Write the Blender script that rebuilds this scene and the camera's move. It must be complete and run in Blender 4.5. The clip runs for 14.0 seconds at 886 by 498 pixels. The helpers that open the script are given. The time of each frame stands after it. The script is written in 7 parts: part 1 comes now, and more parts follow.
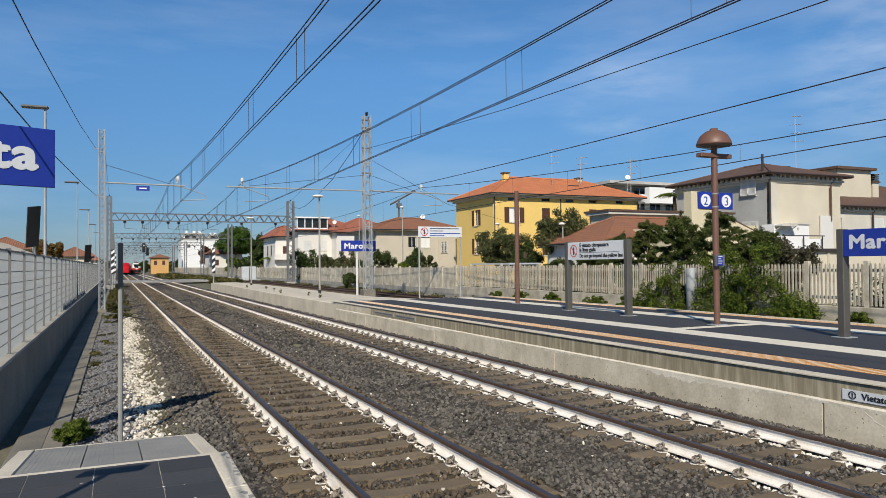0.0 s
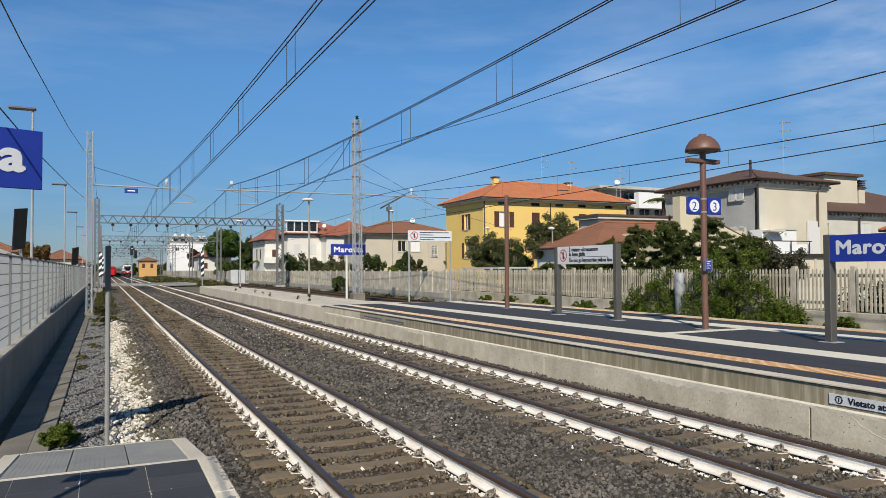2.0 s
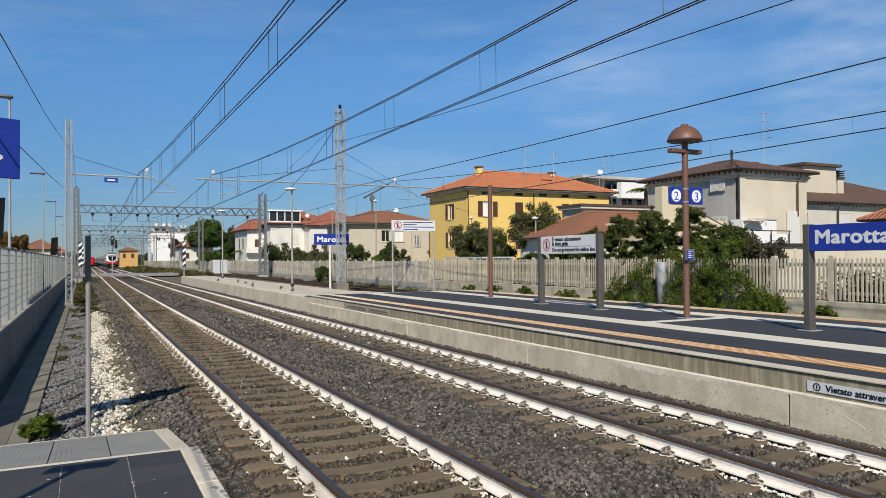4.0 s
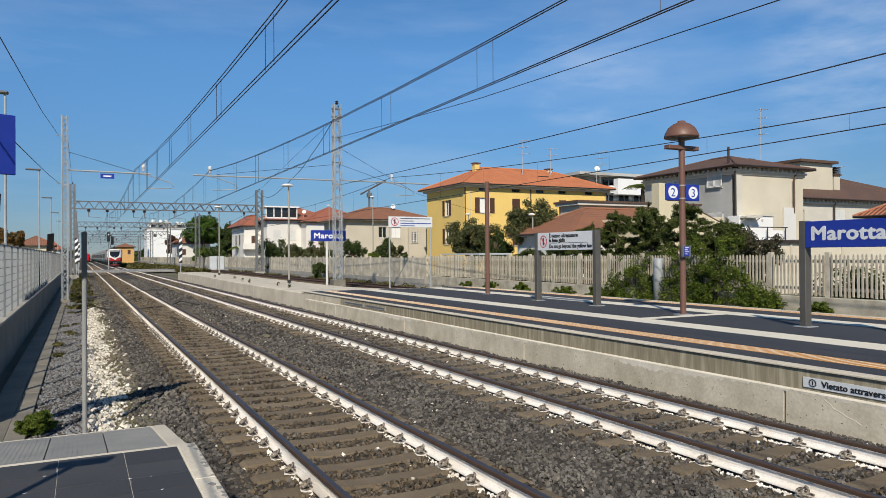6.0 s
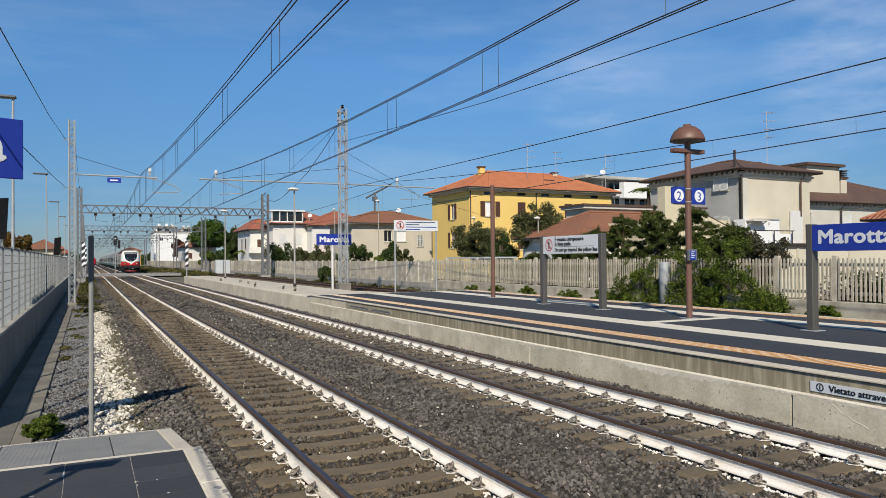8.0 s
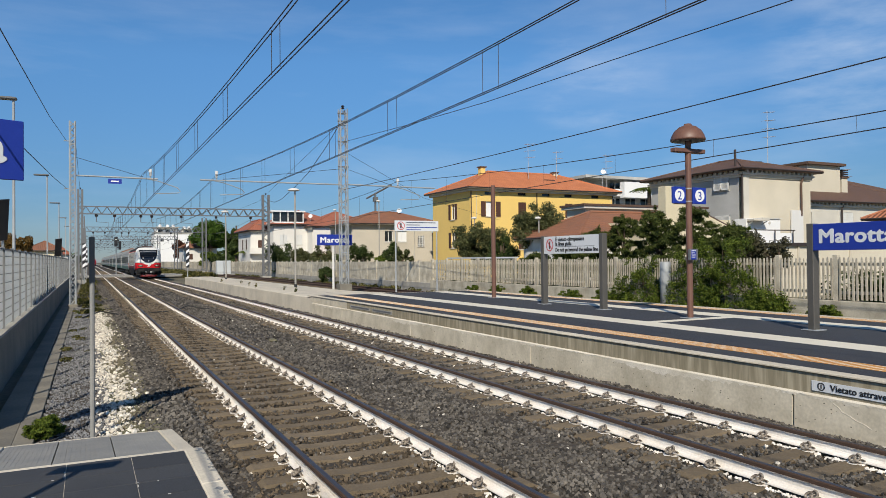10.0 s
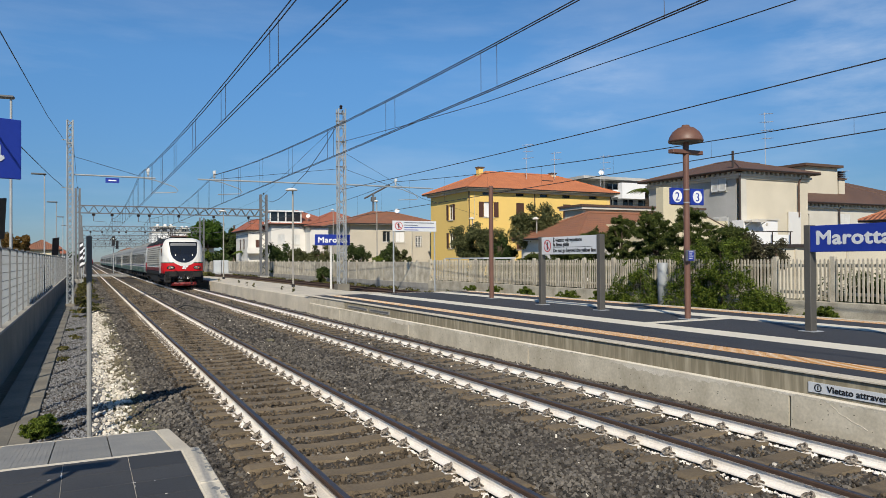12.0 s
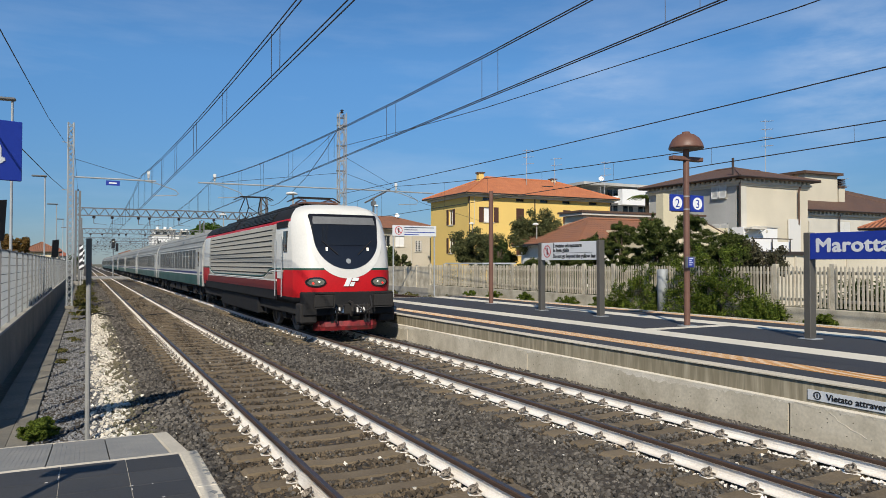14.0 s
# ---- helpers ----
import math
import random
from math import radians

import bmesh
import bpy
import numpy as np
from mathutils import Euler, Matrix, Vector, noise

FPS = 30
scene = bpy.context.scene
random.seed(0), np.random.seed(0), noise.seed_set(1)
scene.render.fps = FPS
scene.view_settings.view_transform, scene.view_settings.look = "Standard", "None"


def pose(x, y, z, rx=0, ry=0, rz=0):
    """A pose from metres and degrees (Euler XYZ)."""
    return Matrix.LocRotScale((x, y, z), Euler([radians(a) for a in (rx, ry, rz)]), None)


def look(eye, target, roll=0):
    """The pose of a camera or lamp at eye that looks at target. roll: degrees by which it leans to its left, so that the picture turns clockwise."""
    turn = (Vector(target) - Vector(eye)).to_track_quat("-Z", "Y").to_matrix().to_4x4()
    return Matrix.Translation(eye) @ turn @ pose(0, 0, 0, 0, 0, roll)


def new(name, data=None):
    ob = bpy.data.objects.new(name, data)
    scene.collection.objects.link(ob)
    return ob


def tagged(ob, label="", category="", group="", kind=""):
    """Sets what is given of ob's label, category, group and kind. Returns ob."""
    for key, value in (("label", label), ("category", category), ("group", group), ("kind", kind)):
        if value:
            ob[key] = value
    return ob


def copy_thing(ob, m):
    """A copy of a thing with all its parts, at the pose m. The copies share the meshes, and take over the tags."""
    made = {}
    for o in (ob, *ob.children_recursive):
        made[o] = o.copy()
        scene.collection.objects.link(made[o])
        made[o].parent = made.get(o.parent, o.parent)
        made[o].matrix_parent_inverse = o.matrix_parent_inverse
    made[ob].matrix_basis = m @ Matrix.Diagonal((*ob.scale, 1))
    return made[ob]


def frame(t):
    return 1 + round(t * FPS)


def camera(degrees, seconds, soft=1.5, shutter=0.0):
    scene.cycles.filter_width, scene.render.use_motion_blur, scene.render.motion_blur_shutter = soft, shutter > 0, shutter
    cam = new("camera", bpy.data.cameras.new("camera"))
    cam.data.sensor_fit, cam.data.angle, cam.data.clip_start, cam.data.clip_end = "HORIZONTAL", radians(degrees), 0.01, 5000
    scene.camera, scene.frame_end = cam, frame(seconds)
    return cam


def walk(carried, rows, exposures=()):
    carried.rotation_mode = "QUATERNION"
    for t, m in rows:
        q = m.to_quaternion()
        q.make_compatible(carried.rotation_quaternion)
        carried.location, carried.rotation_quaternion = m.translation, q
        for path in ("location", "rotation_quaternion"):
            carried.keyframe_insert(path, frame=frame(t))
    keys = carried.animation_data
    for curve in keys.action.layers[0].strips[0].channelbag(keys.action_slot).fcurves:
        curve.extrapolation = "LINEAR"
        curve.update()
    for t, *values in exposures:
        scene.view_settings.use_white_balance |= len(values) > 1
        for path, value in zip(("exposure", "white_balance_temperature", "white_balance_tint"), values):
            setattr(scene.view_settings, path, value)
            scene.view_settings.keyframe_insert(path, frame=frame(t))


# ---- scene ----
# ------------------------------------------------------------------ camera
EYE_Z = 2.088
cam = camera(63.17, 14.0, soft=0.5)


def aim(yaw, pitch, roll):
    """A pose at the standing point: yaw to the right of the tracks, pitch up, roll, in degrees."""
    a, b = radians(yaw), radians(pitch)
    way = Vector((math.sin(a) * math.cos(b), math.cos(a) * math.cos(b), math.sin(b)))
    return look((0, 0, EYE_Z), Vector((0, 0, EYE_Z)) + way, roll)


walk(cam, [
    (0.0, aim(24.388, 1.243, -0.570)), (0.5, aim(24.658, 1.296, -0.416)), (1.0, aim(24.861, 1.461, -0.328)),
    (1.5, aim(25.023, 1.592, -0.318)), (2.0, aim(25.198, 1.553, -0.376)), (2.5, aim(25.493, 1.382, -0.407)),
    (3.0, aim(25.896, 1.149, -0.427)), (5.5, aim(26.783, 0.426, -0.434)), (6.0, aim(26.733, 0.437, -0.428)),
    (6.5, aim(26.674, 0.513, -0.398)), (7.0, aim(26.550, 0.610, -0.414)), (7.5, aim(26.416, 0.677, -0.430)),
    (8.0, aim(26.300, 0.731, -0.451)), (10.5, aim(26.267, 0.746, -0.611)), (11.0, aim(26.336, 0.730, -0.585)),
    (11.5, aim(26.402, 0.719, -0.529)), (12.0, aim(26.422, 0.774, -0.411)), (12.5, aim(26.425, 0.875, -0.330)),
    (13.0, aim(26.414, 0.992, -0.183)), (13.5, aim(26.410, 1.117, -0.117)), (14.0, aim(26.437, 1.164, -0.002)),
])

# ------------------------------------------------------------------ light
SUN_WAY = Vector((-0.500 * math.cos(radians(38)), -0.866 * math.cos(radians(38)), math.sin(radians(38))))
sun = new("sun", bpy.data.lights.new("sun", "SUN"))
sun.data.energy, sun.data.angle, sun.data.color = 4.9, radians(0.53), (1.0, 0.92, 0.78)
sun.matrix_world = look((0, 0, 30), Vector((0, 0, 30)) - SUN_WAY)

world = bpy.data.worlds.new("sky")
world.use_nodes = True
scene.world = world
wn, wl = world.node_tree.nodes, world.node_tree.links
wn.clear()
sky = wn.new("ShaderNodeTexSky")
sky.sky_type, sky.sun_disc = "NISHITA", False
sky.sun_elevation, sky.sun_rotation = radians(38), math.atan2(SUN_WAY.x, SUN_WAY.y)
sky.altitude, sky.air_density, sky.dust_density, sky.ozone_density = 0, 1.0, 0.0, 8.0
back = wn.new("ShaderNodeBackground")
back.inputs["Strength"].default_value = 0.105
wout = wn.new("ShaderNodeOutputWorld")
# thin, drawn-out cirrus
wtc, wmap, wno, wramp, wmix = (wn.new("ShaderNodeTexCoord"), wn.new("ShaderNodeMapping"), wn.new("ShaderNodeTexNoise"),
                               wn.new("ShaderNodeValToRGB"), wn.new("ShaderNodeMixRGB"))
wmap.inputs["Scale"].default_value = (1.5, 2.2, 9.0)
wmap.inputs["Location"].default_value = (0.35, 0.1, 0.2)
wno.inputs["Scale"].default_value, wno.inputs["Detail"].default_value, wno.inputs["Roughness"].default_value = 1.5, 7, 0.55
wramp.color_ramp.elements[0].position, wramp.color_ramp.elements[1].position = 0.50, 0.80
wramp.color_ramp.elements[1].color = (0.16, 0.16, 0.16, 1)
wsm, wsn, wstreak = wn.new("ShaderNodeMapping"), wn.new("ShaderNodeTexNoise"), wn.new("ShaderNodeMapRange")
wsm.inputs["Rotation"].default_value = (0.0, 0.22, 0.0)
wsm.inputs["Scale"].default_value = (3.4, 3.4, 13.0)
wsn.inputs["Scale"].default_value, wsn.inputs["Detail"].default_value, wsn.inputs["Roughness"].default_value = 2.0, 6, 0.6
wstreak.inputs["From Min"].default_value, wstreak.inputs["From Max"].default_value = 0.40, 0.70
wl.new(wtc.outputs["Generated"], wsm.inputs[0])
wl.new(wsm.outputs[0], wsn.inputs["Vector"])
wl.new(wsn.outputs[0], wstreak.inputs[0])
wmix.inputs[2].default_value = (8.0, 8.6, 9.4, 1)
wl.new(wtc.outputs["Generated"], wmap.inputs[0])
wl.new(wmap.outputs[0], wno.inputs["Vector"])
wl.new(wno.outputs[0], wramp.inputs[0])
# two brighter wisps over the town
wfac = wramp.outputs[0]
for way, tight, gain in (((0.602, 0.764, 0.232), 0.9945, 0.20), ((0.812, 0.538, 0.226), 0.9920, 0.26)):
    wdot, wnear, wthick, wput = wn.new("ShaderNodeVectorMath"), wn.new("ShaderNodeMapRange"), wn.new("ShaderNodeMath"), wn.new("ShaderNodeMath")
    wdot.operation, wdot.inputs[1].default_value = "DOT_PRODUCT", Vector(way).normalized()
    wnear.interpolation_type = "SMOOTHSTEP"
    wnear.inputs["From Min"].default_value, wnear.inputs["From Max"].default_value, wnear.inputs["To Max"].default_value = tight, 1.0, gain
    wthick.operation, wput.operation = "MULTIPLY", "ADD"
    wl.new(wtc.outputs["Generated"], wdot.inputs[0])
    wl.new(wdot.outputs["Value"], wnear.inputs[0])
    wl.new(wnear.outputs[0], wthick.inputs[0])
    wl.new(wstreak.outputs[0], wthick.inputs[1])
    wl.new(wthick.outputs[0], wput.inputs[0])
    wl.new(wfac, wput.inputs[1])
    wfac = wput.outputs[0]
wl.new(wfac, wmix.inputs[0])
whs = wn.new("ShaderNodeHueSaturation")
whs.inputs["Saturation"].default_value, whs.inputs["Hue"].default_value = 1.10, 0.5
wl.new(sky.outputs[0], whs.inputs["Color"])
# the sea air stays blue down to the horizon
wsep, wgr, wmul = wn.new("ShaderNodeSeparateXYZ"), wn.new("ShaderNodeValToRGB"), wn.new("ShaderNodeMixRGB")
wmul.blend_type = "MULTIPLY"
wmul.inputs[0].default_value = 1.0
for e in ((0.0, (0.38, 0.43, 0.53)), (0.10, (0.62, 0.66, 0.70)), (0.26, (1.12, 1.10, 1.04)), (0.42, (1.22, 1.18, 1.10)), (0.7, (0.72, 0.70, 0.66))):
    k = wgr.color_ramp.elements.new(e[0])
    k.color = (*e[1], 1)
wgr.color_ramp.elements.remove(wgr.color_ramp.elements[0])
wgr.color_ramp.elements.remove(wgr.color_ramp.elements[-1])
wl.new(wtc.outputs["Generated"], wsep.inputs[0])
wl.new(wsep.outputs[2], wgr.inputs[0])
wl.new(whs.outputs[0], wmul.inputs[1])
wl.new(wgr.outputs[0], wmul.inputs[2])
wl.new(wmul.outputs[0], wmix.inputs[1])
wl.new(wmix.outputs[0], back.inputs[0])
wl.new(back.outputs[0], wout.inputs[0])
scene.view_settings.exposure = 0.0


# ------------------------------------------------------------------ materials
def mat(name, col, rough=0.7, metal=0.0, var=0.25, scale=3.0, fine=40.0, bump=0.15, col2=None, patch=0.5, rand=0.0, stretch=(1, 1, 1),
        spec=0.5, coat=0.0, island=0.0):
    """A surface with a broad change of tone, a fine grain and relief, all in metres of the object."""
    m = bpy.data.materials.new(name)
    m.use_nodes = True
    n, l = m.node_tree.nodes, m.node_tree.links
    b = n["Principled BSDF"]
    b.inputs["Metallic"].default_value, b.inputs["Specular IOR Level"].default_value = metal, spec
    b.inputs["Coat Weight"].default_value = coat
    tc, mp = n.new("ShaderNodeTexCoord"), n.new("ShaderNodeMapping")
    mp.inputs["Scale"].default_value = stretch
    l.new(tc.outputs["Object"], mp.inputs[0])
    big, small = n.new("ShaderNodeTexNoise"), n.new("ShaderNodeTexNoise")
    big.inputs["Scale"].default_value, big.inputs["Detail"].default_value = scale, 5
    small.inputs["Scale"].default_value, small.inputs["Detail"].default_value = fine, 3
    for t in (big, small):
        l.new(mp.outputs[0], t.inputs["Vector"])
    ramp = n.new("ShaderNodeValToRGB")
    ramp.color_ramp.elements[0].position, ramp.color_ramp.elements[1].position = max(0.0, patch - 0.22), min(1.0, patch + 0.22)
    c2 = col2 or tuple(c * (1 - var) for c in col)
    ramp.color_ramp.elements[0].color, ramp.color_ramp.elements[1].color = (*c2, 1), (*col, 1)
    l.new(big.outputs[0], ramp.inputs[0])
    mul = n.new("ShaderNodeMixRGB")
    mul.blend_type = "MULTIPLY"
    mul.inputs[0].default_value = 1.0
    tone = n.new("ShaderNodeMapRange")
    tone.inputs["From Min"].default_value, tone.inputs["From Max"].default_value = 0.25, 0.75
    tone.inputs["To Min"].default_value, tone.inputs["To Max"].default_value = 1 - var, 1 + var * 0.6
    l.new(small.outputs[0], tone.inputs[0])
    l.new(ramp.outputs[0], mul.inputs[1])
    l.new(tone.outputs[0], mul.inputs[2])
    out = mul.outputs[0]
    for amount, node, socket in ((rand, "ShaderNodeObjectInfo", "Random"), (island, "ShaderNodeNewGeometry", "Random Per Island")):
        if amount:
            info, r, mm = n.new(node), n.new("ShaderNodeMapRange"), n.new("ShaderNodeMixRGB")
            r.inputs["To Min"].default_value, r.inputs["To Max"].default_value = 1 - amount, 1 + amount
            mm.blend_type = "MULTIPLY"
            mm.inputs[0].default_value = 1.0
            l.new(info.outputs[socket], r.inputs[0])
            l.new(out, mm.inputs[1])
            l.new(r.outputs[0], mm.inputs[2])
            out = mm.outputs[0]
    l.new(out, b.inputs["Base Color"])
    rr = n.new("ShaderNodeMapRange")
    rr.inputs["To Min"].default_value, rr.inputs["To Max"].default_value = max(0.02, rough - 0.12), min(1.0, rough + 0.12)
    l.new(big.outputs[0], rr.inputs[0])
    l.new(rr.outputs[0], b.inputs["Roughness"])
    if bump:
        bp = n.new("ShaderNodeBump")
        bp.inputs["Strength"].default_value, bp.inputs["Distance"].default_value = bump, 0.02
        l.new(small.outputs[0], bp.inputs["Height"])
        l.new(bp.outputs[0], b.inputs["Normal"])
    return m


def glass(name, col=(0.02, 0.025, 0.03), rough=0.05):
    m = bpy.data.materials.new(name)
    m.use_nodes = True
    b = m.node_tree.nodes["Principled BSDF"]
    b.inputs["Base Color"].default_value, b.inputs["Roughness"].default_value = (*col, 1), rough
    b.inputs["Specular IOR Level"].default_value = 0.6
    return m


def glow(name, col, power):
    m = bpy.data.materials.new(name)
    m.use_nodes = True
    b = m.node_tree.nodes["Principled BSDF"]
    b.inputs["Base Color"].default_value = (*col, 1)
    b.inputs["Emission Color"].default_value, b.inputs["Emission Strength"].default_value = (*col, 1), power
    return m


def leafy(name, c1, c2):
    """Leaves: each one a little different, some light through them."""
    m = bpy.data.materials.new(name)
    m.use_nodes = True
    n, l = m.node_tree.nodes, m.node_tree.links
    b = n["Principled BSDF"]
    g, ramp, tr, mix = n.new("ShaderNodeNewGeometry"), n.new("ShaderNodeValToRGB"), n.new("ShaderNodeBsdfTranslucent"), n.new("ShaderNodeMixShader")
    ramp.color_ramp.elements[0].color, ramp.color_ramp.elements[1].color = (*c1, 1), (*c2, 1)
    l.new(g.outputs["Random Per Island"], ramp.inputs[0])
    l.new(ramp.outputs[0], b.inputs["Base Color"])
    l.new(ramp.outputs[0], tr.inputs[0])
    b.inputs["Roughness"].default_value, b.inputs["Specular IOR Level"].default_value = 0.6, 0.16
    mix.inputs[0].default_value = 0.30
    l.new(b.outputs[0], mix.inputs[1])
    l.new(tr.outputs[0], mix.inputs[2])
    l.new(mix.outputs[0], n["Material Output"].inputs[0])
    return m


def tiled(name, col, col2, step=0.28, rows=0.35, depth=0.05):
    """Roof tiles: courses down the slope and pans across it, with tiles of several tones."""
    m = mat(name, col, 0.8, 0, 0.25, 1.2, 14, 0, col2, 0.48)
    n, l = m.node_tree.nodes, m.node_tree.links
    b = n["Principled BSDF"]
    tc = n.new("ShaderNodeTexCoord")
    w = []
    for axis, size in (("X", step), ("Y", rows)):
        t = n.new("ShaderNodeTexWave")
        t.bands_direction = axis
        t.inputs["Scale"].default_value, t.inputs["Distortion"].default_value = 0.314 / size, 0.15
        l.new(tc.outputs["UV"], t.inputs["Vector"])
        w.append(t)
    add = n.new("ShaderNodeMath")
    add.operation = "ADD"
    l.new(w[0].outputs["Fac"], add.inputs[0])
    l.new(w[1].outputs["Fac"], add.inputs[1])
    bp = n.new("ShaderNodeBump")
    bp.inputs["Strength"].default_value, bp.inputs["Distance"].default_value = 0.8, depth
    l.new(add.outputs[0], bp.inputs["Height"])
    l.new(bp.outputs[0], b.inputs["Normal"])
    return m


def screen(name):
    """A frosted sheet through which the daylight shines."""
    m = mat(name, (0.58, 0.60, 0.61), 0.5, 0, 0.1, 0.5, 30, 0.0, (0.50, 0.515, 0.525))
    n, l = m.node_tree.nodes, m.node_tree.links
    tr, mix = n.new("ShaderNodeBsdfTranslucent"), n.new("ShaderNodeMixShader")
    tr.inputs[0].default_value, mix.inputs[0].default_value = (0.58, 0.61, 0.63, 1), 0.5
    l.new(n["Principled BSDF"].outputs[0], mix.inputs[1])
    l.new(tr.outputs[0], mix.inputs[2])
    l.new(mix.outputs[0], n["Material Output"].inputs[0])
    return m


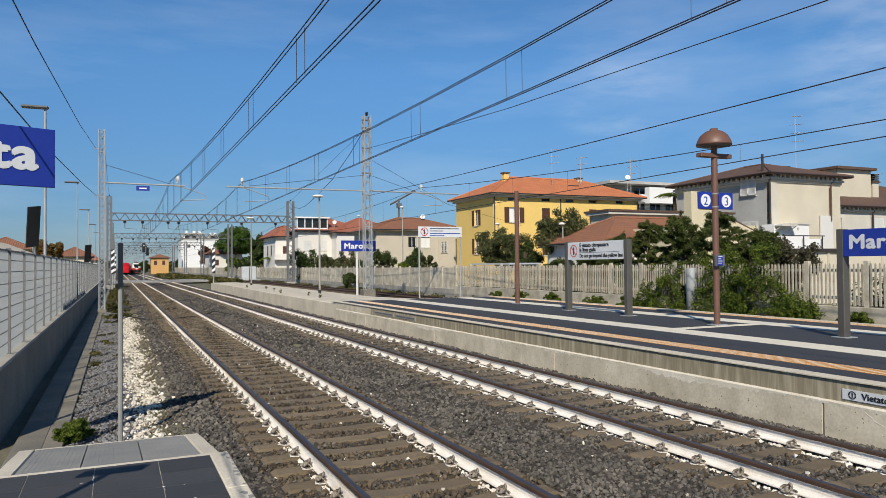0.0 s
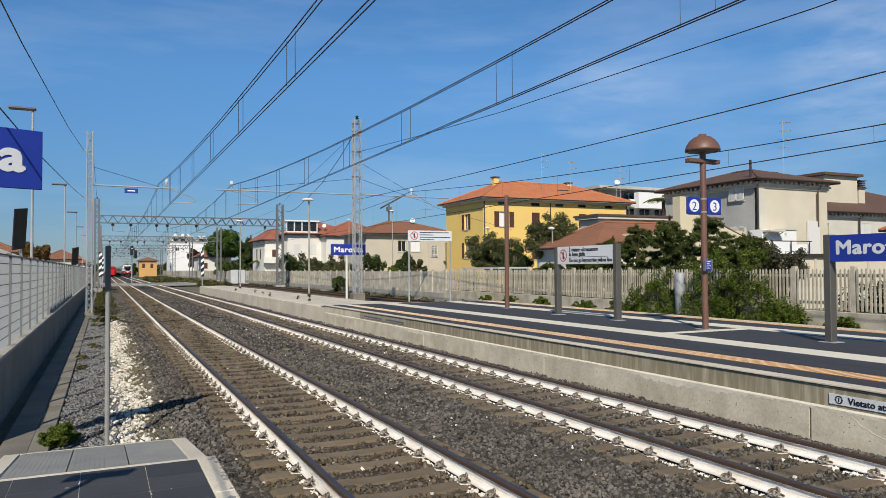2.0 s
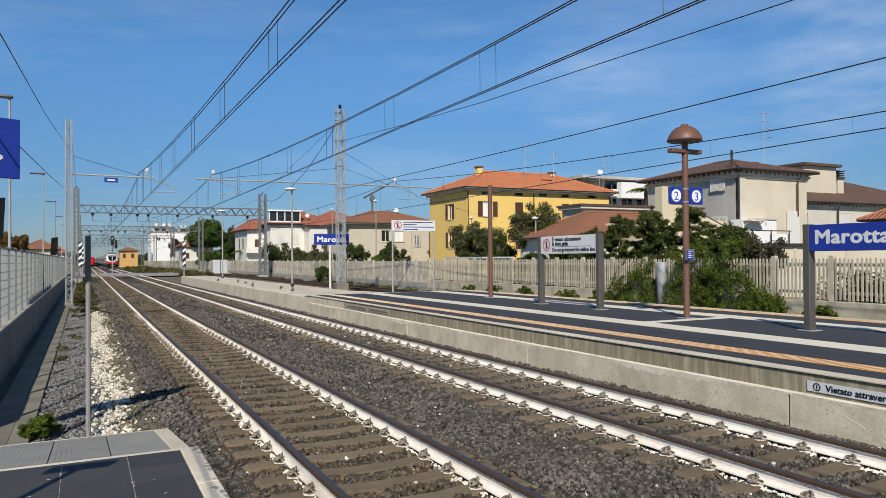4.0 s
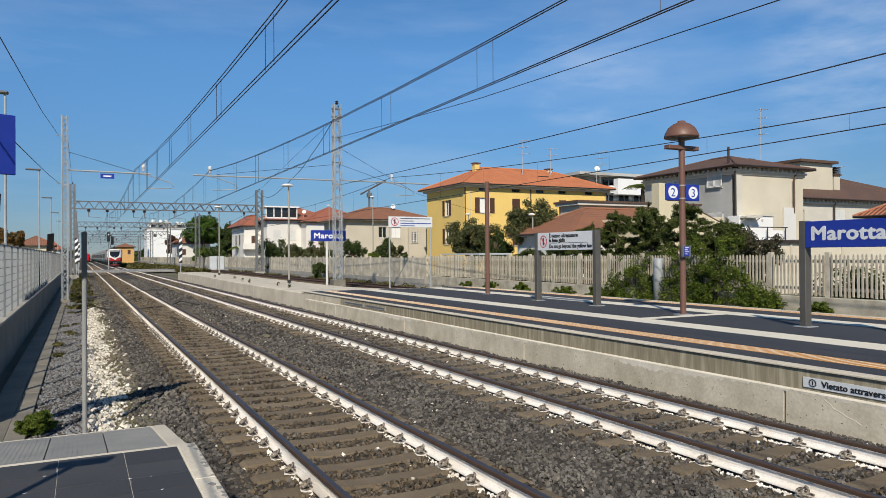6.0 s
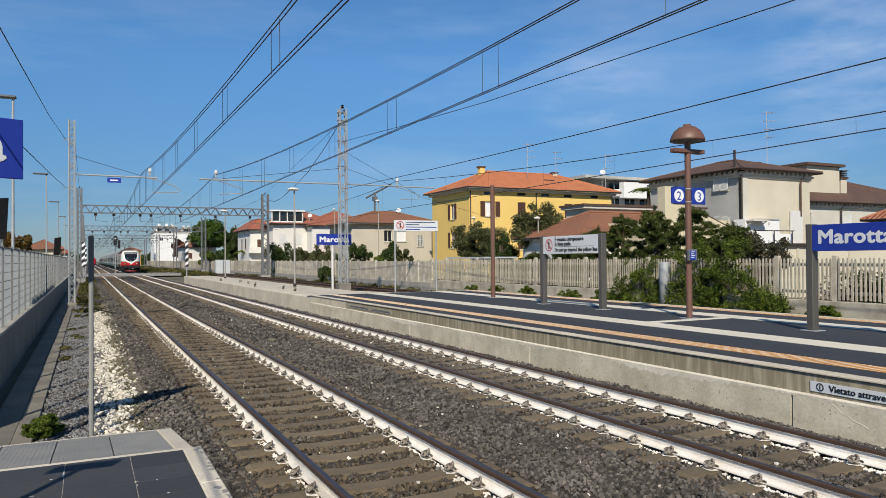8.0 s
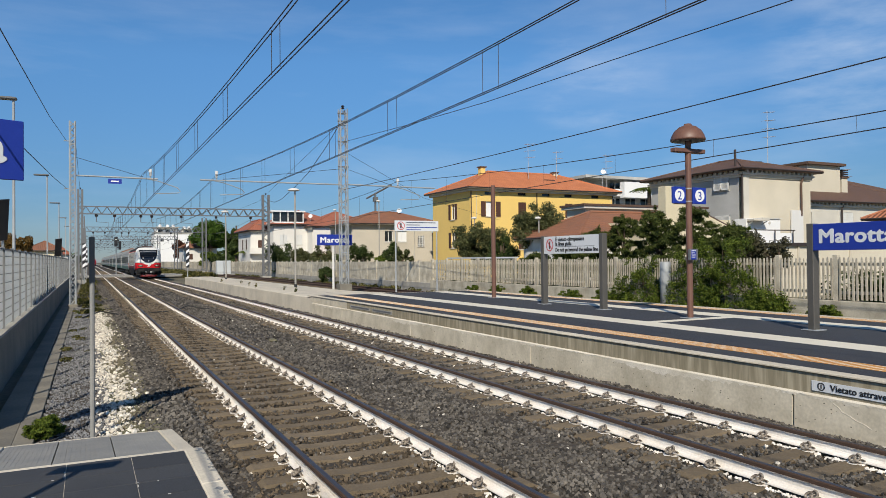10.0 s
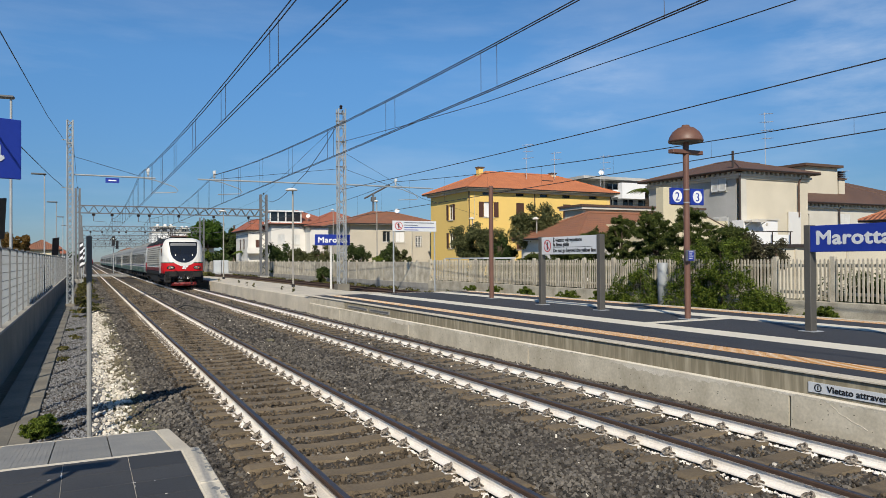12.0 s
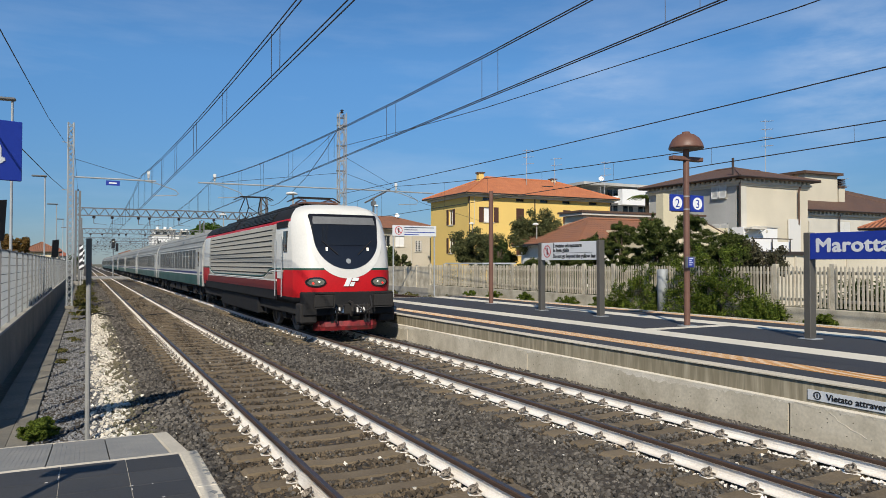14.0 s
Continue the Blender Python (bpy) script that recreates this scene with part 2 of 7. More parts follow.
M = dict(
    frosted=screen("frosted_screen"),
    ballast=mat("ballast_bed", (0.072, 0.058, 0.044), 0.95, 0, 0.55, 1.3, 22, 1.0, (0.043, 0.035, 0.027)),
    stone=mat("ballast_stone", (0.128, 0.115, 0.098), 0.92, 0, 0.25, 0.9, 90, 0.2, (0.068, 0.060, 0.052), island=0.75),
    gravel=mat("grey_gravel", (0.205, 0.205, 0.21), 0.9, 0, 0.2, 2, 90, 0.2, island=0.4),
    chalk=mat("white_stone", (0.76, 0.72, 0.64), 0.9, 0, 0.18, 3, 90, 0.2, (0.52, 0.46, 0.37), island=0.28),
    soil=mat("ground", (0.20, 0.165, 0.115), 0.95, 0, 0.35, 0.4, 12, 0.6, (0.10, 0.105, 0.055)),
    oldwall=mat("weathered_wall_concrete", (0.25, 0.228, 0.185), 0.9, 0, 0.18, 0.9, 20, 0.3, (0.14, 0.13, 0.11)),
    concrete=mat("concrete", (0.40, 0.38, 0.34), 0.85, 0, 0.14, 1.1, 30, 0.3, (0.27, 0.255, 0.225)),
    wallface=mat("platform_concrete", (0.66, 0.595, 0.47), 0.9, 0, 0.15, 2.4, 22, 0.12, (0.43, 0.38, 0.285), 0.47),
    mortar=mat("pale_mortar", (0.78, 0.72, 0.61), 0.9, 0, 0.15, 2.5, 50, 0.3, (0.60, 0.54, 0.43)),
    coping=mat("platform_coping", (0.56, 0.49, 0.36), 0.85, 0, 0.14, 11, 30, 0.1, (0.27, 0.232, 0.155), 0.66, stretch=(1, 1, 0.12)),
    lightcon=mat("light_concrete", (0.68, 0.61, 0.49), 0.85, 0, 0.15, 1.0, 35, 0.25, (0.50, 0.45, 0.36)),
    paving=mat("asphalt_paving", (0.050, 0.050, 0.054), 0.75, 0, 0.18, 0.6, 120, 0.2, (0.038, 0.038, 0.041)),
    slab=mat("dark_slab", (0.058, 0.058, 0.060), 0.7, 0, 0.22, 2.2, 110, 0.15, (0.044, 0.044, 0.046), rand=0.16, spec=0.35),
    ramp_tile=mat("grey_ramp_tile", (0.30, 0.29, 0.265), 0.85, 0, 0.15, 3, 60, 0.15, (0.22, 0.22, 0.21), rand=0.06),
    strip=mat("cream_strip", (0.74, 0.69, 0.57), 0.8, 0, 0.08, 2, 60, 0.1, rand=0.04),
    yellow=mat("ochre_tactile", (0.60, 0.27, 0.05), 0.8, 0, 0.15, 3, 60, 0.1, rand=0.05),
    sleeper=mat("sleeper_concrete", (0.195, 0.150, 0.096), 0.92, 0, 0.2, 2.2, 35, 0.3, (0.125, 0.095, 0.060), rand=0.15),
    railwhite=mat("white_painted_rail", (0.83, 0.79, 0.73), 0.75, 0, 0.10, 2.5, 40, 0.15, (0.68, 0.60, 0.50), 0.36),
    grimy=mat("grimy_joint", (0.10, 0.085, 0.065), 0.9, 0, 0.3, 8, 40, 0.1),
    clip=mat("paint_flecked_clip", (0.50, 0.44, 0.36), 0.8, 0, 0.3, 25, 80, 0.2, (0.055, 0.038, 0.028), 0.54),
    brownstone=mat("brown_ballast_stone", (0.130, 0.098, 0.062), 0.95, 0, 0.25, 1.1, 90, 0.2, (0.066, 0.049, 0.032), island=0.6),
    railrust=mat("rust_brown_rail", (0.075, 0.043, 0.028), 0.8, 0, 0.25, 4, 60, 0.2),
    railtop=mat("polished_rail_head", (0.085, 0.072, 0.072), 0.45, 0.5, 0.1, 6, 60, 0.02, stretch=(1, 0.05, 1)),
    galv=mat("galvanised_steel", (0.40, 0.42, 0.43), 0.6, 0.2, 0.15, 2, 30, 0.05, (0.31, 0.33, 0.34)),
    darkgalv=mat("dull_grey_steel", (0.17, 0.175, 0.18), 0.6, 0.2, 0.2, 3, 30, 0.05),
    postgrey=mat("bronze_grey_post", (0.12, 0.112, 0.10), 0.5, 0.3, 0.12, 3, 40, 0.05),
    brown=mat("brown_paint", (0.17, 0.085, 0.06), 0.5, 0, 0.15, 3, 40, 0.05),
    wire=mat("copper_wire", (0.05, 0.045, 0.045), 0.6, 0.3, 0.1, 3, 30, 0),
    cable=mat("black_cable", (0.02, 0.02, 0.02), 0.7, 0, 0.1, 3, 30, 0),
    blue=mat("sign_blue", (0.012, 0.035, 0.30), 0.45, 0, 0.05, 2, 30, 0),
    white=mat("sign_white", (0.80, 0.80, 0.80), 0.5, 0, 0.05, 2, 30, 0),
    signgrey=mat("sign_pale_grey", (0.66, 0.68, 0.70), 0.5, 0, 0.05, 2, 30, 0),
    black=mat("black_paint", (0.018, 0.018, 0.02), 0.5, 0, 0.1, 2, 30, 0),
    sign_ink=mat("dark_blue_ink", (0.02, 0.03, 0.08), 0.5, 0, 0.05, 2, 30, 0),
    redsign=mat("sign_red", (0.5, 0.02, 0.02), 0.5, 0, 0.05, 2, 30, 0),
    panel=mat("pale_grey_screen", (0.50, 0.53, 0.55), 0.55, 0, 0.08, 0.5, 30, 0.02, (0.44, 0.47, 0.49)),
    cap=mat("white_cap", (0.72, 0.70, 0.66), 0.8, 0, 0.1, 3, 40, 0.1),
    fence=mat("weathered_concrete_fence", (0.62, 0.57, 0.46), 0.9, 0, 0.25, 1.6, 25, 0.3, (0.33, 0.29, 0.22), rand=0.20),
    glass=glass("window_glass"),
    ceramic=mat("brown_insulator", (0.035, 0.026, 0.024), 0.25, 0, 0.1, 3, 30, 0),
    ceramic_white=mat("white_insulator", (0.7, 0.7, 0.68), 0.25, 0, 0.1, 3, 30, 0),
    bark=mat("bark", (0.13, 0.09, 0.06), 0.9, 0, 0.3, 6, 40, 0.6),
    leaf_dark=leafy("dark_leaves", (0.022, 0.040, 0.012), (0.085, 0.115, 0.032)),
    leaf_mid=leafy("green_leaves", (0.016, 0.040, 0.006), (0.185, 0.235, 0.034)),
    leaf_conifer=leafy("conifer_needles", (0.020, 0.036, 0.010), (0.125, 0.150, 0.036)),
    leaf_olive=leafy("olive_leaves", (0.035, 0.046, 0.018), (0.165, 0.170, 0.070)),
    leaf_dusk=leafy("dusky_leaves", (0.026, 0.026, 0.016), (0.135, 0.125, 0.070)),
    leaf_autumn=leafy("autumn_leaves", (0.05, 0.045, 0.014), (0.26, 0.14, 0.040)),
    leaf_red=leafy("purple_brown_leaves", (0.05, 0.022, 0.015), (0.14, 0.06, 0.035)),
    leaf_pine=leafy("pine_needles", (0.035, 0.075, 0.012), (0.11, 0.19, 0.03)),
    weed=leafy("dry_weeds", (0.035, 0.048, 0.012), (0.17, 0.145, 0.050)),
)


# ------------------------------------------------------------------ builders
def mesh_of(name, bm, material, smooth=False):
    me = bpy.data.meshes.new(name)
    bmesh.ops.recalc_face_normals(bm, faces=bm.faces)
    if smooth:
        for f in bm.faces:
            f.smooth = True
    bm.to_mesh(me)
    bm.free()
    for m in (material if isinstance(material, (list, tuple)) else [material]):
        me.materials.append(m)
    return me


def part(name, bm, material, parent=None, label="", smooth=False, at=None):
    """One mesh object, under a thing or under a part."""
    ob = new(name, mesh_of(name, bm, material, smooth))
    if parent:
        ob.parent = parent
    if at is not None:
        ob.matrix_basis = at
    if label:
        ob["label"] = label
    return ob


def shared(name, me, parent, m):
    ob = new(name, me)
    ob.parent = parent
    ob.matrix_basis = m
    return ob


def thing(name, label, category, group="", kind="", at=None):
    ob = tagged(new(name), label, category, group, kind)
    ob.empty_display_size = 0.2
    if at is not None:
        ob.matrix_basis = at
    return ob


def setting(name, bm, material, label, smooth=False):
    return tagged(part(name, bm, material, None, "", smooth), label, name.replace("_", " "), kind="structure")


def box(x0, x1, y0, y1, z0, z1, bm=None, bevel=0.0, mi=0):
    own = bm or bmesh.new()
    v = [own.verts.new((x, y, z)) for x in (x0, x1) for y in (y0, y1) for z in (z0, z1)]
    fs = [own.faces.new([v[i] for i in q]) for q in ((0, 1, 3, 2), (4, 6, 7, 5), (0, 4, 5, 1), (2, 3, 7, 6), (0, 2, 6, 4), (1, 5, 7, 3))]
    for f in fs:
        f.material_index = mi
    if bevel:
        es = list({e for f in fs for e in f.edges})
        bmesh.ops.bevel(own, geom=es, offset=bevel, segments=1, affect="EDGES")
    return own


def tube(pts, r, bm=None, sides=6, r1=None, cap=True):
    """A round bar along pts."""
    own = bm or bmesh.new()
    pts = [Vector(p) for p in pts]
    rings = []
    for i, p in enumerate(pts):
        d = (pts[min(i + 1, len(pts) - 1)] - pts[max(i - 1, 0)]).normalized()
        a = d.cross(Vector((0, 0, 1)) if abs(d.z) < 0.9 else Vector((1, 0, 0))).normalized()
        b = d.cross(a)
        k = r if r1 is None else r + (r1 - r) * i / (len(pts) - 1)
        rings.append([own.verts.new(p + (a * math.cos(2 * math.pi * j / sides) + b * math.sin(2 * math.pi * j / sides)) * k) for j in range(sides)])
    for q, s in zip(rings, rings[1:]):
        for j in range(sides):
            own.faces.new((q[j], q[(j + 1) % sides], s[(j + 1) % sides], s[j]))
    if cap:
        own.faces.new(rings[0])
        own.faces.new(rings[-1])
    return own


def turned(profile, bm=None, sides=20, axis="z", centre=(0, 0, 0)):
    """A shape turned on a lathe: profile of (radius, height)."""
    own = bm or bmesh.new()
    c = Vector(centre)
    rings = []
    for r, hgt in profile:
        ring = []
        for j in range(sides):
            a = 2 * math.pi * j / sides
            p = (r * math.cos(a), r * math.sin(a), hgt)
            p = {"z": p, "y": (p[0], p[2], p[1]), "x": (p[2], p[0], p[1])}[axis]
            ring.append(own.verts.new(c + Vector(p)))
        rings.append(ring)
    for q, s in zip(rings, rings[1:]):
        for j in range(sides):
            own.faces.new((q[j], q[(j + 1) % sides], s[(j + 1) % sides], s[j]))
    own.faces.new(rings[0])
    own.faces.new(rings[-1])
    return own


def swept(outline, y0, y1, bm=None, steps=1, closed=True, mis=None):
    """An outline of (x, z) drawn along y."""
    own = bm or bmesh.new()
    rows = [[own.verts.new((x, y0 + (y1 - y0) * i / steps, z)) for x, z in outline] for i in range(steps + 1)]
    n = len(outline)
    for q, s in zip(rows, rows[1:]):
        for j in range(n if closed else n - 1):
            f = own.faces.new((q[j], q[(j + 1) % n], s[(j + 1) % n], s[j]))
            if mis:
                f.material_index = mis[j]
    if closed:
        own.faces.new(rows[0])
        own.faces.new(rows[-1])
    return own


def lettering(text, size, material, parent, m, bold=0.0, name="lettering", align="LEFT"):
    """Words in the built-in typeface as a thin mesh."""
    cu = bpy.data.curves.new("words", "FONT")
    cu.body, cu.size, cu.extrude, cu.align_x = text, size, 0.003, align
    cu.resolution_u = 3
    cu.space_character = 1.0 + min(0.08, bold * 4)
    tmp = new("words", cu)
    me = bpy.data.meshes.new_from_object(tmp.evaluated_get(bpy.context.evaluated_depsgraph_get()))
    bpy.data.objects.remove(tmp)
    if bold:
        # heavier strokes: the same letters again, set off a little
        b = bmesh.new()
        b.from_mesh(me)
        src = list(b.verts) + list(b.edges) + list(b.faces)
        for i, (u, v) in enumerate(((-bold, 0), (bold, 0), (0, -bold), (0, bold), (bold * 0.7, bold * 0.7), (-bold * 0.7, -bold * 0.7))):
            dup = bmesh.ops.duplicate(b, geom=src)["geom"]
            bmesh.ops.translate(b, verts=[g for g in dup if isinstance(g, bmesh.types.BMVert)], vec=(u, v, 0.0003 * (i + 1)))
        b.to_mesh(me)
        b.free()
    me.materials.clear()
    me.materials.append(material)
    ob = new(name, me)
    ob.parent, ob.matrix_basis = parent, m
    return ob


def bulk(name, verts, faces, material, label, category, smooth=False):
    me = bpy.data.meshes.new(name)
    nf = len(faces)
    k = faces.shape[1]
    me.vertices.add(len(verts))
    me.vertices.foreach_set("co", verts.astype(np.float32).ravel())
    me.loops.add(nf * k)
    me.loops.foreach_set("vertex_index", faces.astype(np.int32).ravel())
    me.polygons.add(nf)
    me.polygons.foreach_set("loop_start", np.arange(0, nf * k, k, dtype=np.int32))
    me.update(calc_edges=True)
    if not smooth:
        me.shade_flat()
    me.materials.append(material)
    ob = new(name, me)
    if label:
        tagged(ob, label, category, kind="stuff")
    return ob


RNG = np.random.default_rng(7)
CUBE_V = np.array([(x, y, z) for x in (-1, 1) for y in (-1, 1) for z in (-1, 1)], float)
CUBE_F = np.array([(0, 1, 3, 2), (4, 6, 7, 5), (0, 4, 5, 1), (2, 3, 7, 6), (0, 2, 6, 4), (1, 5, 7, 3)])


def stones(name, pos, size, material, label):
    """Broken stones, each a knocked-about block of its own."""
    n = len(pos)
    v = CUBE_V[None] * RNG.uniform(0.55, 1.1, (n, 8, 3)) * RNG.uniform(0.55, 1.1, (n, 1, 3))
    q = RNG.normal(size=(n, 4))
    q /= np.linalg.norm(q, axis=1)[:, None]
    w, x, y, z = q.T
    R = np.stack([1 - 2 * (y * y + z * z), 2 * (x * y - z * w), 2 * (x * z + y * w), 2 * (x * y + z * w), 1 - 2 * (x * x + z * z), 2 * (y * z - x * w),
                  2 * (x * z - y * w), 2 * (y * z + x * w), 1 - 2 * (x * x + y * y)], 1).reshape(n, 3, 3)
    v = np.einsum("nij,nkj->nki", R, v) * np.asarray(size)[:, None, None] + pos[:, None, :]
    f = CUBE_F[None] + 8 * np.arange(n)[:, None, None]
    return bulk(name, v.reshape(-1, 3), f.reshape(-1, 4), material, label, "gravel")


def leaves(name, centres, radii, count, size, material, parent=None, long=1.6, up=0.3, shell=0.55):
    """Many small folded leaves round a set of clumps."""
    centres, radii = np.array(centres, float), np.array(radii, float)
    wgt = (radii.prod(1)) ** (2 / 3)
    pick = RNG.choice(len(centres), count, p=wgt / wgt.sum())
    d = RNG.normal(size=(count, 3))
    d /= np.linalg.norm(d, axis=1)[:, None]
    rad = RNG.uniform(shell, 1.0, count) ** 0.7 * (1 + 0.16 * np.sin(5 * d[:, 0] + 3 * pick) * np.cos(4 * d[:, 2] + pick))
    p = centres[pick] + d * radii[pick] * rad[:, None]
    nrm = d + RNG.normal(size=(count, 3)) * 0.7 + np.array([0, 0, up])
    nrm /= np.linalg.norm(nrm, axis=1)[:, None]
    a = np.cross(nrm, RNG.normal(size=(count, 3)))
    a /= np.linalg.norm(a, axis=1)[:, None]
    b = np.cross(nrm, a)
    s = size * RNG.uniform(0.6, 1.3, count)[:, None]
    verts = np.stack([p - a * s * long * 0.5, p + b * s * 0.5 + nrm * s * 0.15, p + a * s * long * 0.5, p - b * s * 0.5 + nrm * s * 0.15], 1)
    f = np.array([(0, 1, 2), (0, 2, 3)])[None] + 4 * np.arange(count)[:, None, None]
    ob = bulk(name, verts.reshape(-1, 3), f.reshape(-1, 3), material, "", "")
    if parent:
        ob.parent = parent
    return ob


# ------------------------------------------------------------------ ground, track bed
X1, X2, X3 = 2.816, 6.83, 18.4
EDGE, BACK_EDGE = 8.62, 16.75

bm = bmesh.new()
g = [(-1500, -0.50), (-1.8, -0.44), (-0.72, -0.45), (22, -0.45), (22.4, -0.1), (1500, -0.1)]
swept(g, -60, 2600, bm, 1, closed=False)
setting("ground", bm, M["soil"], "dry brown ground with patches of grass beside the railway")

bed = [(-0.66, -0.39), (-0.1, -0.35), (0.55, -0.30), (1.05, -0.24), (1.5, -0.225), (4.2, -0.225), (4.8, -0.255), (5.5, -0.225), (8.2, -0.225), (8.62, -0.25)]
setting("ballast_bed", swept(bed, -12, 900, None, 120, closed=False), M["ballast"], "bed of dark grey crushed stone under two tracks")
setting("siding_bed", swept([(16.6, -0.3), (17, -0.22), (19.8, -0.22), (20.6, -0.4)], -12, 500, None, 40, closed=False), M["ballast"],
        "bed of dark brown crushed stone under a siding")


def bed_z(x):
    return np.interp(x, [p[0] for p in bed], [p[1] for p in bed])


def scatter(x0, x1, y0, y1, n, lift=0.0):
    x, y = RNG.uniform(x0, x1, n), RNG.uniform(y0, y1, n)
    wave = 0.02 * np.sin(x * 5.1 + y * 1.7) * np.sin(y * 2.3)
    return np.stack([x, y, bed_z(x) + wave + lift + RNG.uniform(-0.012, 0.02, n)], 1)


def clear_of(p, track):
    """Keep stones out of the sleepers' tops."""
    on = (np.abs(p[:, 0] - track) < 1.28) & (np.abs((p[:, 1] - 0.58) % 0.6 - 0.3) < 0.135)
    return p[~on]


def ballast(y0, y1, dens, size, name):
    p = [scatter(0.75, EDGE, y0, y1, int((EDGE - 0.75) * (y1 - y0) * dens))]
    p = clear_of(clear_of(np.concatenate(p), X1), X2)
    near_rail = np.zeros(len(p), bool)
    for r in (X1 - 0.7535, X1 + 0.7535, X2 - 0.7535, X2 + 0.7535):
        near_rail |= np.abs(p[:, 0] - r) < 0.09
    p = p[~near_rail]
    # inside the first track rust and dirt have mostly buried the grey stone
    p = p[(np.abs(p[:, 0] - X1) > 1.2) | (RNG.uniform(0, 1, len(p)) < 0.22)]
    stones(name, p, RNG.uniform(0.55, 1.15, len(p)) * size, M["stone"], "loose dark grey crushed ballast stones")


ballast(3.0, 11.0, 620, 0.026, "ballast_stones")
ballast(11.0, 20.0, 290, 0.035, "ballast_stones")
ballast(20.0, 40.0, 85, 0.042, "ballast_stones")
ballast(40.0, 80.0, 28, 0.055, "ballast_stones")
for tx in (X1, X2):
    for y0, y1, dens, size in ((3.0, 12.0, 460, 0.024), (12.0, 30.0, 260, 0.028), (30.0, 60.0, 110, 0.040), (60.0, 110.0, 40, 0.062)):
        if tx == X2:
            dens *= 0.35
        p = clear_of(scatter(tx - 1.35, tx + 1.25, y0, y1, int(2.6 * (y1 - y0) * dens), 0.008), tx)
        p = p[(np.abs(np.abs(p[:, 0] - tx) - 0.7535) > 0.10)]
        stones("brown_ballast", p, RNG.uniform(0.5, 1.1, len(p)) * size, M["brownstone"], "rust-brown dirty ballast between the sleepers")
p = scatter(0.9, EDGE, 3.2, 30, 420, 0.012)
p = clear_of(clear_of(p, X1), X2)
stones("pale_stones", p, RNG.uniform(0.3, 1.0, len(p)) * 0.026, M["chalk"], "scattered pale stones on the dark ballast")
p = scatter(-0.64, 0.40, 7.0, 44, 20000)
stones("gravel", p, RNG.uniform(0.5, 1.1, len(p)) * 0.021, M["gravel"], "fine light grey gravel beside the track")
p = scatter(0.05, 0.95, 7.2, 40, 15000, 0.012)
keep = RNG.uniform(0, 1, len(p)) < np.exp(-((p[:, 0] - 0.42 - 0.1 * np.sin(p[:, 1])) / 0.20) ** 2) + 0.05 + 0.9 * (p[:, 1] < 9.6) * (p[:, 0] < 0.9)
p = p[keep & ((p[:, 1] < 10.5) | (RNG.uniform(0, 1, len(p)) < 0.6))]
stones("white_stones", p, RNG.uniform(0.4, 1.35, len(p)) * 0.028, M["chalk"], "pale cream broken stones strewn on the gravel")
p = scatter(0.30, 0.95, 9.5, 44, 9000, 0.0)
stones("brown_stones", p, RNG.uniform(0.5, 1.1, len(p)) * 0.026, M["soil"], "small brown stones between gravel and ballast")


# ------------------------------------------------------------------ tracks
def rail_outline(cx):
    half = [(0.075, -0.172), (0.075, -0.160), (0.020, -0.140), (0.0085, -0.120), (0.0085, -0.060), (0.036, -0.046), (0.036, -0.012), (0.026, 0.0)]
    right = [(cx + x, z) for x, z in half]
    left = [(cx - x, z) for x, z in reversed(half)]
    return right + left


RAIL_MI = [0, 0, 0, 0, 0, 1, 1, 2, 1, 1, 0, 0, 0, 0, 0, 0]
sleeper_bm = bmesh.new()
prof = [(-1.25, -0.215), (-1.2, -0.188), (-0.45, -0.186), (-0.3, -0.200), (0.3, -0.200), (0.45, -0.186), (1.2, -0.188), (1.25, -0.215)]
rows = []
for x, z in prof:
    rows.append([sleeper_bm.verts.new(c) for c in ((x, -0.145, -0.36), (x, -0.115, z), (x, 0.115, z), (x, 0.145, -0.36))])
for q, s in zip(rows, rows[1:]):
    for j in range(3):
        sleeper_bm.faces.new((q[j], q[j + 1], s[j + 1], s[j]))
sleeper_bm.faces.new(rows[0])
sleeper_bm.faces.new(rows[-1])
SLEEPER = mesh_of("sleeper", sleeper_bm, M["sleeper"])

clip_bm = bmesh.new()
coil = []
for i in range(12):
    a = -0.3 + i * (2 * math.pi * 1.05) / 11
    coil.append((-0.118 + 0.042 * math.cos(a), 0.058 * math.sin(a), -0.138 + 0.030 * math.cos(a) + 0.002 * i))
tube(coil, 0.0125, clip_bm, 6)
tube([(-0.118 + 0.046, -0.09, -0.146), (-0.118 + 0.046, 0.0, -0.136), (-0.118 + 0.046, 0.09, -0.146)], 0.0105, clip_bm, 5)
tube([(-0.118, 0, -0.19), (-0.118, 0, -0.118)], 0.017, clip_bm, 6)
box(-0.14, -0.075, -0.05, 0.05, -0.192, -0.172, clip_bm)
CLIP = mesh_of("rail_clip", clip_bm, M["clip"])
rgp = np.random.default_rng(3)
PATCHES = []
for k in range(5):
    b = bmesh.new()
    b.faces.new([b.verts.new((-0.105 + 0.075 * math.cos(q * 0.524) * rgp.uniform(0.6, 1.25), 0.115 * math.sin(q * 0.524) * rgp.uniform(0.7, 1.05), -0.1825)) for q in range(12)])
    PATCHES.append(mesh_of("paint_patch", b, M["railwhite"]))

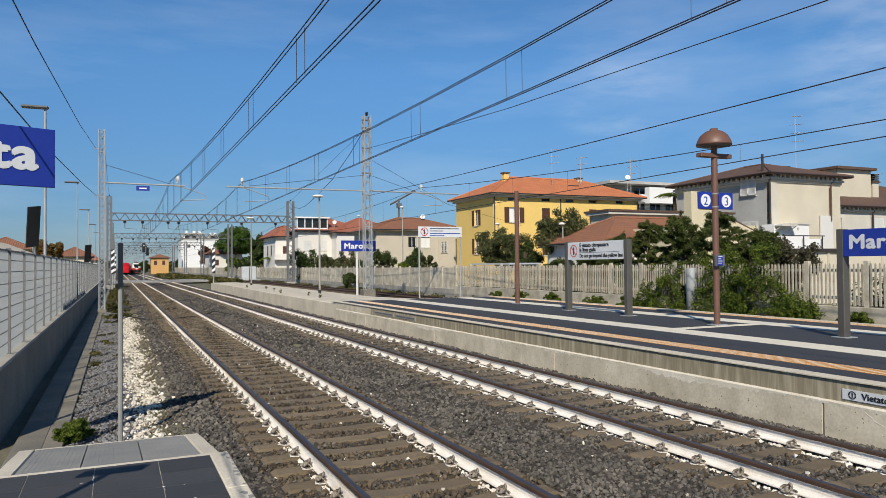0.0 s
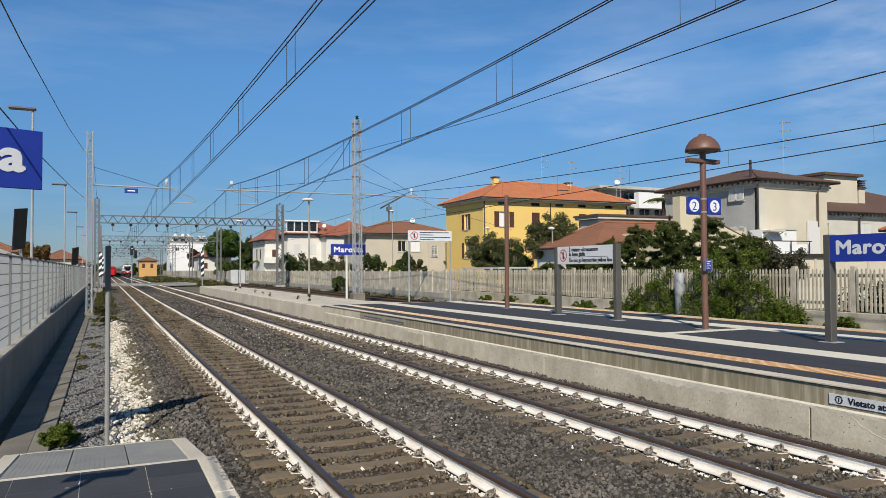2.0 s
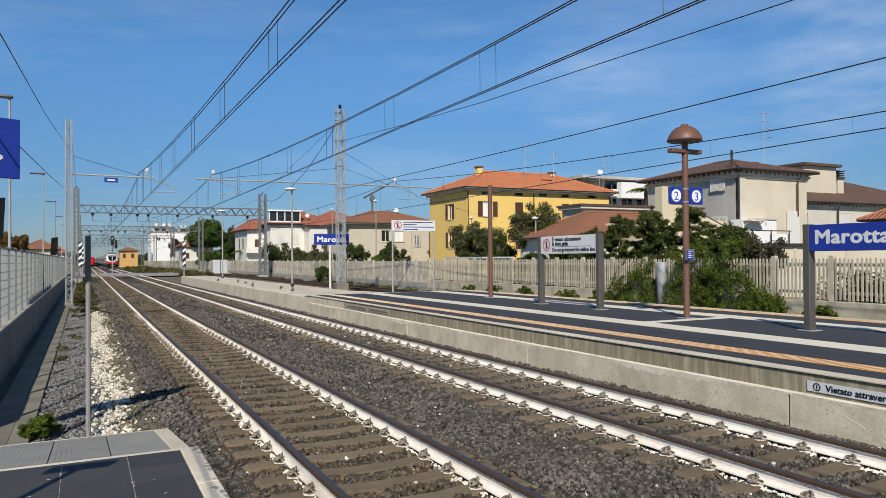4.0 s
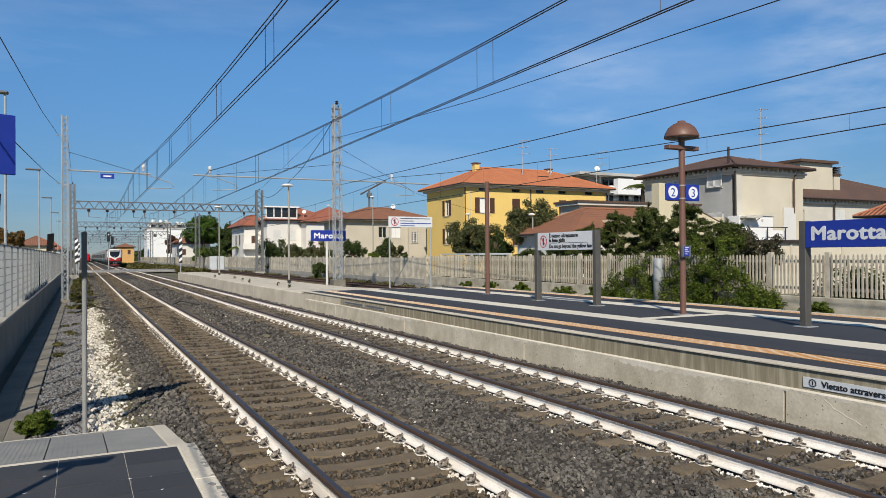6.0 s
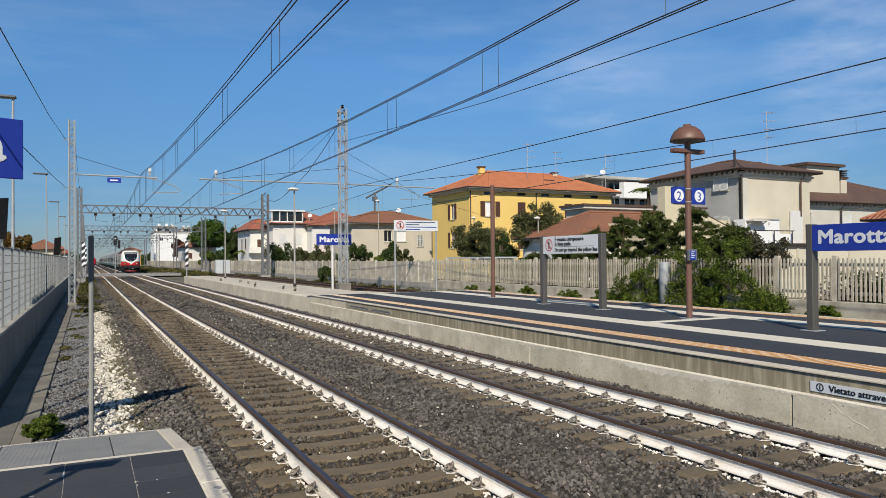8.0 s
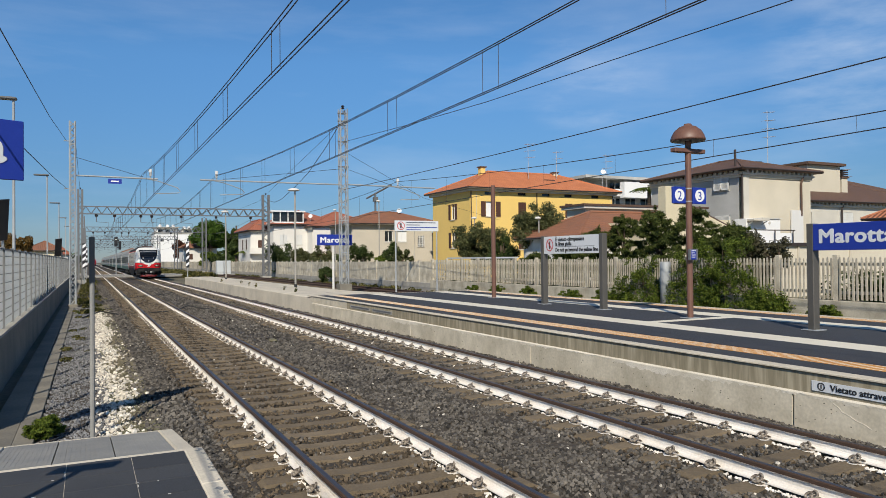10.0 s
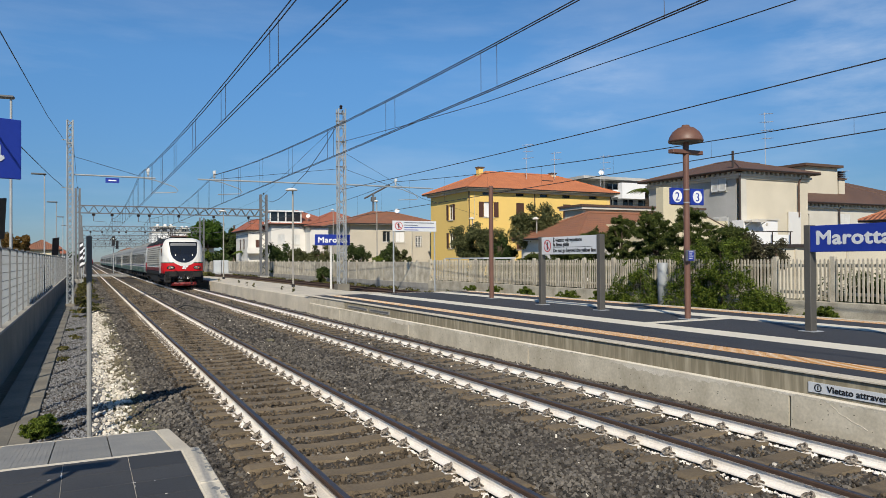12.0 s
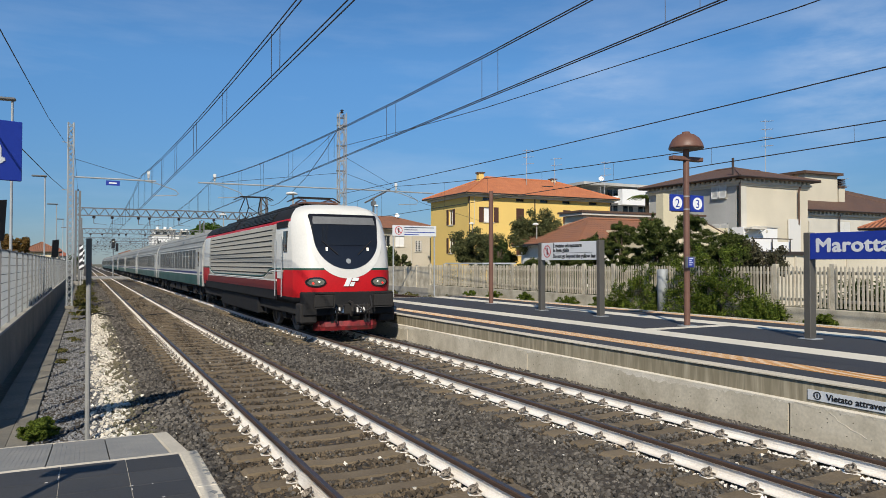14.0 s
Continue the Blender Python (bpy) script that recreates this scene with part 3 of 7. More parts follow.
for nm, cx, rust in (("track", X1, False), ("track", X2, False), ("track", X3, True)):
    tr = thing(nm, "rusty siding track on brown sleepers" if rust else "railway track with white-painted rails on brown concrete sleepers", "railway track",
               "railway tracks", "structure")
    for s in (-0.7535, 0.7535):
        part("rail", swept(rail_outline(cx + s), -10, 700, None, 1, True, RAIL_MI), [M["railrust"], M["railrust"], M["railrust"]] if rust else
             [M["railwhite"], M["railrust"], M["railtop"]], tr, "" if rust else "rail with white-painted web and worn bright head")
    if not rust:
        for i in range(100):
            shared("sleeper", SLEEPER, tr, pose(cx, 2.68 + 0.6 * i, 0))
        far = bmesh.new()
        for i in range(100, 330):
            box(cx - 1.25, cx + 1.25, 2.68 + 0.6 * i - 0.12, 2.68 + 0.6 * i + 0.12, -0.3, -0.19, far)
        part("far_sleepers", far, M["sleeper"], tr)["kind"] = "stuff"
        for i in range(36):
            for s in (-0.7535, 0.7535):
                shared("rail_clip", CLIP, tr, pose(cx + s, 2.68 + 0.6 * i, 0))
                shared("paint_patch", PATCHES[(i * 3 + int(s > 0)) % 5], tr, pose(cx + s, 2.68 + 0.6 * i, 0))
                if i < 12:
                    shared("rail_clip", CLIP, tr, pose(cx + s, 2.68 + 0.6 * i, 0, 0, 0, 180))
        far = bmesh.new()
        for i in range(36, 120):
            for s in (-0.7535, 0.7535):
                box(cx + s - 0.125, cx + s - 0.07, 2.68 + 0.6 * i - 0.08, 2.68 + 0.6 * i + 0.08, -0.19, -0.135, far)
        part("far_clips", far, M["clip"], tr)["kind"] = "stuff"
    else:
        far = bmesh.new()
        for i in range(300):
            box(cx - 1.2, cx + 1.2, 0.6 * i - 0.12, 0.6 * i + 0.12, -0.3, -0.18, far)
        part("far_sleepers", far, M["sleeper"], tr)["kind"] = "stuff"

# splashes of the rail paint on the stones beside the rail feet
pp = []
for r in (X1 - 0.7535, X1 + 0.7535, X2 - 0.7535, X2 + 0.7535):
    n = 2400
    y = RNG.uniform(3, 34, n)
    x = r - 0.080 - np.abs(RNG.normal(0, 0.026, n))
    pp.append(np.stack([x, y, np.full(n, -0.212) + RNG.uniform(-0.01, 0.016, n)], 1))
pp = np.concatenate(pp)
stones("paint_splashed_stones", pp, RNG.uniform(0.5, 1.1, len(pp)) * 0.021, M["railwhite"], "ballast stones splashed with white rail paint")

# level crossing
lc = thing("level_crossing", "flat asphalt level crossing with white edge strips over the tracks", "level crossing", kind="structure")
part("crossing_deck", box(-1.5, 21.5, 117, 131, -0.25, -0.012), M["ramp_tile"], lc)
for ya in (117.0, 130.3):
    part("white_strip", box(-1.5, 21.5, ya, ya + 0.7, -0.012, -0.004), M["cap"], lc)

# ------------------------------------------------------------------ island platform
isl = thing("island_platform", "island platform with pale concrete wall, dark paving and cream strips", "platform", kind="structure")
PY0, PY1 = -10.0, 30.2


def broken(outline, y0, y1, step, gap, name, material, parent, label=""):
    y = y0
    while y < y1:
        part(name, swept(outline, y + gap / 2, min(y + step, y1) - gap / 2), material, parent, label)
        y += step


low = [(EDGE - 0.045, -0.45), (EDGE - 0.03, 0.22), (EDGE - 0.005, 0.25), (EDGE + 0.5, 0.25), (EDGE + 0.5, -0.45)]
broken(low, -12.67, PY1, 6.46, 0.036, "wall_panel", M["wallface"], isl)
upp = [(EDGE, 0.25), (EDGE, 0.51), (EDGE + 0.035, 0.525), (EDGE + 0.5, 0.525), (EDGE + 0.5, 0.25)]
part("coping_face", swept(upp, PY0, 25.6, None, 40), M["coping"], isl, "brownish drip-stained concrete edge")
part("coping_face", swept(upp, 25.61, PY1), M["wallface"], isl, "pale newer concrete edge")
y = PY0
while y < PY1 - 0.1:
    part("coping_slab", swept([(EDGE - 0.03, 0.527), (EDGE - 0.03, 0.545), (EDGE - 0.02, 0.552), (EDGE + 0.19, 0.552), (EDGE + 0.19, 0.527)], y + 0.004, y + 0.996), M["lightcon"], isl)
    y += 1.0
rgw = np.random.default_rng(11)
# ragged pale mortar squeezed out under the coping, hanging lower here and there
b = bmesh.new()
ys = np.arange(-2.0, PY1 - 0.5, 0.045)
hang_low = 0.050 + 0.034 * np.sin(ys * 1.3) * np.sin(ys * 0.37 + 1) + 0.06 * np.maximum(0, np.sin(ys * 0.61 + 2.0)) ** 3 + rgw.uniform(-0.026, 0.030, len(ys))
prev = None
for yy, dz in zip(ys, np.maximum(hang_low, 0.006)):
    za = 0.2505
    zb = za - dz
    cur = [b.verts.new((EDGE - 0.008, yy, za)), b.verts.new((EDGE - 0.0335, yy, max(zb, 0.226))), b.verts.new((EDGE - 0.0322 - 0.0224 * (0.22 - min(zb, 0.22)), yy, min(zb, 0.225)))]
    if prev:
        for k in range(2):
            b.faces.new((prev[k], cur[k], cur[k + 1], prev[k + 1]))
    prev = cur
part("mortar_seam", b, M["mortar"], isl, "ragged pale mortar under the coping")
# small pits left in the poured concrete
b = bmesh.new()
for k in range(150):
    yy, zz, rr = rgw.uniform(3.5, 26), rgw.uniform(-0.15, 0.18), rgw.uniform(0.004, 0.013)
    xx = EDGE - 0.0445 + 0.0224 * (zz + 0.45) - 0.0006
    b.faces.new([b.verts.new((xx, yy + rr * rgw.uniform(0.7, 1.4) * math.cos(q * 1.047), zz + rr * math.sin(q * 1.047))) for q in range(6)])
part("pits", b, M["grimy"], isl, "small dark pits in the platform wall")["kind"] = "stuff"
crack = [(6.12, 0.17), (6.03, 0.12), (6.0, 0.08), (5.9, 0.05), (5.82, 0.01), (5.7, -0.02), (5.62, -0.06)]
part("crack", tube([(EDGE - 0.043 + 0.0224 * (z + 0.45), y, z) for y, z in crack], 0.006, None, 5), M["lightcon"], isl, "pale filled crack in the platform wall")
part("filling", box(EDGE + 0.5, BACK_EDGE - 0.3, PY0, PY1, -0.45, 0.53), M["concrete"], isl)
part("back_wall", box(BACK_EDGE - 0.3, BACK_EDGE, PY0, PY1, -0.45, 0.545), M["wallface"], isl)
for xa, xb, m, z in ((EDGE + 0.19, 9.335, "paving", 0.548), (9.795, 11.13, "paving", 0.548), (11.85, 14.33, "paving", 0.548), (15.05, 16.02, "paving", 0.548), (16.42, 16.45, "paving", 0.548)):
    part("paving", box(xa, xb, PY0, PY1, 0.52, z), M[m], isl)
# ochre tactile strip and cream guide strips, tile by tile
def tact(w, d, ribs, across):
    b = box(-w / 2, w / 2, -d / 2 + 0.003, d / 2 - 0.003, 0.52, 0.550)
    for i in range(ribs):
        u = -d / 2 + d * (i + 0.5) / ribs
        if across:
            box(-w / 2 + 0.02, w / 2 - 0.02, u - 0.008, u + 0.008, 0.550, 0.5525, b, mi=1)
    return b
TACT = mesh_of("tactile_tile", tact(0.46, 0.46, 5, True), [M["yellow"], M["strip"]])
CREAM = mesh_of("cream_tile", box(-0.359, 0.359, -0.298, 0.298, 0.52, 0.552), M["strip"])
CROSS = mesh_of("cream_tile", box(-0.16, 0.16, -0.308, 0.308, 0.52, 0.552), M["strip"])
BACKT = mesh_of("tactile_tile", tact(0.40, 0.60, 6, True), [M["yellow"], M["strip"]])
for i in range(62):
    shared("tactile_tile", TACT, isl, pose(9.565, 1.4 + 0.46 * i, 0))
for i in range(52):
    for x in (11.49, 14.69):
        shared("cream_tile", CREAM, isl, pose(x, -0.7 + 0.6 * i, 0))
    shared("tactile_tile", BACKT, isl, pose(16.22, -0.7 + 0.6 * i, 0))
for i in range(4):
    shared("cream_tile", CROSS, isl, pose(12.16 + 0.62 * i, 13.0, 0.001, 0, 0, 90))

part("end_wall", box(EDGE + 0.01, BACK_EDGE, PY1, PY1 + 0.35, -0.45, 0.54, None, 0.02), M["lightcon"], isl)

# old, lower end of the platform
old = thing("old_platform", "old bare pale concrete platform end with worn edge", "platform", kind="structure")


def old_outline(y):
    e = EDGE + 0.03 + 0.65 * max(0.0, y - 46) / 34
    z = 0.46 - 0.08 * max(0.0, y - 60) / 20
    bk = 12.15 + 1.6 * max(0.0, 36.0 - y) / 5.5
    return [(e, -0.45), (e, z - 0.03), (e + 0.03, z), (e + 1.8, z + 0.015), (bk, z - 0.01), (bk + 0.12, -0.45)]


y = PY1 + 0.36
while y < 81:
    y2 = min(y + 5.1, 81.5)
    b = bmesh.new()
    q, w = [[b.verts.new((x, yy, z)) for x, z in old_outline(yy)] for yy in (y + 0.008, y2 - 0.008)]
    for j in range(6):
        b.faces.new((q[j], q[(j + 1) % 6], w[(j + 1) % 6], w[j]))
    b.faces.new(q)
    b.faces.new(w)
    part("slab", b, M["lightcon"], old)
    y = y2

# ------------------------------------------------------------------ platform underfoot
own = thing("near_platform", "platform end paved with dark slabs and pale edge stones", "platform", kind="structure")
part("base", box(-1.75, 0.80, -12, 6.22, -0.6, 0.5475), M["lightcon"], own)
XS = [0.695, 0.30, -0.15, -0.60, -1.05, -1.50]
YS = [6.2, 5.80] + [5.45 - 0.35 * j for j in range(17)]
for xb, xa in zip(XS, XS[1:]):
    for yb, ya in zip(YS, YS[1:]):
        part("slab", box(xa + 0.002, xb - 0.002, ya + 0.003, yb - 0.003, 0.5, 0.55), M["slab"], own)
rgm = np.random.default_rng(5)
for k in range(20):
    y = float(rgm.choice(YS[1:6])) + rgm.normal(0, 0.004) if k % 3 else rgm.uniform(4.9, 6.1)
    x = rgm.uniform(-0.5, 0.66) if k % 3 else float(rgm.choice([0.30, -0.15])) + rgm.normal(0, 0.004)
    w, d = (rgm.uniform(0.003, 0.018), rgm.uniform(0.0012, 0.004)) if k % 3 else (rgm.uniform(0.0015, 0.003), rgm.uniform(0.006, 0.03))
    part("mortar_trace", box(x - w, x + w, y - d, y + d, 0.5495, 0.5512), M["cap"], own)
for j in range(8):
    part("edge_stone", box(0.70, 0.845, 6.22 - 1.0 * (j + 1) + 0.003, 6.22 - 1.0 * j - 0.003, 0.3, 0.553, None, 0.008), M["lightcon"], own)
b = bmesh.new()
for k in range(46):
    xx, yy, rr = 0.845 - abs(rgm.normal(0, 0.028)), rgm.uniform(3.4, 6.2), rgm.uniform(0.008, 0.034)
    b.faces.new([b.verts.new((min(0.838, xx + rr * rgm.uniform(0.5, 1.2) * math.cos(q * 0.785)), yy + rr * rgm.uniform(0.6, 1.9) * math.sin(q * 0.785), 0.5535)) for q in range(8)])
part("worn_patches", b, M["ramp_tile"], own, "grey worn patches on the edge stones")["kind"] = "stuff"
part("end_kerb", box(-1.75, 0.845, 6.221, 6.28, -0.3, 0.546, None, 0.006), M["lightcon"], own)
for i in range(3):
    xa = -0.71 + 0.452 * i
    b = swept([(xa + 0.005, 0), (xa + 0.447, 0), (xa + 0.447, 0.05), (xa + 0.005, 0.05)], 0, 1.73)
    for k in range(11):
        box(xa + 0.03 + 0.037 * k, xa + 0.048 + 0.037 * k, 0.01, 1.72, 0.05, 0.0515, b)
    part("ramp_tile", b, M["ramp_tile"], own, "", False, pose(0, 6.28, 0.485, -6.6))
for xa, xb in ((0.65, 0.79), (-0.86, -0.715)):
    part("side_kerb", swept([(xa, -0.6), (xb, -0.6), (xb, 0.04), (xb - 0.01, 0.055), (xa + 0.01, 0.055), (xa, 0.04)], 0, 1.75), M["lightcon"], own, "", False, pose(0, 6.28, 0.485, -6.6))
part("end_edge", box(-0.72, 0.66, 1.73, 1.78, -0.6, 0.052), M["lightcon"], own, "", False, pose(0, 6.28, 0.485, -6.6))
part("ramp_fill", box(-0.72, 0.65, 6.25, 7.98, -0.6, 0.25), M["concrete"], own)

# ------------------------------------------------------------------ boundary wall with screen panels on the seaward side
WX = -1.66
lw = thing("boundary_wall", "grey concrete wall with pale frosted screens on dark posts", "wall", kind="structure")
W0 = 11.7
y = W0
while y < 118:
    part("plinth", swept([(WX - 0.12, -0.9), (WX + 0.14, -0.9), (WX + 0.11, 0.62), (WX - 0.11, 0.62)], y + 0.004, y + 7.996), M["oldwall"], lw)
    y += 8.0
part("wall_cap", swept([(WX - 0.14, 0.622), (WX + 0.14, 0.622), (WX + 0.13, 0.665), (WX - 0.13, 0.665)], W0, 118), M["concrete"], lw)
POST = mesh_of("screen_post", box(-0.025, 0.045, -0.026, 0.026, 0.665, 2.44), M["darkgalv"])
pan = box(-0.008, 0.008, 0.03, 2.07, 0.69, 2.38)
for i in range(8):
    box(0.008, 0.016, 0.03, 2.07, 0.86 + 0.195 * i, 0.875 + 0.195 * i, pan, mi=1)
PANEL = mesh_of("screen_panel", pan, [M["frosted"], M["darkgalv"]])
y = W0 + 0.23
while y < 116:
    shared("screen_post", POST, lw, pose(WX, y, 0))
    pn = shared("screen_panel", PANEL, lw, pose(WX, y, 0))
    pn.visible_shadow = False
    y += 2.1
part("top_rail", box(WX - 0.012, WX + 0.02, W0, 117.5, 2.385, 2.41), M["darkgalv"], lw)

tro = thing("wall_path", "smooth concrete path with a row of trough lids beside the wall", "path", kind="structure")
y = 9.2
while y < 118:
    part("path_slab", box(-1.30, -0.925, y + 0.004, y + 3.996, -0.6, -0.352, None, 0.008), M["oldwall"], tro)
    y += 4.0
part("path_start", box(-1.62, -0.66, 8.08, 9.19, -0.6, -0.35, None, 0.01), M["lightcon"], tro)
TLID = mesh_of("trough_lid", box(-0.125, 0.125, -0.944, 0.944, -0.45, -0.345, None, 0.008), M["oldwall"])
for i in range(56):
    shared("trough_lid", TLID, tro, pose(-0.79 + RNG.uniform(-0.006, 0.006), 10.2 + 1.9 * i, RNG.uniform(-0.008, 0.008)))

# ------------------------------------------------------------------ fence on the town side
FX = 22.0
fe = thing("picket_fence", "weathered cream concrete picket fence on a low stone wall", "fence", kind="structure")
PICK = bmesh.new()
pr = [(-0.033, 0.0), (0.033, 0.0), (0.033, 1.31), (0.014, 1.37), (-0.014, 1.37), (-0.033, 1.31)]
rows = [[PICK.verts.new((d, u, v)) for u, v in pr] for d in (-0.016, 0.016)]
for j in range(6):
    PICK.faces.new((rows[0][j], rows[0][(j + 1) % 6], rows[1][(j + 1) % 6], rows[1][j]))
PICK.faces.new(rows[0])
PICK.faces.new(rows[1])
PICK = mesh_of("picket", PICK, M["fence"])
FPOST = mesh_of("fence_post", box(-0.07, 0.07, -0.09, 0.09, 0.1, 2.08, None, 0.012), M["fence"])
y = 9.0
while y < 46:
    if abs((y - 8.9 + 1.1) % 2.2 - 1.1) > 0.11:
        shared("picket", PICK, fe, pose(FX - 0.055 + RNG.uniform(-0.01, 0.01), y, 0.62 + RNG.uniform(-0.02, 0.02), RNG.uniform(-0.8, 0.8)))
    y += 0.147
for i in range(18):
    shared("fence_post", FPOST, fe, pose(FX + 0.02, 8.9 + 2.2 * i, 0))
for z in (0.80, 1.72):
    part("fence_rail", box(FX - 0.02, FX + 0.06, 8.8, 46.4, z, z + 0.10), M["fence"], fe)
part("plinth", box(FX - 0.16, FX + 0.16, 8, 46.4, -0.3, 0.58, None, 0.02), M["fence"], fe)

fw = thing("panel_wall", "cream concrete panel wall with posts beside the siding", "wall", kind="structure")
y = 46.4
while y < 318:
    part("wall_panel", box(FX - 0.04, FX + 0.04, y + 0.078, y + 2.122, 0.35, 1.88), M["fence"], fw)
    part("wall_post", box(FX - 0.065, FX + 0.065, y - 0.08, y + 0.08, -0.3, 2.0), M["fence"], fw)
    y += 2.2
part("plinth", box(FX - 0.15, FX + 0.15, 46.4, 318, -0.3, 0.35), M["concrete"], fw)


# ------------------------------------------------------------------ train
def lerp(tbl, v):
    return float(np.interp(v, [a for a, _ in tbl], [b for _, b in tbl]))


HALF = [(0.7, 1.38), (1.0, 1.45), (1.35, 1.49), (2.6, 1.49), (3.1, 1.465), (3.4, 1.42), (3.6, 1.33), (3.76, 1.16), (3.86, 0.88)]
NOSE = [(0.7, 0.10), (1.2, 0.02), (1.6, 0.0), (2.0, 0.04), (2.6, 0.18), (3.2, 0.40), (3.5, 0.54), (3.7, 0.72), (3.86, 1.15)]
PLAN = [1.0, 0.985, 0.95, 0.89, 0.80, 0.66, 0.45, 0.2]


def nose_y(x, z, lift=0.0):
    """How far the loco's face lies back at x across and z up."""
    u = min(1.0, abs(x) / lerp(HALF, z))
    return lerp(NOSE, z) + 0.13 * u ** 2 + 0.50 * (max(0.0, u - 0.62) / 0.38) ** 2.6 - lift


def shell(length):
    """The body of the locomotive as a stack of plan outlines; material by height and place."""
    b = bmesh.new()
    zs = [0.95, 1.12, 1.30, 1.62, 1.75, 1.84, 1.90, 1.96, 2.2, 2.5, 2.8, 3.05, 3.25, 3.33, 3.42, 3.55, 3.66, 3.74, 3.80, 3.86]
    rings = []
    for z in zs:
        w = lerp(HALF, z)
        right = [(w * u, nose_y(w * u, z)) for u in PLAN]
        front = [(-x, y) for x, y in right] + [(0.0, nose_y(0, z))] + list(reversed(right))
        tail = [(x, length - nose_y(x, z)) for x, y in reversed(front)]
        ring = front + [(w, 1.0 + 1.6 + i * (length - 5.2) / 6) for i in range(7)] + tail + [(-w, length - 2.6 - i * (length - 5.2) / 6) for i in range(7)]
        rings.append([b.verts.new((x, y, z)) for x, y in ring])
    n = len(rings[0])
    for i, (q, s) in enumerate(zip(rings, rings[1:])):
        zc = (zs[i] + zs[i + 1]) / 2
        for j in range(n):
            f = b.faces.new((q[j], q[(j + 1) % n], s[(j + 1) % n], s[j]))
            c = f.calc_center_median()
            cab = c.y < 2.2 or c.y > length - 2.2
            if zc < 1.12:
                k = 3
            elif zc < 1.90:
                k = 1
            elif zc < 1.96:
                k = 2 if cab else 0
            elif zc < 3.33 or (cab and (c.y < 1.8 or c.y > length - 1.8)):
                k = 0
            elif zc < 3.42:
                k = 1
            else:
                k = 3
            f.material_index = k
            f.smooth = True
    f = b.faces.new(rings[-1])
    f.material_index = 3
    b.faces.new(rings[0])
    return b


def mask(rows, lift, thick=0.02):
    """A patch that lies on the loco's face: rows of (z, half width)."""
    b = bmesh.new()
    grid = []
    for z, hw in rows:
        grid.append([b.verts.new((hw * u, nose_y(hw * u, z, lift), z)) for u in np.linspace(-1, 1, 17)])
    for q, s in zip(grid, grid[1:]):
        for j in range(16):
            b.faces.new((q[j], q[j + 1], s[j + 1], s[j])).smooth = True
    return b


def bowl(top, bottom, wt, n=14, sq=2.0):
    """Rows of a U-shaped outline."""
    mid = bottom + (top - bottom) * 0.58
    rows = []
    for i in range(n + 1):
        z = bottom + (mid - bottom) * (1 - math.cos(math.pi / 2 * i / n))
        k = (mid - z) / (mid - bottom)
        rows.append((z, wt * max(0.0, 1 - k ** sq) ** (1 / sq) * 0.93 + 0.001))
    rows += [(mid + (top - 0.07 - mid) * i / 5, wt * (0.93 + 0.014 * i)) for i in range(1, 6)]
    rows += [(top - 0.02, wt * 0.985), (top, wt * 0.95)]
    return rows


def oval(cx, cz, rx, rz, lift, n=20):
    """An oval patch that lies on the loco's face."""
    b = bmesh.new()
    mid = b.verts.new((cx, nose_y(cx, cz, lift), cz))
    rim = []
    for k in (0.5, 1.0):
        rim.append([b.verts.new((cx + rx * k * math.cos(a), nose_y(cx + rx * k * math.cos(a), cz + rz * k * math.sin(a), lift), cz + rz * k * math.sin(a)))
                    for a in (2 * math.pi * i / n for i in range(n))])
    for i in range(n):
        j = (i + 1) % n
        b.faces.new((mid, rim[0][i], rim[0][j])).smooth = True
        b.faces.new((rim[0][i], rim[1][i], rim[1][j], rim[0][j])).smooth = True
    return b


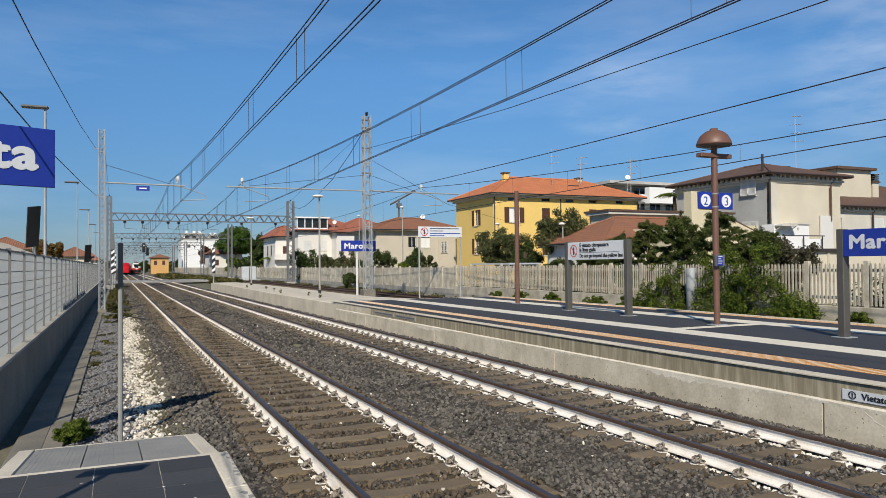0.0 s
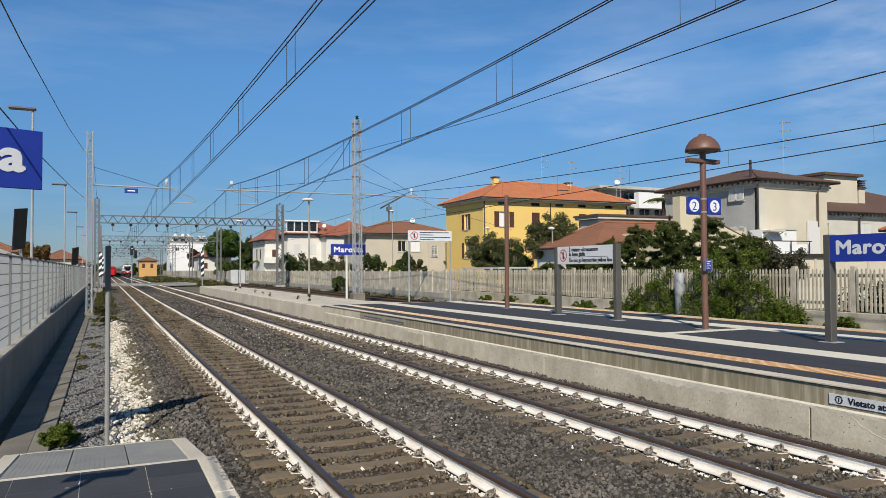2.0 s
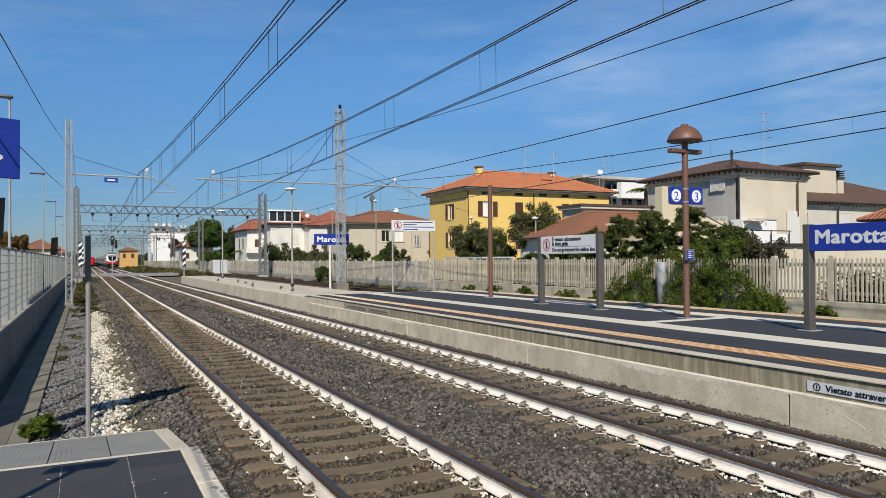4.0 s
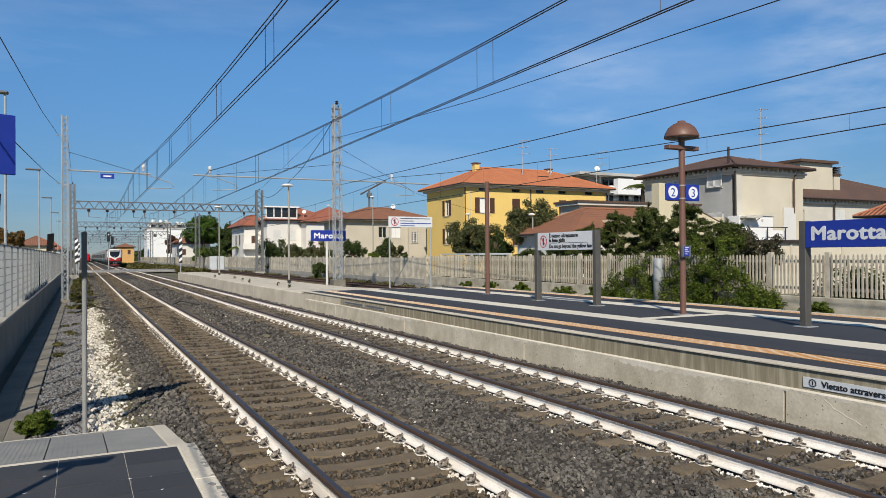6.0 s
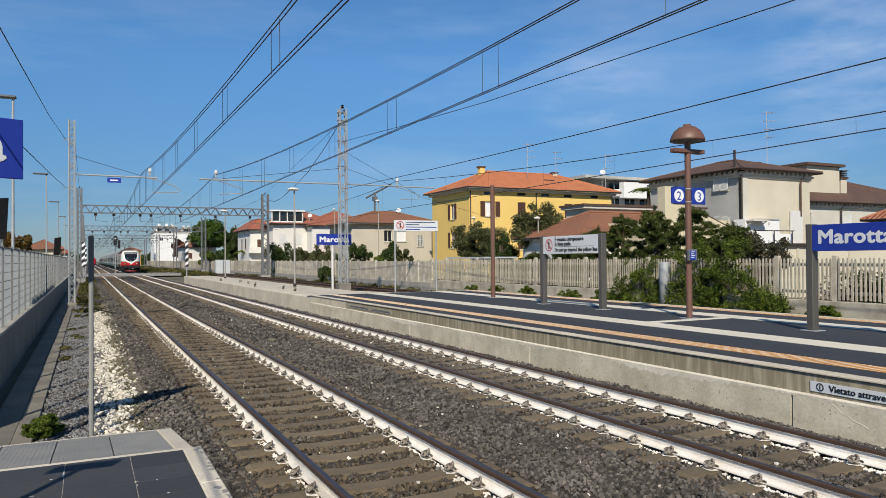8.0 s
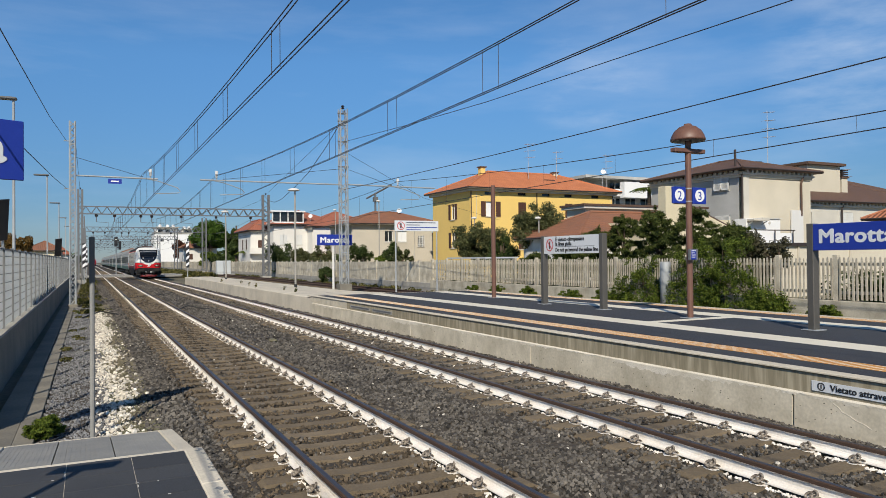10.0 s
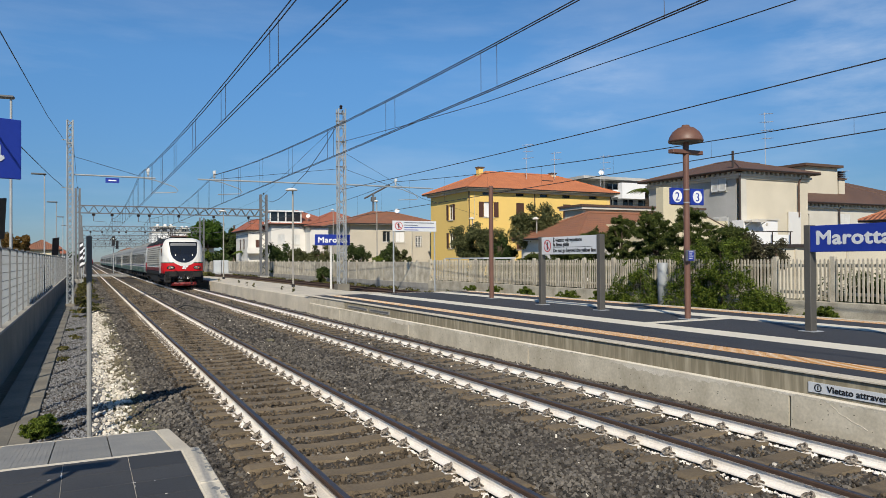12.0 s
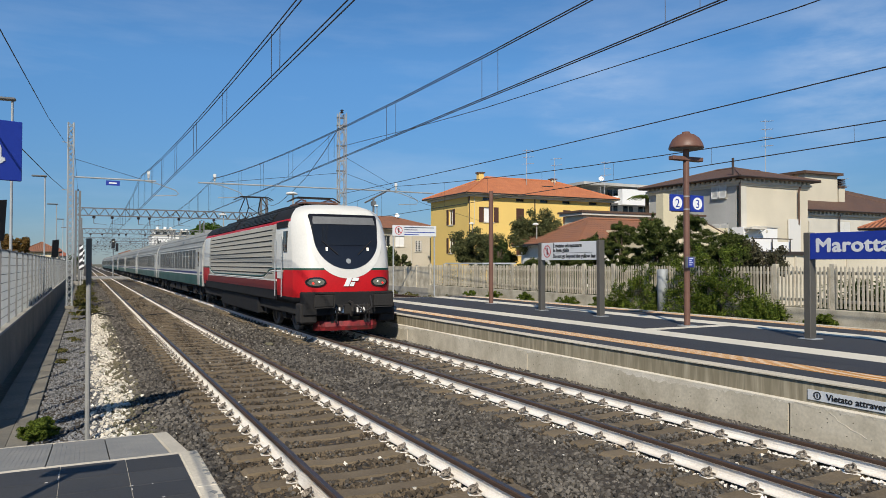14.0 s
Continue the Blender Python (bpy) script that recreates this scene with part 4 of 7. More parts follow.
T = dict(
    white=mat("loco_white", (0.70, 0.69, 0.65), 0.4, 0, 0.06, 0.9, 20, 0.0, (0.60, 0.58, 0.53), 0.4),
    red=mat("loco_red", (0.55, 0.008, 0.014), 0.5, spec=0.25, metal=0.0, var=0.1, scale=0.8, fine=20, bump=0.0, col2=(0.42, 0.012, 0.016)),
    dullred=mat("dull_loco_red", (0.20, 0.022, 0.022), 0.6, 0, 0.2, 0.7, 20, 0.0, (0.11, 0.03, 0.028), 0.5, stretch=(1, 0.3, 3), spec=0.25),
    headlight=mat("headlight_glass", (0.20, 0.205, 0.17), 0.15, 0, 0.15, 9, 40, 0.0, (0.10, 0.10, 0.085)),
    green=mat("loco_green", (0.01, 0.06, 0.035), 0.4, 0, 0.1, 1, 20, 0),
    dark=mat("loco_dark_grey", (0.022, 0.022, 0.024), 0.75, 0, 0.2, 1.2, 20, 0.03, (0.014, 0.014, 0.015), spec=0.2),
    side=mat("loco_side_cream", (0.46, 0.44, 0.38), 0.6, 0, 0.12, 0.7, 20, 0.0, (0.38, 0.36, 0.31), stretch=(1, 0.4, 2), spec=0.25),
    grime=mat("underframe_grime", (0.020, 0.018, 0.017), 0.85, 0, 0.3, 3, 25, 0.3),
    black=mat("mask_black", (0.012, 0.012, 0.014), 0.18, 0, 0.05, 1, 20, 0, coat=0.3),
    glass=glass("windscreen_glass", (0.012, 0.014, 0.018), 0.03),
    redlamp=glow("red_lamp_glow", (0.9, 0.03, 0.02), 0.8),
    coachglass=glass("coach_window_glass", (0.012, 0.014, 0.017), 0.30),
    lamp=glow("lamp_glow", (0.9, 0.82, 0.68), 0.55),
    coach=mat("coach_grey_white", (0.46, 0.46, 0.44), 0.5, 0, 0.12, 0.5, 15, 0, (0.34, 0.34, 0.32), stretch=(1, 0.4, 2), spec=0.3),
    roof=mat("coach_roof_grey", (0.28, 0.29, 0.28), 0.65, 0, 0.15, 0.6, 15, 0.03, (0.20, 0.205, 0.20)),
    teal=mat("coach_teal", (0.014, 0.085, 0.075), 0.4, 0, 0.1, 0.6, 15, 0),
    navy=mat("coach_blue_stripe", (0.02, 0.03, 0.16), 0.4, 0, 0.1, 0.6, 15, 0),
)


def wheelset(parent, y, r=0.625):
    b = bmesh.new()
    for s in (-1, 1):
        turned([(0.05, s * 0.66), (r + 0.03, s * 0.68), (r + 0.03, s * 0.705), (r, s * 0.715), (r, s * 0.82), (r * 0.8, s * 0.82), (r * 0.75, s * 0.78), (0.2, s * 0.78),
                (0.16, s * 0.86), (0.05, s * 0.86)], b, 20, "x")
    turned([(0.09, -0.7), (0.09, 0.7)], b, 8, "x")
    for s in (-1, 1):
        box(s * 0.80 - 0.02, s * 0.80 + 0.03, -0.06, 0.06, -r * 0.7, r * 0.7, b)
    return part("wheelset", b, M["darkgalv"], parent, "", False, pose(0, y, r))


def bogie(parent, yc, base, r):
    b = bmesh.new()
    for s in (-1, 1):
        box(s * 1.08 - 0.07, s * 1.08 + 0.07, yc - base * 0.85, yc + base * 0.85, 0.52, 0.78, b, 0.02)
        for q in (-1, 1):
            yy = yc + q * base / 2
            box(s * 1.10 - 0.10, s * 1.10 + 0.10, yy - 0.2, yy + 0.2, 0.38, 0.86, b, 0.02)
            turned([(0.13, 0.78), (0.13, 1.02)], b, 8, "z", (s * 1.1, yy - 0.32, 0))
            turned([(0.13, 0.78), (0.13, 1.02)], b, 8, "z", (s * 1.1, yy + 0.32, 0))
        turned([(0.17, 0.6), (0.17, 1.05)], b, 8, "z", (s * 1.12, yc, 0))
        tube([(s * 1.18, yc - 0.6, 0.95), (s * 1.18, yc + 0.5, 0.60)], 0.05, b)
    return part("bogie", b, T["grime"], parent)


LOCO_WHEELS = []


def locomotive():
    L = 18.6
    lo = thing("locomotive", "white and red electric locomotive with black windscreen mask and dark roof", "locomotive")
    part("body", shell(L), [T["white"], T["red"], T["green"], T["dark"]], lo)
    part("face_panel", mask(bowl(3.66, 1.66, 1.19), 0.012), T["white"], lo)
    part("windscreen_mask", mask(bowl(3.54, 1.93, 1.05), 0.024), T["black"], lo, "black glossy windscreen surround")
    part("windscreen", mask([(2.62, 0.86), (2.72, 0.94), (3.2, 0.96), (3.22, 0.96)], 0.034), T["glass"], lo)
    part("sun_blind", mask([(3.24, 0.95), (3.34, 0.95), (3.46, 0.92)], 0.034), M["darkgalv"], lo, "grey blind behind the upper windscreen")
    for s in (-1, 1):
        # headlight clusters
        h = part("headlight", oval(s * 0.96, 1.56, 0.29, 0.145, 0.022), T["black"], lo, "black oval headlight surround")
        part("headlight_glass", oval(s * 0.96, 1.56, 0.235, 0.10, 0.034), T["headlight"], h, "grey-green headlight glass")
        part("lamp", oval(s * 0.96 - s * 0.08, 1.575, 0.03, 0.028, 0.042), T["lamp"], h, "lit headlamp")
        part("red_lamp", oval(s * 0.96 + s * 0.09, 1.53, 0.035, 0.03, 0.042), T["redlamp"], h, "small red marker lamp")
        part("upper_lamp", mask([(2.46, 0.032), (2.56, 0.032)], 0.036), T["lamp"], lo, "", False, Matrix.Translation((s * 0.62, nose_y(0.62, 2.5) - nose_y(0, 2.5), 0)))
        part("wiper", tube([(s * 0.3, nose_y(0.3, 2.35, 0.06), 2.35), (s * 0.75, nose_y(0.75, 2.75, 0.06), 2.75)], 0.012), T["grime"], lo)
        # buffers
        b = turned([(0.10, 0.0), (0.10, 0.35), (0.14, 0.36), (0.14, 0.5)], None, 12, "y", (0, -0.42, 0))
        box(-0.31, 0.31, -0.47, -0.42, -0.2, 0.2, b, 0.05)
        part("buffer", b, T["grime"], lo, "large dark rectangular buffer", False, pose(s * 0.875, 0, 1.05))
        # number board digits, drawn as plain bars
        for i in range(3):
            part("number_bar", box(s * 0.32 + (i - 1) * 0.10 - 0.025, s * 0.32 + (i - 1) * 0.10 + 0.025, -0.115, -0.10, 0.69, 0.84), M["white"], lo)
        part("step", box(s * 1.1 - 0.22, s * 1.1 + 0.22, 0.5, 0.9, 0.32, 0.36), T["grime"], lo)
        # side pieces
        xw = s * 1.485
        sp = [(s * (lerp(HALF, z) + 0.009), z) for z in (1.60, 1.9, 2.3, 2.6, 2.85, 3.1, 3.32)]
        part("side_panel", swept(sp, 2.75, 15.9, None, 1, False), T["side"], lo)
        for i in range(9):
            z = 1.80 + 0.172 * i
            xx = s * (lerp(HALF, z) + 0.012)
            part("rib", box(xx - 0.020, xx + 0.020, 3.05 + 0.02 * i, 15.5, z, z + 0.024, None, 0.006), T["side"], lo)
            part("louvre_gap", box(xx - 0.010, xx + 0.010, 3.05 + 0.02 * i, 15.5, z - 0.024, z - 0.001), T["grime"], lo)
        curve = [(1.7, 1.93), (2.9, 1.93), (3.4, 1.90), (3.8, 1.80), (4.2, 1.70), (4.8, 1.665), (14.6, 1.665), (15.2, 1.74), (15.7, 1.90)]
        part("swept_stripe", tube([(xw + s * 0.004, y, z) for y, z in curve], 0.032, None, 6), T["green"], lo, "dark green stripe curving down along the side")
        part("swept_stripe", tube([(xw + s * 0.004, y, z - 0.065) for y, z in curve], 0.026, None, 6), T["white"], lo)
        part("door_hood", box(min(xw * 0.96, xw - s * 0.005), max(xw * 0.96, xw - s * 0.005), 1.3, 2.6, 3.17, 3.36), T["dark"], lo, "dark hood over the cab door")
        part("lower_side", box(min(xw, xw + s * 0.014), max(xw, xw + s * 0.014), 2.46, 16.9, 0.98, 1.27), T["dark"], lo, "dark grey lower side panel")
        part("red_side", box(min(xw, xw + s * 0.010), max(xw, xw + s * 0.010), 2.46, 16.4, 1.272, 1.54), T["dullred"], lo, "dull dark red side band")
        part("cab_door", box(min(xw, xw + s * 0.02), max(xw, xw + s * 0.02), 1.75, 2.4, 1.64, 3.0), T["white"], lo)
        part("cab_window", box(min(xw * 0.985, xw + s * 0.03), max(xw * 0.985, xw + s * 0.03), 1.25, 1.62, 2.45, 3.05), T["glass"], lo)
        for yy in (1.66, 2.48):
            part("handrail", tube([(xw + s * 0.07, yy, 1.1), (xw + s * 0.07, yy, 2.9)], 0.018), M["galv"], lo)
        part("white_stripe", box(min(xw, xw + s * 0.016), max(xw, xw + s * 0.016), 2.5, 16.1, 1.55, 1.60), T["white"], lo)
        for k in range(2):
            b = bmesh.new()
            for i in range(6):
                z = 3.45 + 0.052 * i
                xx = s * (lerp(HALF, z) + 0.012)
                box(xx - 0.03, xx + 0.03, 3.4 + 6.4 * k, 8.6 + 6.4 * k, z, z + 0.028, b)
            part("vent", b, M["black"], lo, "louvred roof vent")
        part("skirt_box", box(s * 1.15 - 0.25, s * 1.15 + 0.25, 5.6, 13.0, 0.35, 0.975, None, 0.04), T["dark"], lo)
    # emblem: two slanted plates split by a gap
    for xa, w, za, zb in ((-0.17, 0.15, 1.44, 1.68), (0.0, 0.20, 1.59, 1.68), (0.0, 0.13, 1.44, 1.56)):
        q = bmesh.new()
        q.faces.new([q.verts.new((xa + u + 0.45 * (z - 1.44), nose_y(0.1, z) - 0.035, z)) for u, z in ((0, za), (w, za), (w, zb), (0, zb))])
        part("emblem_bar", q, M["white"], lo)
    part("badge", turned([(0.001, nose_y(0, 2.16) - 0.05), (0.07, nose_y(0, 2.16) - 0.045), (0.08, nose_y(0, 2.16))], None, 14, "y", (0, 0, 2.16)), M["galv"], lo, "small round metal badge")
    part("underframe", box(-1.32, 1.32, 0.25, L - 0.25, 0.62, 0.98), T["grime"], lo)
    part("buffer_beam", box(-1.36, 1.36, -0.06, 0.35, 0.62, 1.28, None, 0.03), T["dark"], lo)
    part("drawhook", tube([(0, 0, 1.0), (0, -0.30, 0.97), (0, -0.34, 0.75), (0, -0.22, 0.62)], 0.05), T["grime"], lo)
    for x in (-0.45, 0.42, 0.52):
        part("brake_hose", tube([(x, -0.1, 0.95), (x, -0.26, 0.7), (x + 0.02, -0.2, 0.42), (x, -0.08, 0.5)], 0.022), M["black"], lo)
    b = bmesh.new()
    pts = [(-0.95, 0.30), (-0.72, 0.02), (0, -0.05), (0.72, 0.02), (0.95, 0.30)]
    rows = [[b.verts.new((x, y + d, z)) for x, y in pts] for d, z in ((0, 0.18), (-0.05, 0.30), (0.0, 0.45), (0.06, 0.45), (0.06, 0.18))]
    for i in range(5):
        for j in range(4):
            b.faces.new((rows[i][j], rows[i][j + 1], rows[(i + 1) % 5][j + 1], rows[(i + 1) % 5][j]))
    part("snow_plough", b, mat("dirty_red", (0.34, 0.015, 0.02), 0.6, 0, 0.4, 5, 25, 0.1, (0.07, 0.015, 0.014), 0.52), lo, "dirty red snow plough")
    for s in (-1, 1):
        part("guard_panel", box(s * 1.18 - 0.24, s * 1.18 + 0.24, 0.0, 0.55, 0.40, 0.96, None, 0.04), T["grime"], lo, "scuffed dark corner panel")
        part("plough_stay", box(s * 0.5 - 0.05, s * 0.5 + 0.05, -0.02, 0.3, 0.3, 0.66), T["grime"], lo)
        part("coupling_cable", tube([(s * 0.62, -0.08, 1.15), (s * 0.60, -0.3, 0.85), (s * 0.36, -0.32, 0.72), (s * 0.2, -0.1, 0.9)], 0.03), M["black"], lo)
    part("coupling_plate", box(-0.62, 0.62, -0.10, -0.05, 0.64, 0.92, None, 0.02), T["grime"], lo)
    for yc in (4.0, 14.6):
        bogie(lo, yc, 2.65, 0.625)
        for q in (-1.325, 1.325):
            LOCO_WHEELS.append((wheelset(lo, yc + q), yc + q))
    # roof gear
    b = box(-0.75, 0.75, 3.0, 15.6, 3.80, 3.98, None, 0.05)
    part("roof_hatch", b, T["dark"], lo)
    for yc, up in ((3.6, False), (13.2, True)):
        pg = part("pantograph", box(-0.6, 0.6, yc - 0.8, yc + 0.8, 4.02, 4.08), T["grime"] if up else M["brown"], lo)
        b = bmesh.new()
        top = 5.08 if up else 4.25
        for s in (-1, 1):
            if up:
                for q in (-1, 1):
                    tube([(s * 0.5, yc + q * 0.65, 4.08), (s * 0.42, yc + q * 1.0, 4.55), (s * 0.35, yc + q * 0.12, top)], 0.025, b)
                tube([(s * 0.5, yc - 0.65, 4.08), (-s * 0.42, yc - 1.0, 4.55)], 0.015, b)
            else:
                tube([(s * 0.5, yc - 0.8, 4.1), (s * 0.45, yc - 0.1, 4.2), (s * 0.4, yc + 0.8, 4.16)], 0.025, b)
        part("arm", b, T["grime"] if up else M["brown"], pg)
        b = bmesh.new()
        for q in (-0.2, 0.2):
            tube([(-0.85, yc + q, top - 0.12), (-0.6, yc + q, top + 0.02), (0.6, yc + q, top + 0.02), (0.85, yc + q, top - 0.12)], 0.022, b)
        part("collector_head", b, T["grime"], pg)
        for s in (-1, 1):
            for q in (-0.6, 0.6):
                part("insulator", turned([(0.05, 3.86), (0.09, 3.9), (0.05, 3.93), (0.09, 3.97), (0.05, 4.0), (0.06, 4.03)], None, 10, "z", (s * 0.5, yc + q, 0)), M["ceramic"], pg)
    part("roof_conductor", tube([(0.2, 5.0, 4.25), (0.2, 9.0, 4.28), (0.2, 12.2, 4.25)], 0.025), T["grime"], lo)
    for yy in (5.4, 9.0, 11.8):
        part("insulator", turned([(0.06, 3.95), (0.1, 4.0), (0.06, 4.05), (0.1, 4.1), (0.06, 4.15), (0.06, 4.24)], None, 10, "z", (0.2, yy, 0)), M["ceramic"], lo)
    return lo


def coach():
    L = 26.1
    co = thing("passenger_coach", "grey and white passenger coach with teal lower side and blue stripe", "railway coach", "train coaches")
    prof = [(1.38, 0.92), (1.41, 1.15), (1.41, 2.70), (1.36, 3.05), (1.20, 3.45), (0.90, 3.75), (0.45, 3.92), (0.0, 3.96)]
    out = prof + [(-x, z) for x, z in reversed(prof[:-1])]
    mis = []
    pts = out
    for (xa, za), (xb, zb) in zip(pts, pts[1:] + pts[:1]):
        mis.append(0 if (za + zb) / 2 < 2.9 else 1)
    b = swept(out, 0.25, L - 0.25, None, 1, True, mis)
    part("body", b, [T["coach"], T["roof"]], co)
    for s in (-1, 1):
        xa, xb = sorted((s * 1.405, s * 1.418))
        part("teal_band", box(xa, xb, 0.3, L - 0.3, 0.95, 1.48), T["teal"], co)
        part("blue_stripe", box(xa, xb, 0.3, L - 0.3, 1.56, 1.66), T["navy"], co)
        xa, xb = sorted((s * 1.40, s * 1.424))
        for i in range(14):
            y = 2.75 + i * 1.47
            w = part("window", box(xa, xb, y, y + 1.08, 1.80, 2.84, None, 0.008), T["coachglass"], co)
            part("window_frame", box(*sorted((s * 1.408, s * 1.428)), y - 0.03, y + 1.11, 2.50, 2.53), M["galv"], w)
        for x, z in ((1.385, 2.97), (1.29, 3.27), (1.06, 3.60)):
            part("roof_seam", box(s * x - 0.02, s * x + 0.02, 0.4, L - 0.4, z - 0.02, z + 0.02), T["roof"], co)
        part("white_line", box(*sorted((s * 1.405, s * 1.420)), 0.3, L - 0.3, 1.485, 1.55), T["white"], co)
        for y in (1.0, L - 1.9):
            d = part("door", box(*sorted((s * 1.40, s * 1.43)), y, y + 0.9, 0.98, 2.9, None, 0.01), T["coach"], co)
            part("door_window", box(*sorted((s * 1.41, s * 1.44)), y + 0.28, y + 0.62, 1.95, 2.7), T["glass"], d)
    for i in range(6):
        part("roof_rib", box(-0.9, 0.9, 3 + 4 * i, 3.06 + 4 * i, 3.70, 3.965), T["roof"], co)
    part("gangway", box(-0.65, 0.65, 0.0, 0.3, 1.0, 3.2, None, 0.03), T["grime"], co)
    part("gangway", box(-0.65, 0.65, L - 0.3, L, 1.0, 3.2, None, 0.03), T["grime"], co)
    part("underframe", box(-1.15, 1.15, 0.4, L - 0.4, 0.75, 0.95), T["grime"], co)
    for y0, y1 in ((8.0, 10.5), (11.5, 14.0), (15.0, 17.6)):
        part("equipment_box", box(-1.2, 1.2, y0, y1, 0.38, 0.80, None, 0.03), T["grime"], co)
    for yc in (3.6, L - 3.6):
        bogie(co, yc, 2.5, 0.46)
        for q in (-1.25, 1.25):
            wheelset(co, yc + q, 0.46)
    return co


def red_unit(front):
    """A car of the red high-speed train; the end car has a long sloping nose."""
    L = 25.0
    r = thing("high_speed_car", "red high-speed train end car with sloping nose" if front else "red and grey high-speed train car", "train car", "high-speed train cars")
    b = bmesh.new()
    secs = [(0.0, 0.55, 1.6), (0.5, 0.75, 2.1), (1.5, 0.92, 2.9), (3.0, 1.0, 3.55), (4.5, 1.0, 3.8), (L, 1.0, 3.8)] if front else [(0, 1, 3.8), (L, 1, 3.8)]
    rings = []
    for y, k, top in secs:
        pr = [(1.35, 0.45), (1.45, 1.0), (1.45, 0.62 * top), (1.25, 0.86 * top), (0.8, 0.97 * top), (0, top)]
        rings.append([b.verts.new((x * k, y, z)) for x, z in pr + [(-x, z) for x, z in reversed(pr[:-1])]])
    for q, s in zip(rings, rings[1:]):
        for j in range(len(q)):
            b.faces.new((q[j], q[(j + 1) % len(q)], s[(j + 1) % len(s)], s[j]))
    b.faces.new(rings[0])
    b.faces.new(rings[-1])
    part("body", b, T["red"], r)
    if front:
        part("windscreen", box(-0.75, 0.75, 1.55, 2.7, 2.55, 3.05, None, 0.1), T["glass"], r)
        for s in (-1, 1):
            part("tail_lamp", box(s * 0.62 - 0.12, s * 0.62 + 0.12, 0.28, 0.5, 1.45, 1.6), glow("tail_glow", (1, 0.05, 0.03), 1.5), r)
    for s in (-1, 1):
        part("window_band", box(*sorted((s * 1.44, s * 1.46)), 5.0, L - 1.5, 1.95, 2.6), T["glass"], r)
    part("underframe", box(-1.2, 1.2, 1.5, L - 0.4, 0.0, 0.5), T["grime"], r)
    return r


LOCO = locomotive()
COACHES = [coach()]
for i in range(8):
    COACHES.append(copy_thing(COACHES[0], pose(0, 0, 0)))
RED = [red_unit(True)]
car = red_unit(False)
RED += [car] + [copy_thing(car, pose(0, 0, 0)) for i in range(3)]


# ------------------------------------------------------------------ overhead line
def mast(x, y, z0, z1, w, label, group="lattice masts"):
    """A square lattice mast: four angles and crossed bars on each face."""
    ms = thing("lattice_mast", label, "lattice mast", group, at=pose(x, y, 0))
    h = w / 2
    for sx in (-1, 1):
        for sy in (-1, 1):
            b = box(sx * h - 0.04, sx * h + 0.04, sy * h - 0.006, sy * h + 0.006, z0, z1)
            box(sx * h - 0.006, sx * h + 0.006, sy * h - 0.04, sy * h + 0.04, z0, z1, b)
            part("corner_angle", b, M["galv"], ms)
    n = int((z1 - z0) / (w * 1.15))
    step = (z1 - z0) / n
    dg = mesh_of("lattice_bar", tube([(-h, 0, 0), (h, 0, step)], 0.024, None, 4), M["galv"])
    for i in range(0, n, 4):
        for dy in (-h, h):
            part("rung", box(-h, h, dy - 0.012, dy + 0.012, z0 + i * step - 0.03, z0 + i * step + 0.03), M["galv"], ms)
    for i in range(n):
        for k, (dx, dy, rz) in enumerate(((0, -h, 0), (0, h, 180), (h, 0, 90), (-h, 0, 270))):
            flip = 180 if (i + k // 2) % 2 else 0
            shared("lattice_bar", dg, ms, pose(dx, dy, z0 + i * step, 0, 0, rz) @ (Matrix.Diagonal((-1, 1, 1, 1)) if flip else Matrix.Identity(4)))
    part("base_block", box(-w * 0.9, w * 0.9, -w * 0.9, w * 0.9, z0 - 0.7, z0 + 0.05, None, 0.03), M["oldwall"], ms)
    return ms


ml = mast(-0.73, 44.2, -0.25, 9.80, 0.27, "slim galvanised lattice mast carrying a wire arm beside the wall")
mr = mast(14.65, 44.0, 0.5, 11.7, 0.44, "galvanised lattice mast carrying wire arms on the old platform")


def arm(ms, x0, x1, z, wx, zm):
    """A tube from the mast out over a track, with its steady arm."""
    out, s = (1 if x1 > x0 else -1), 1
    part("bracket_tube", tube([(x0, 0, z), (x1, 0, z - 0.03)], 0.045, None, 8), M["galv"], ms)
    part("insulator", turned([(0.04, 0), (0.09, 0.03), (0.04, 0.06), (0.09, 0.1), (0.04, 0.13), (0.09, 0.17), (0.04, 0.2)], None, 10, "z", (wx, 0, zm)), M["ceramic_white"], ms)
    part("steady_arm", tube([(wx - s * 0.25, 0, z - 0.04), (wx + s * 0.4, 0, z - 0.15), (wx + s * 1.45, 0, z - 0.50), (wx + s * 1.62, 0, z - 0.70), (wx + s * 1.5, 0, z - 0.80), (wx + s * 0.2, 0, z - 0.88)], 0.028, None, 6), M["galv"], ms)
    part("wire_clamp", box(wx - 0.085, wx + 0.085, -0.085, 0.085, z + 0.30, z + 0.52, None, 0.03), M["ceramic_white"], ms)
    part("stay_wire", tube([(x0, 0, z + 1.0), (wx - out * 0.4, 0, z + 0.05)], 0.012, None, 4), M["wire"], ms)
    part("hanger", tube([(wx, 0, z - 0.04), (wx, 0, zm + 0.2)], 0.03, None, 6), M["galv"], ms)


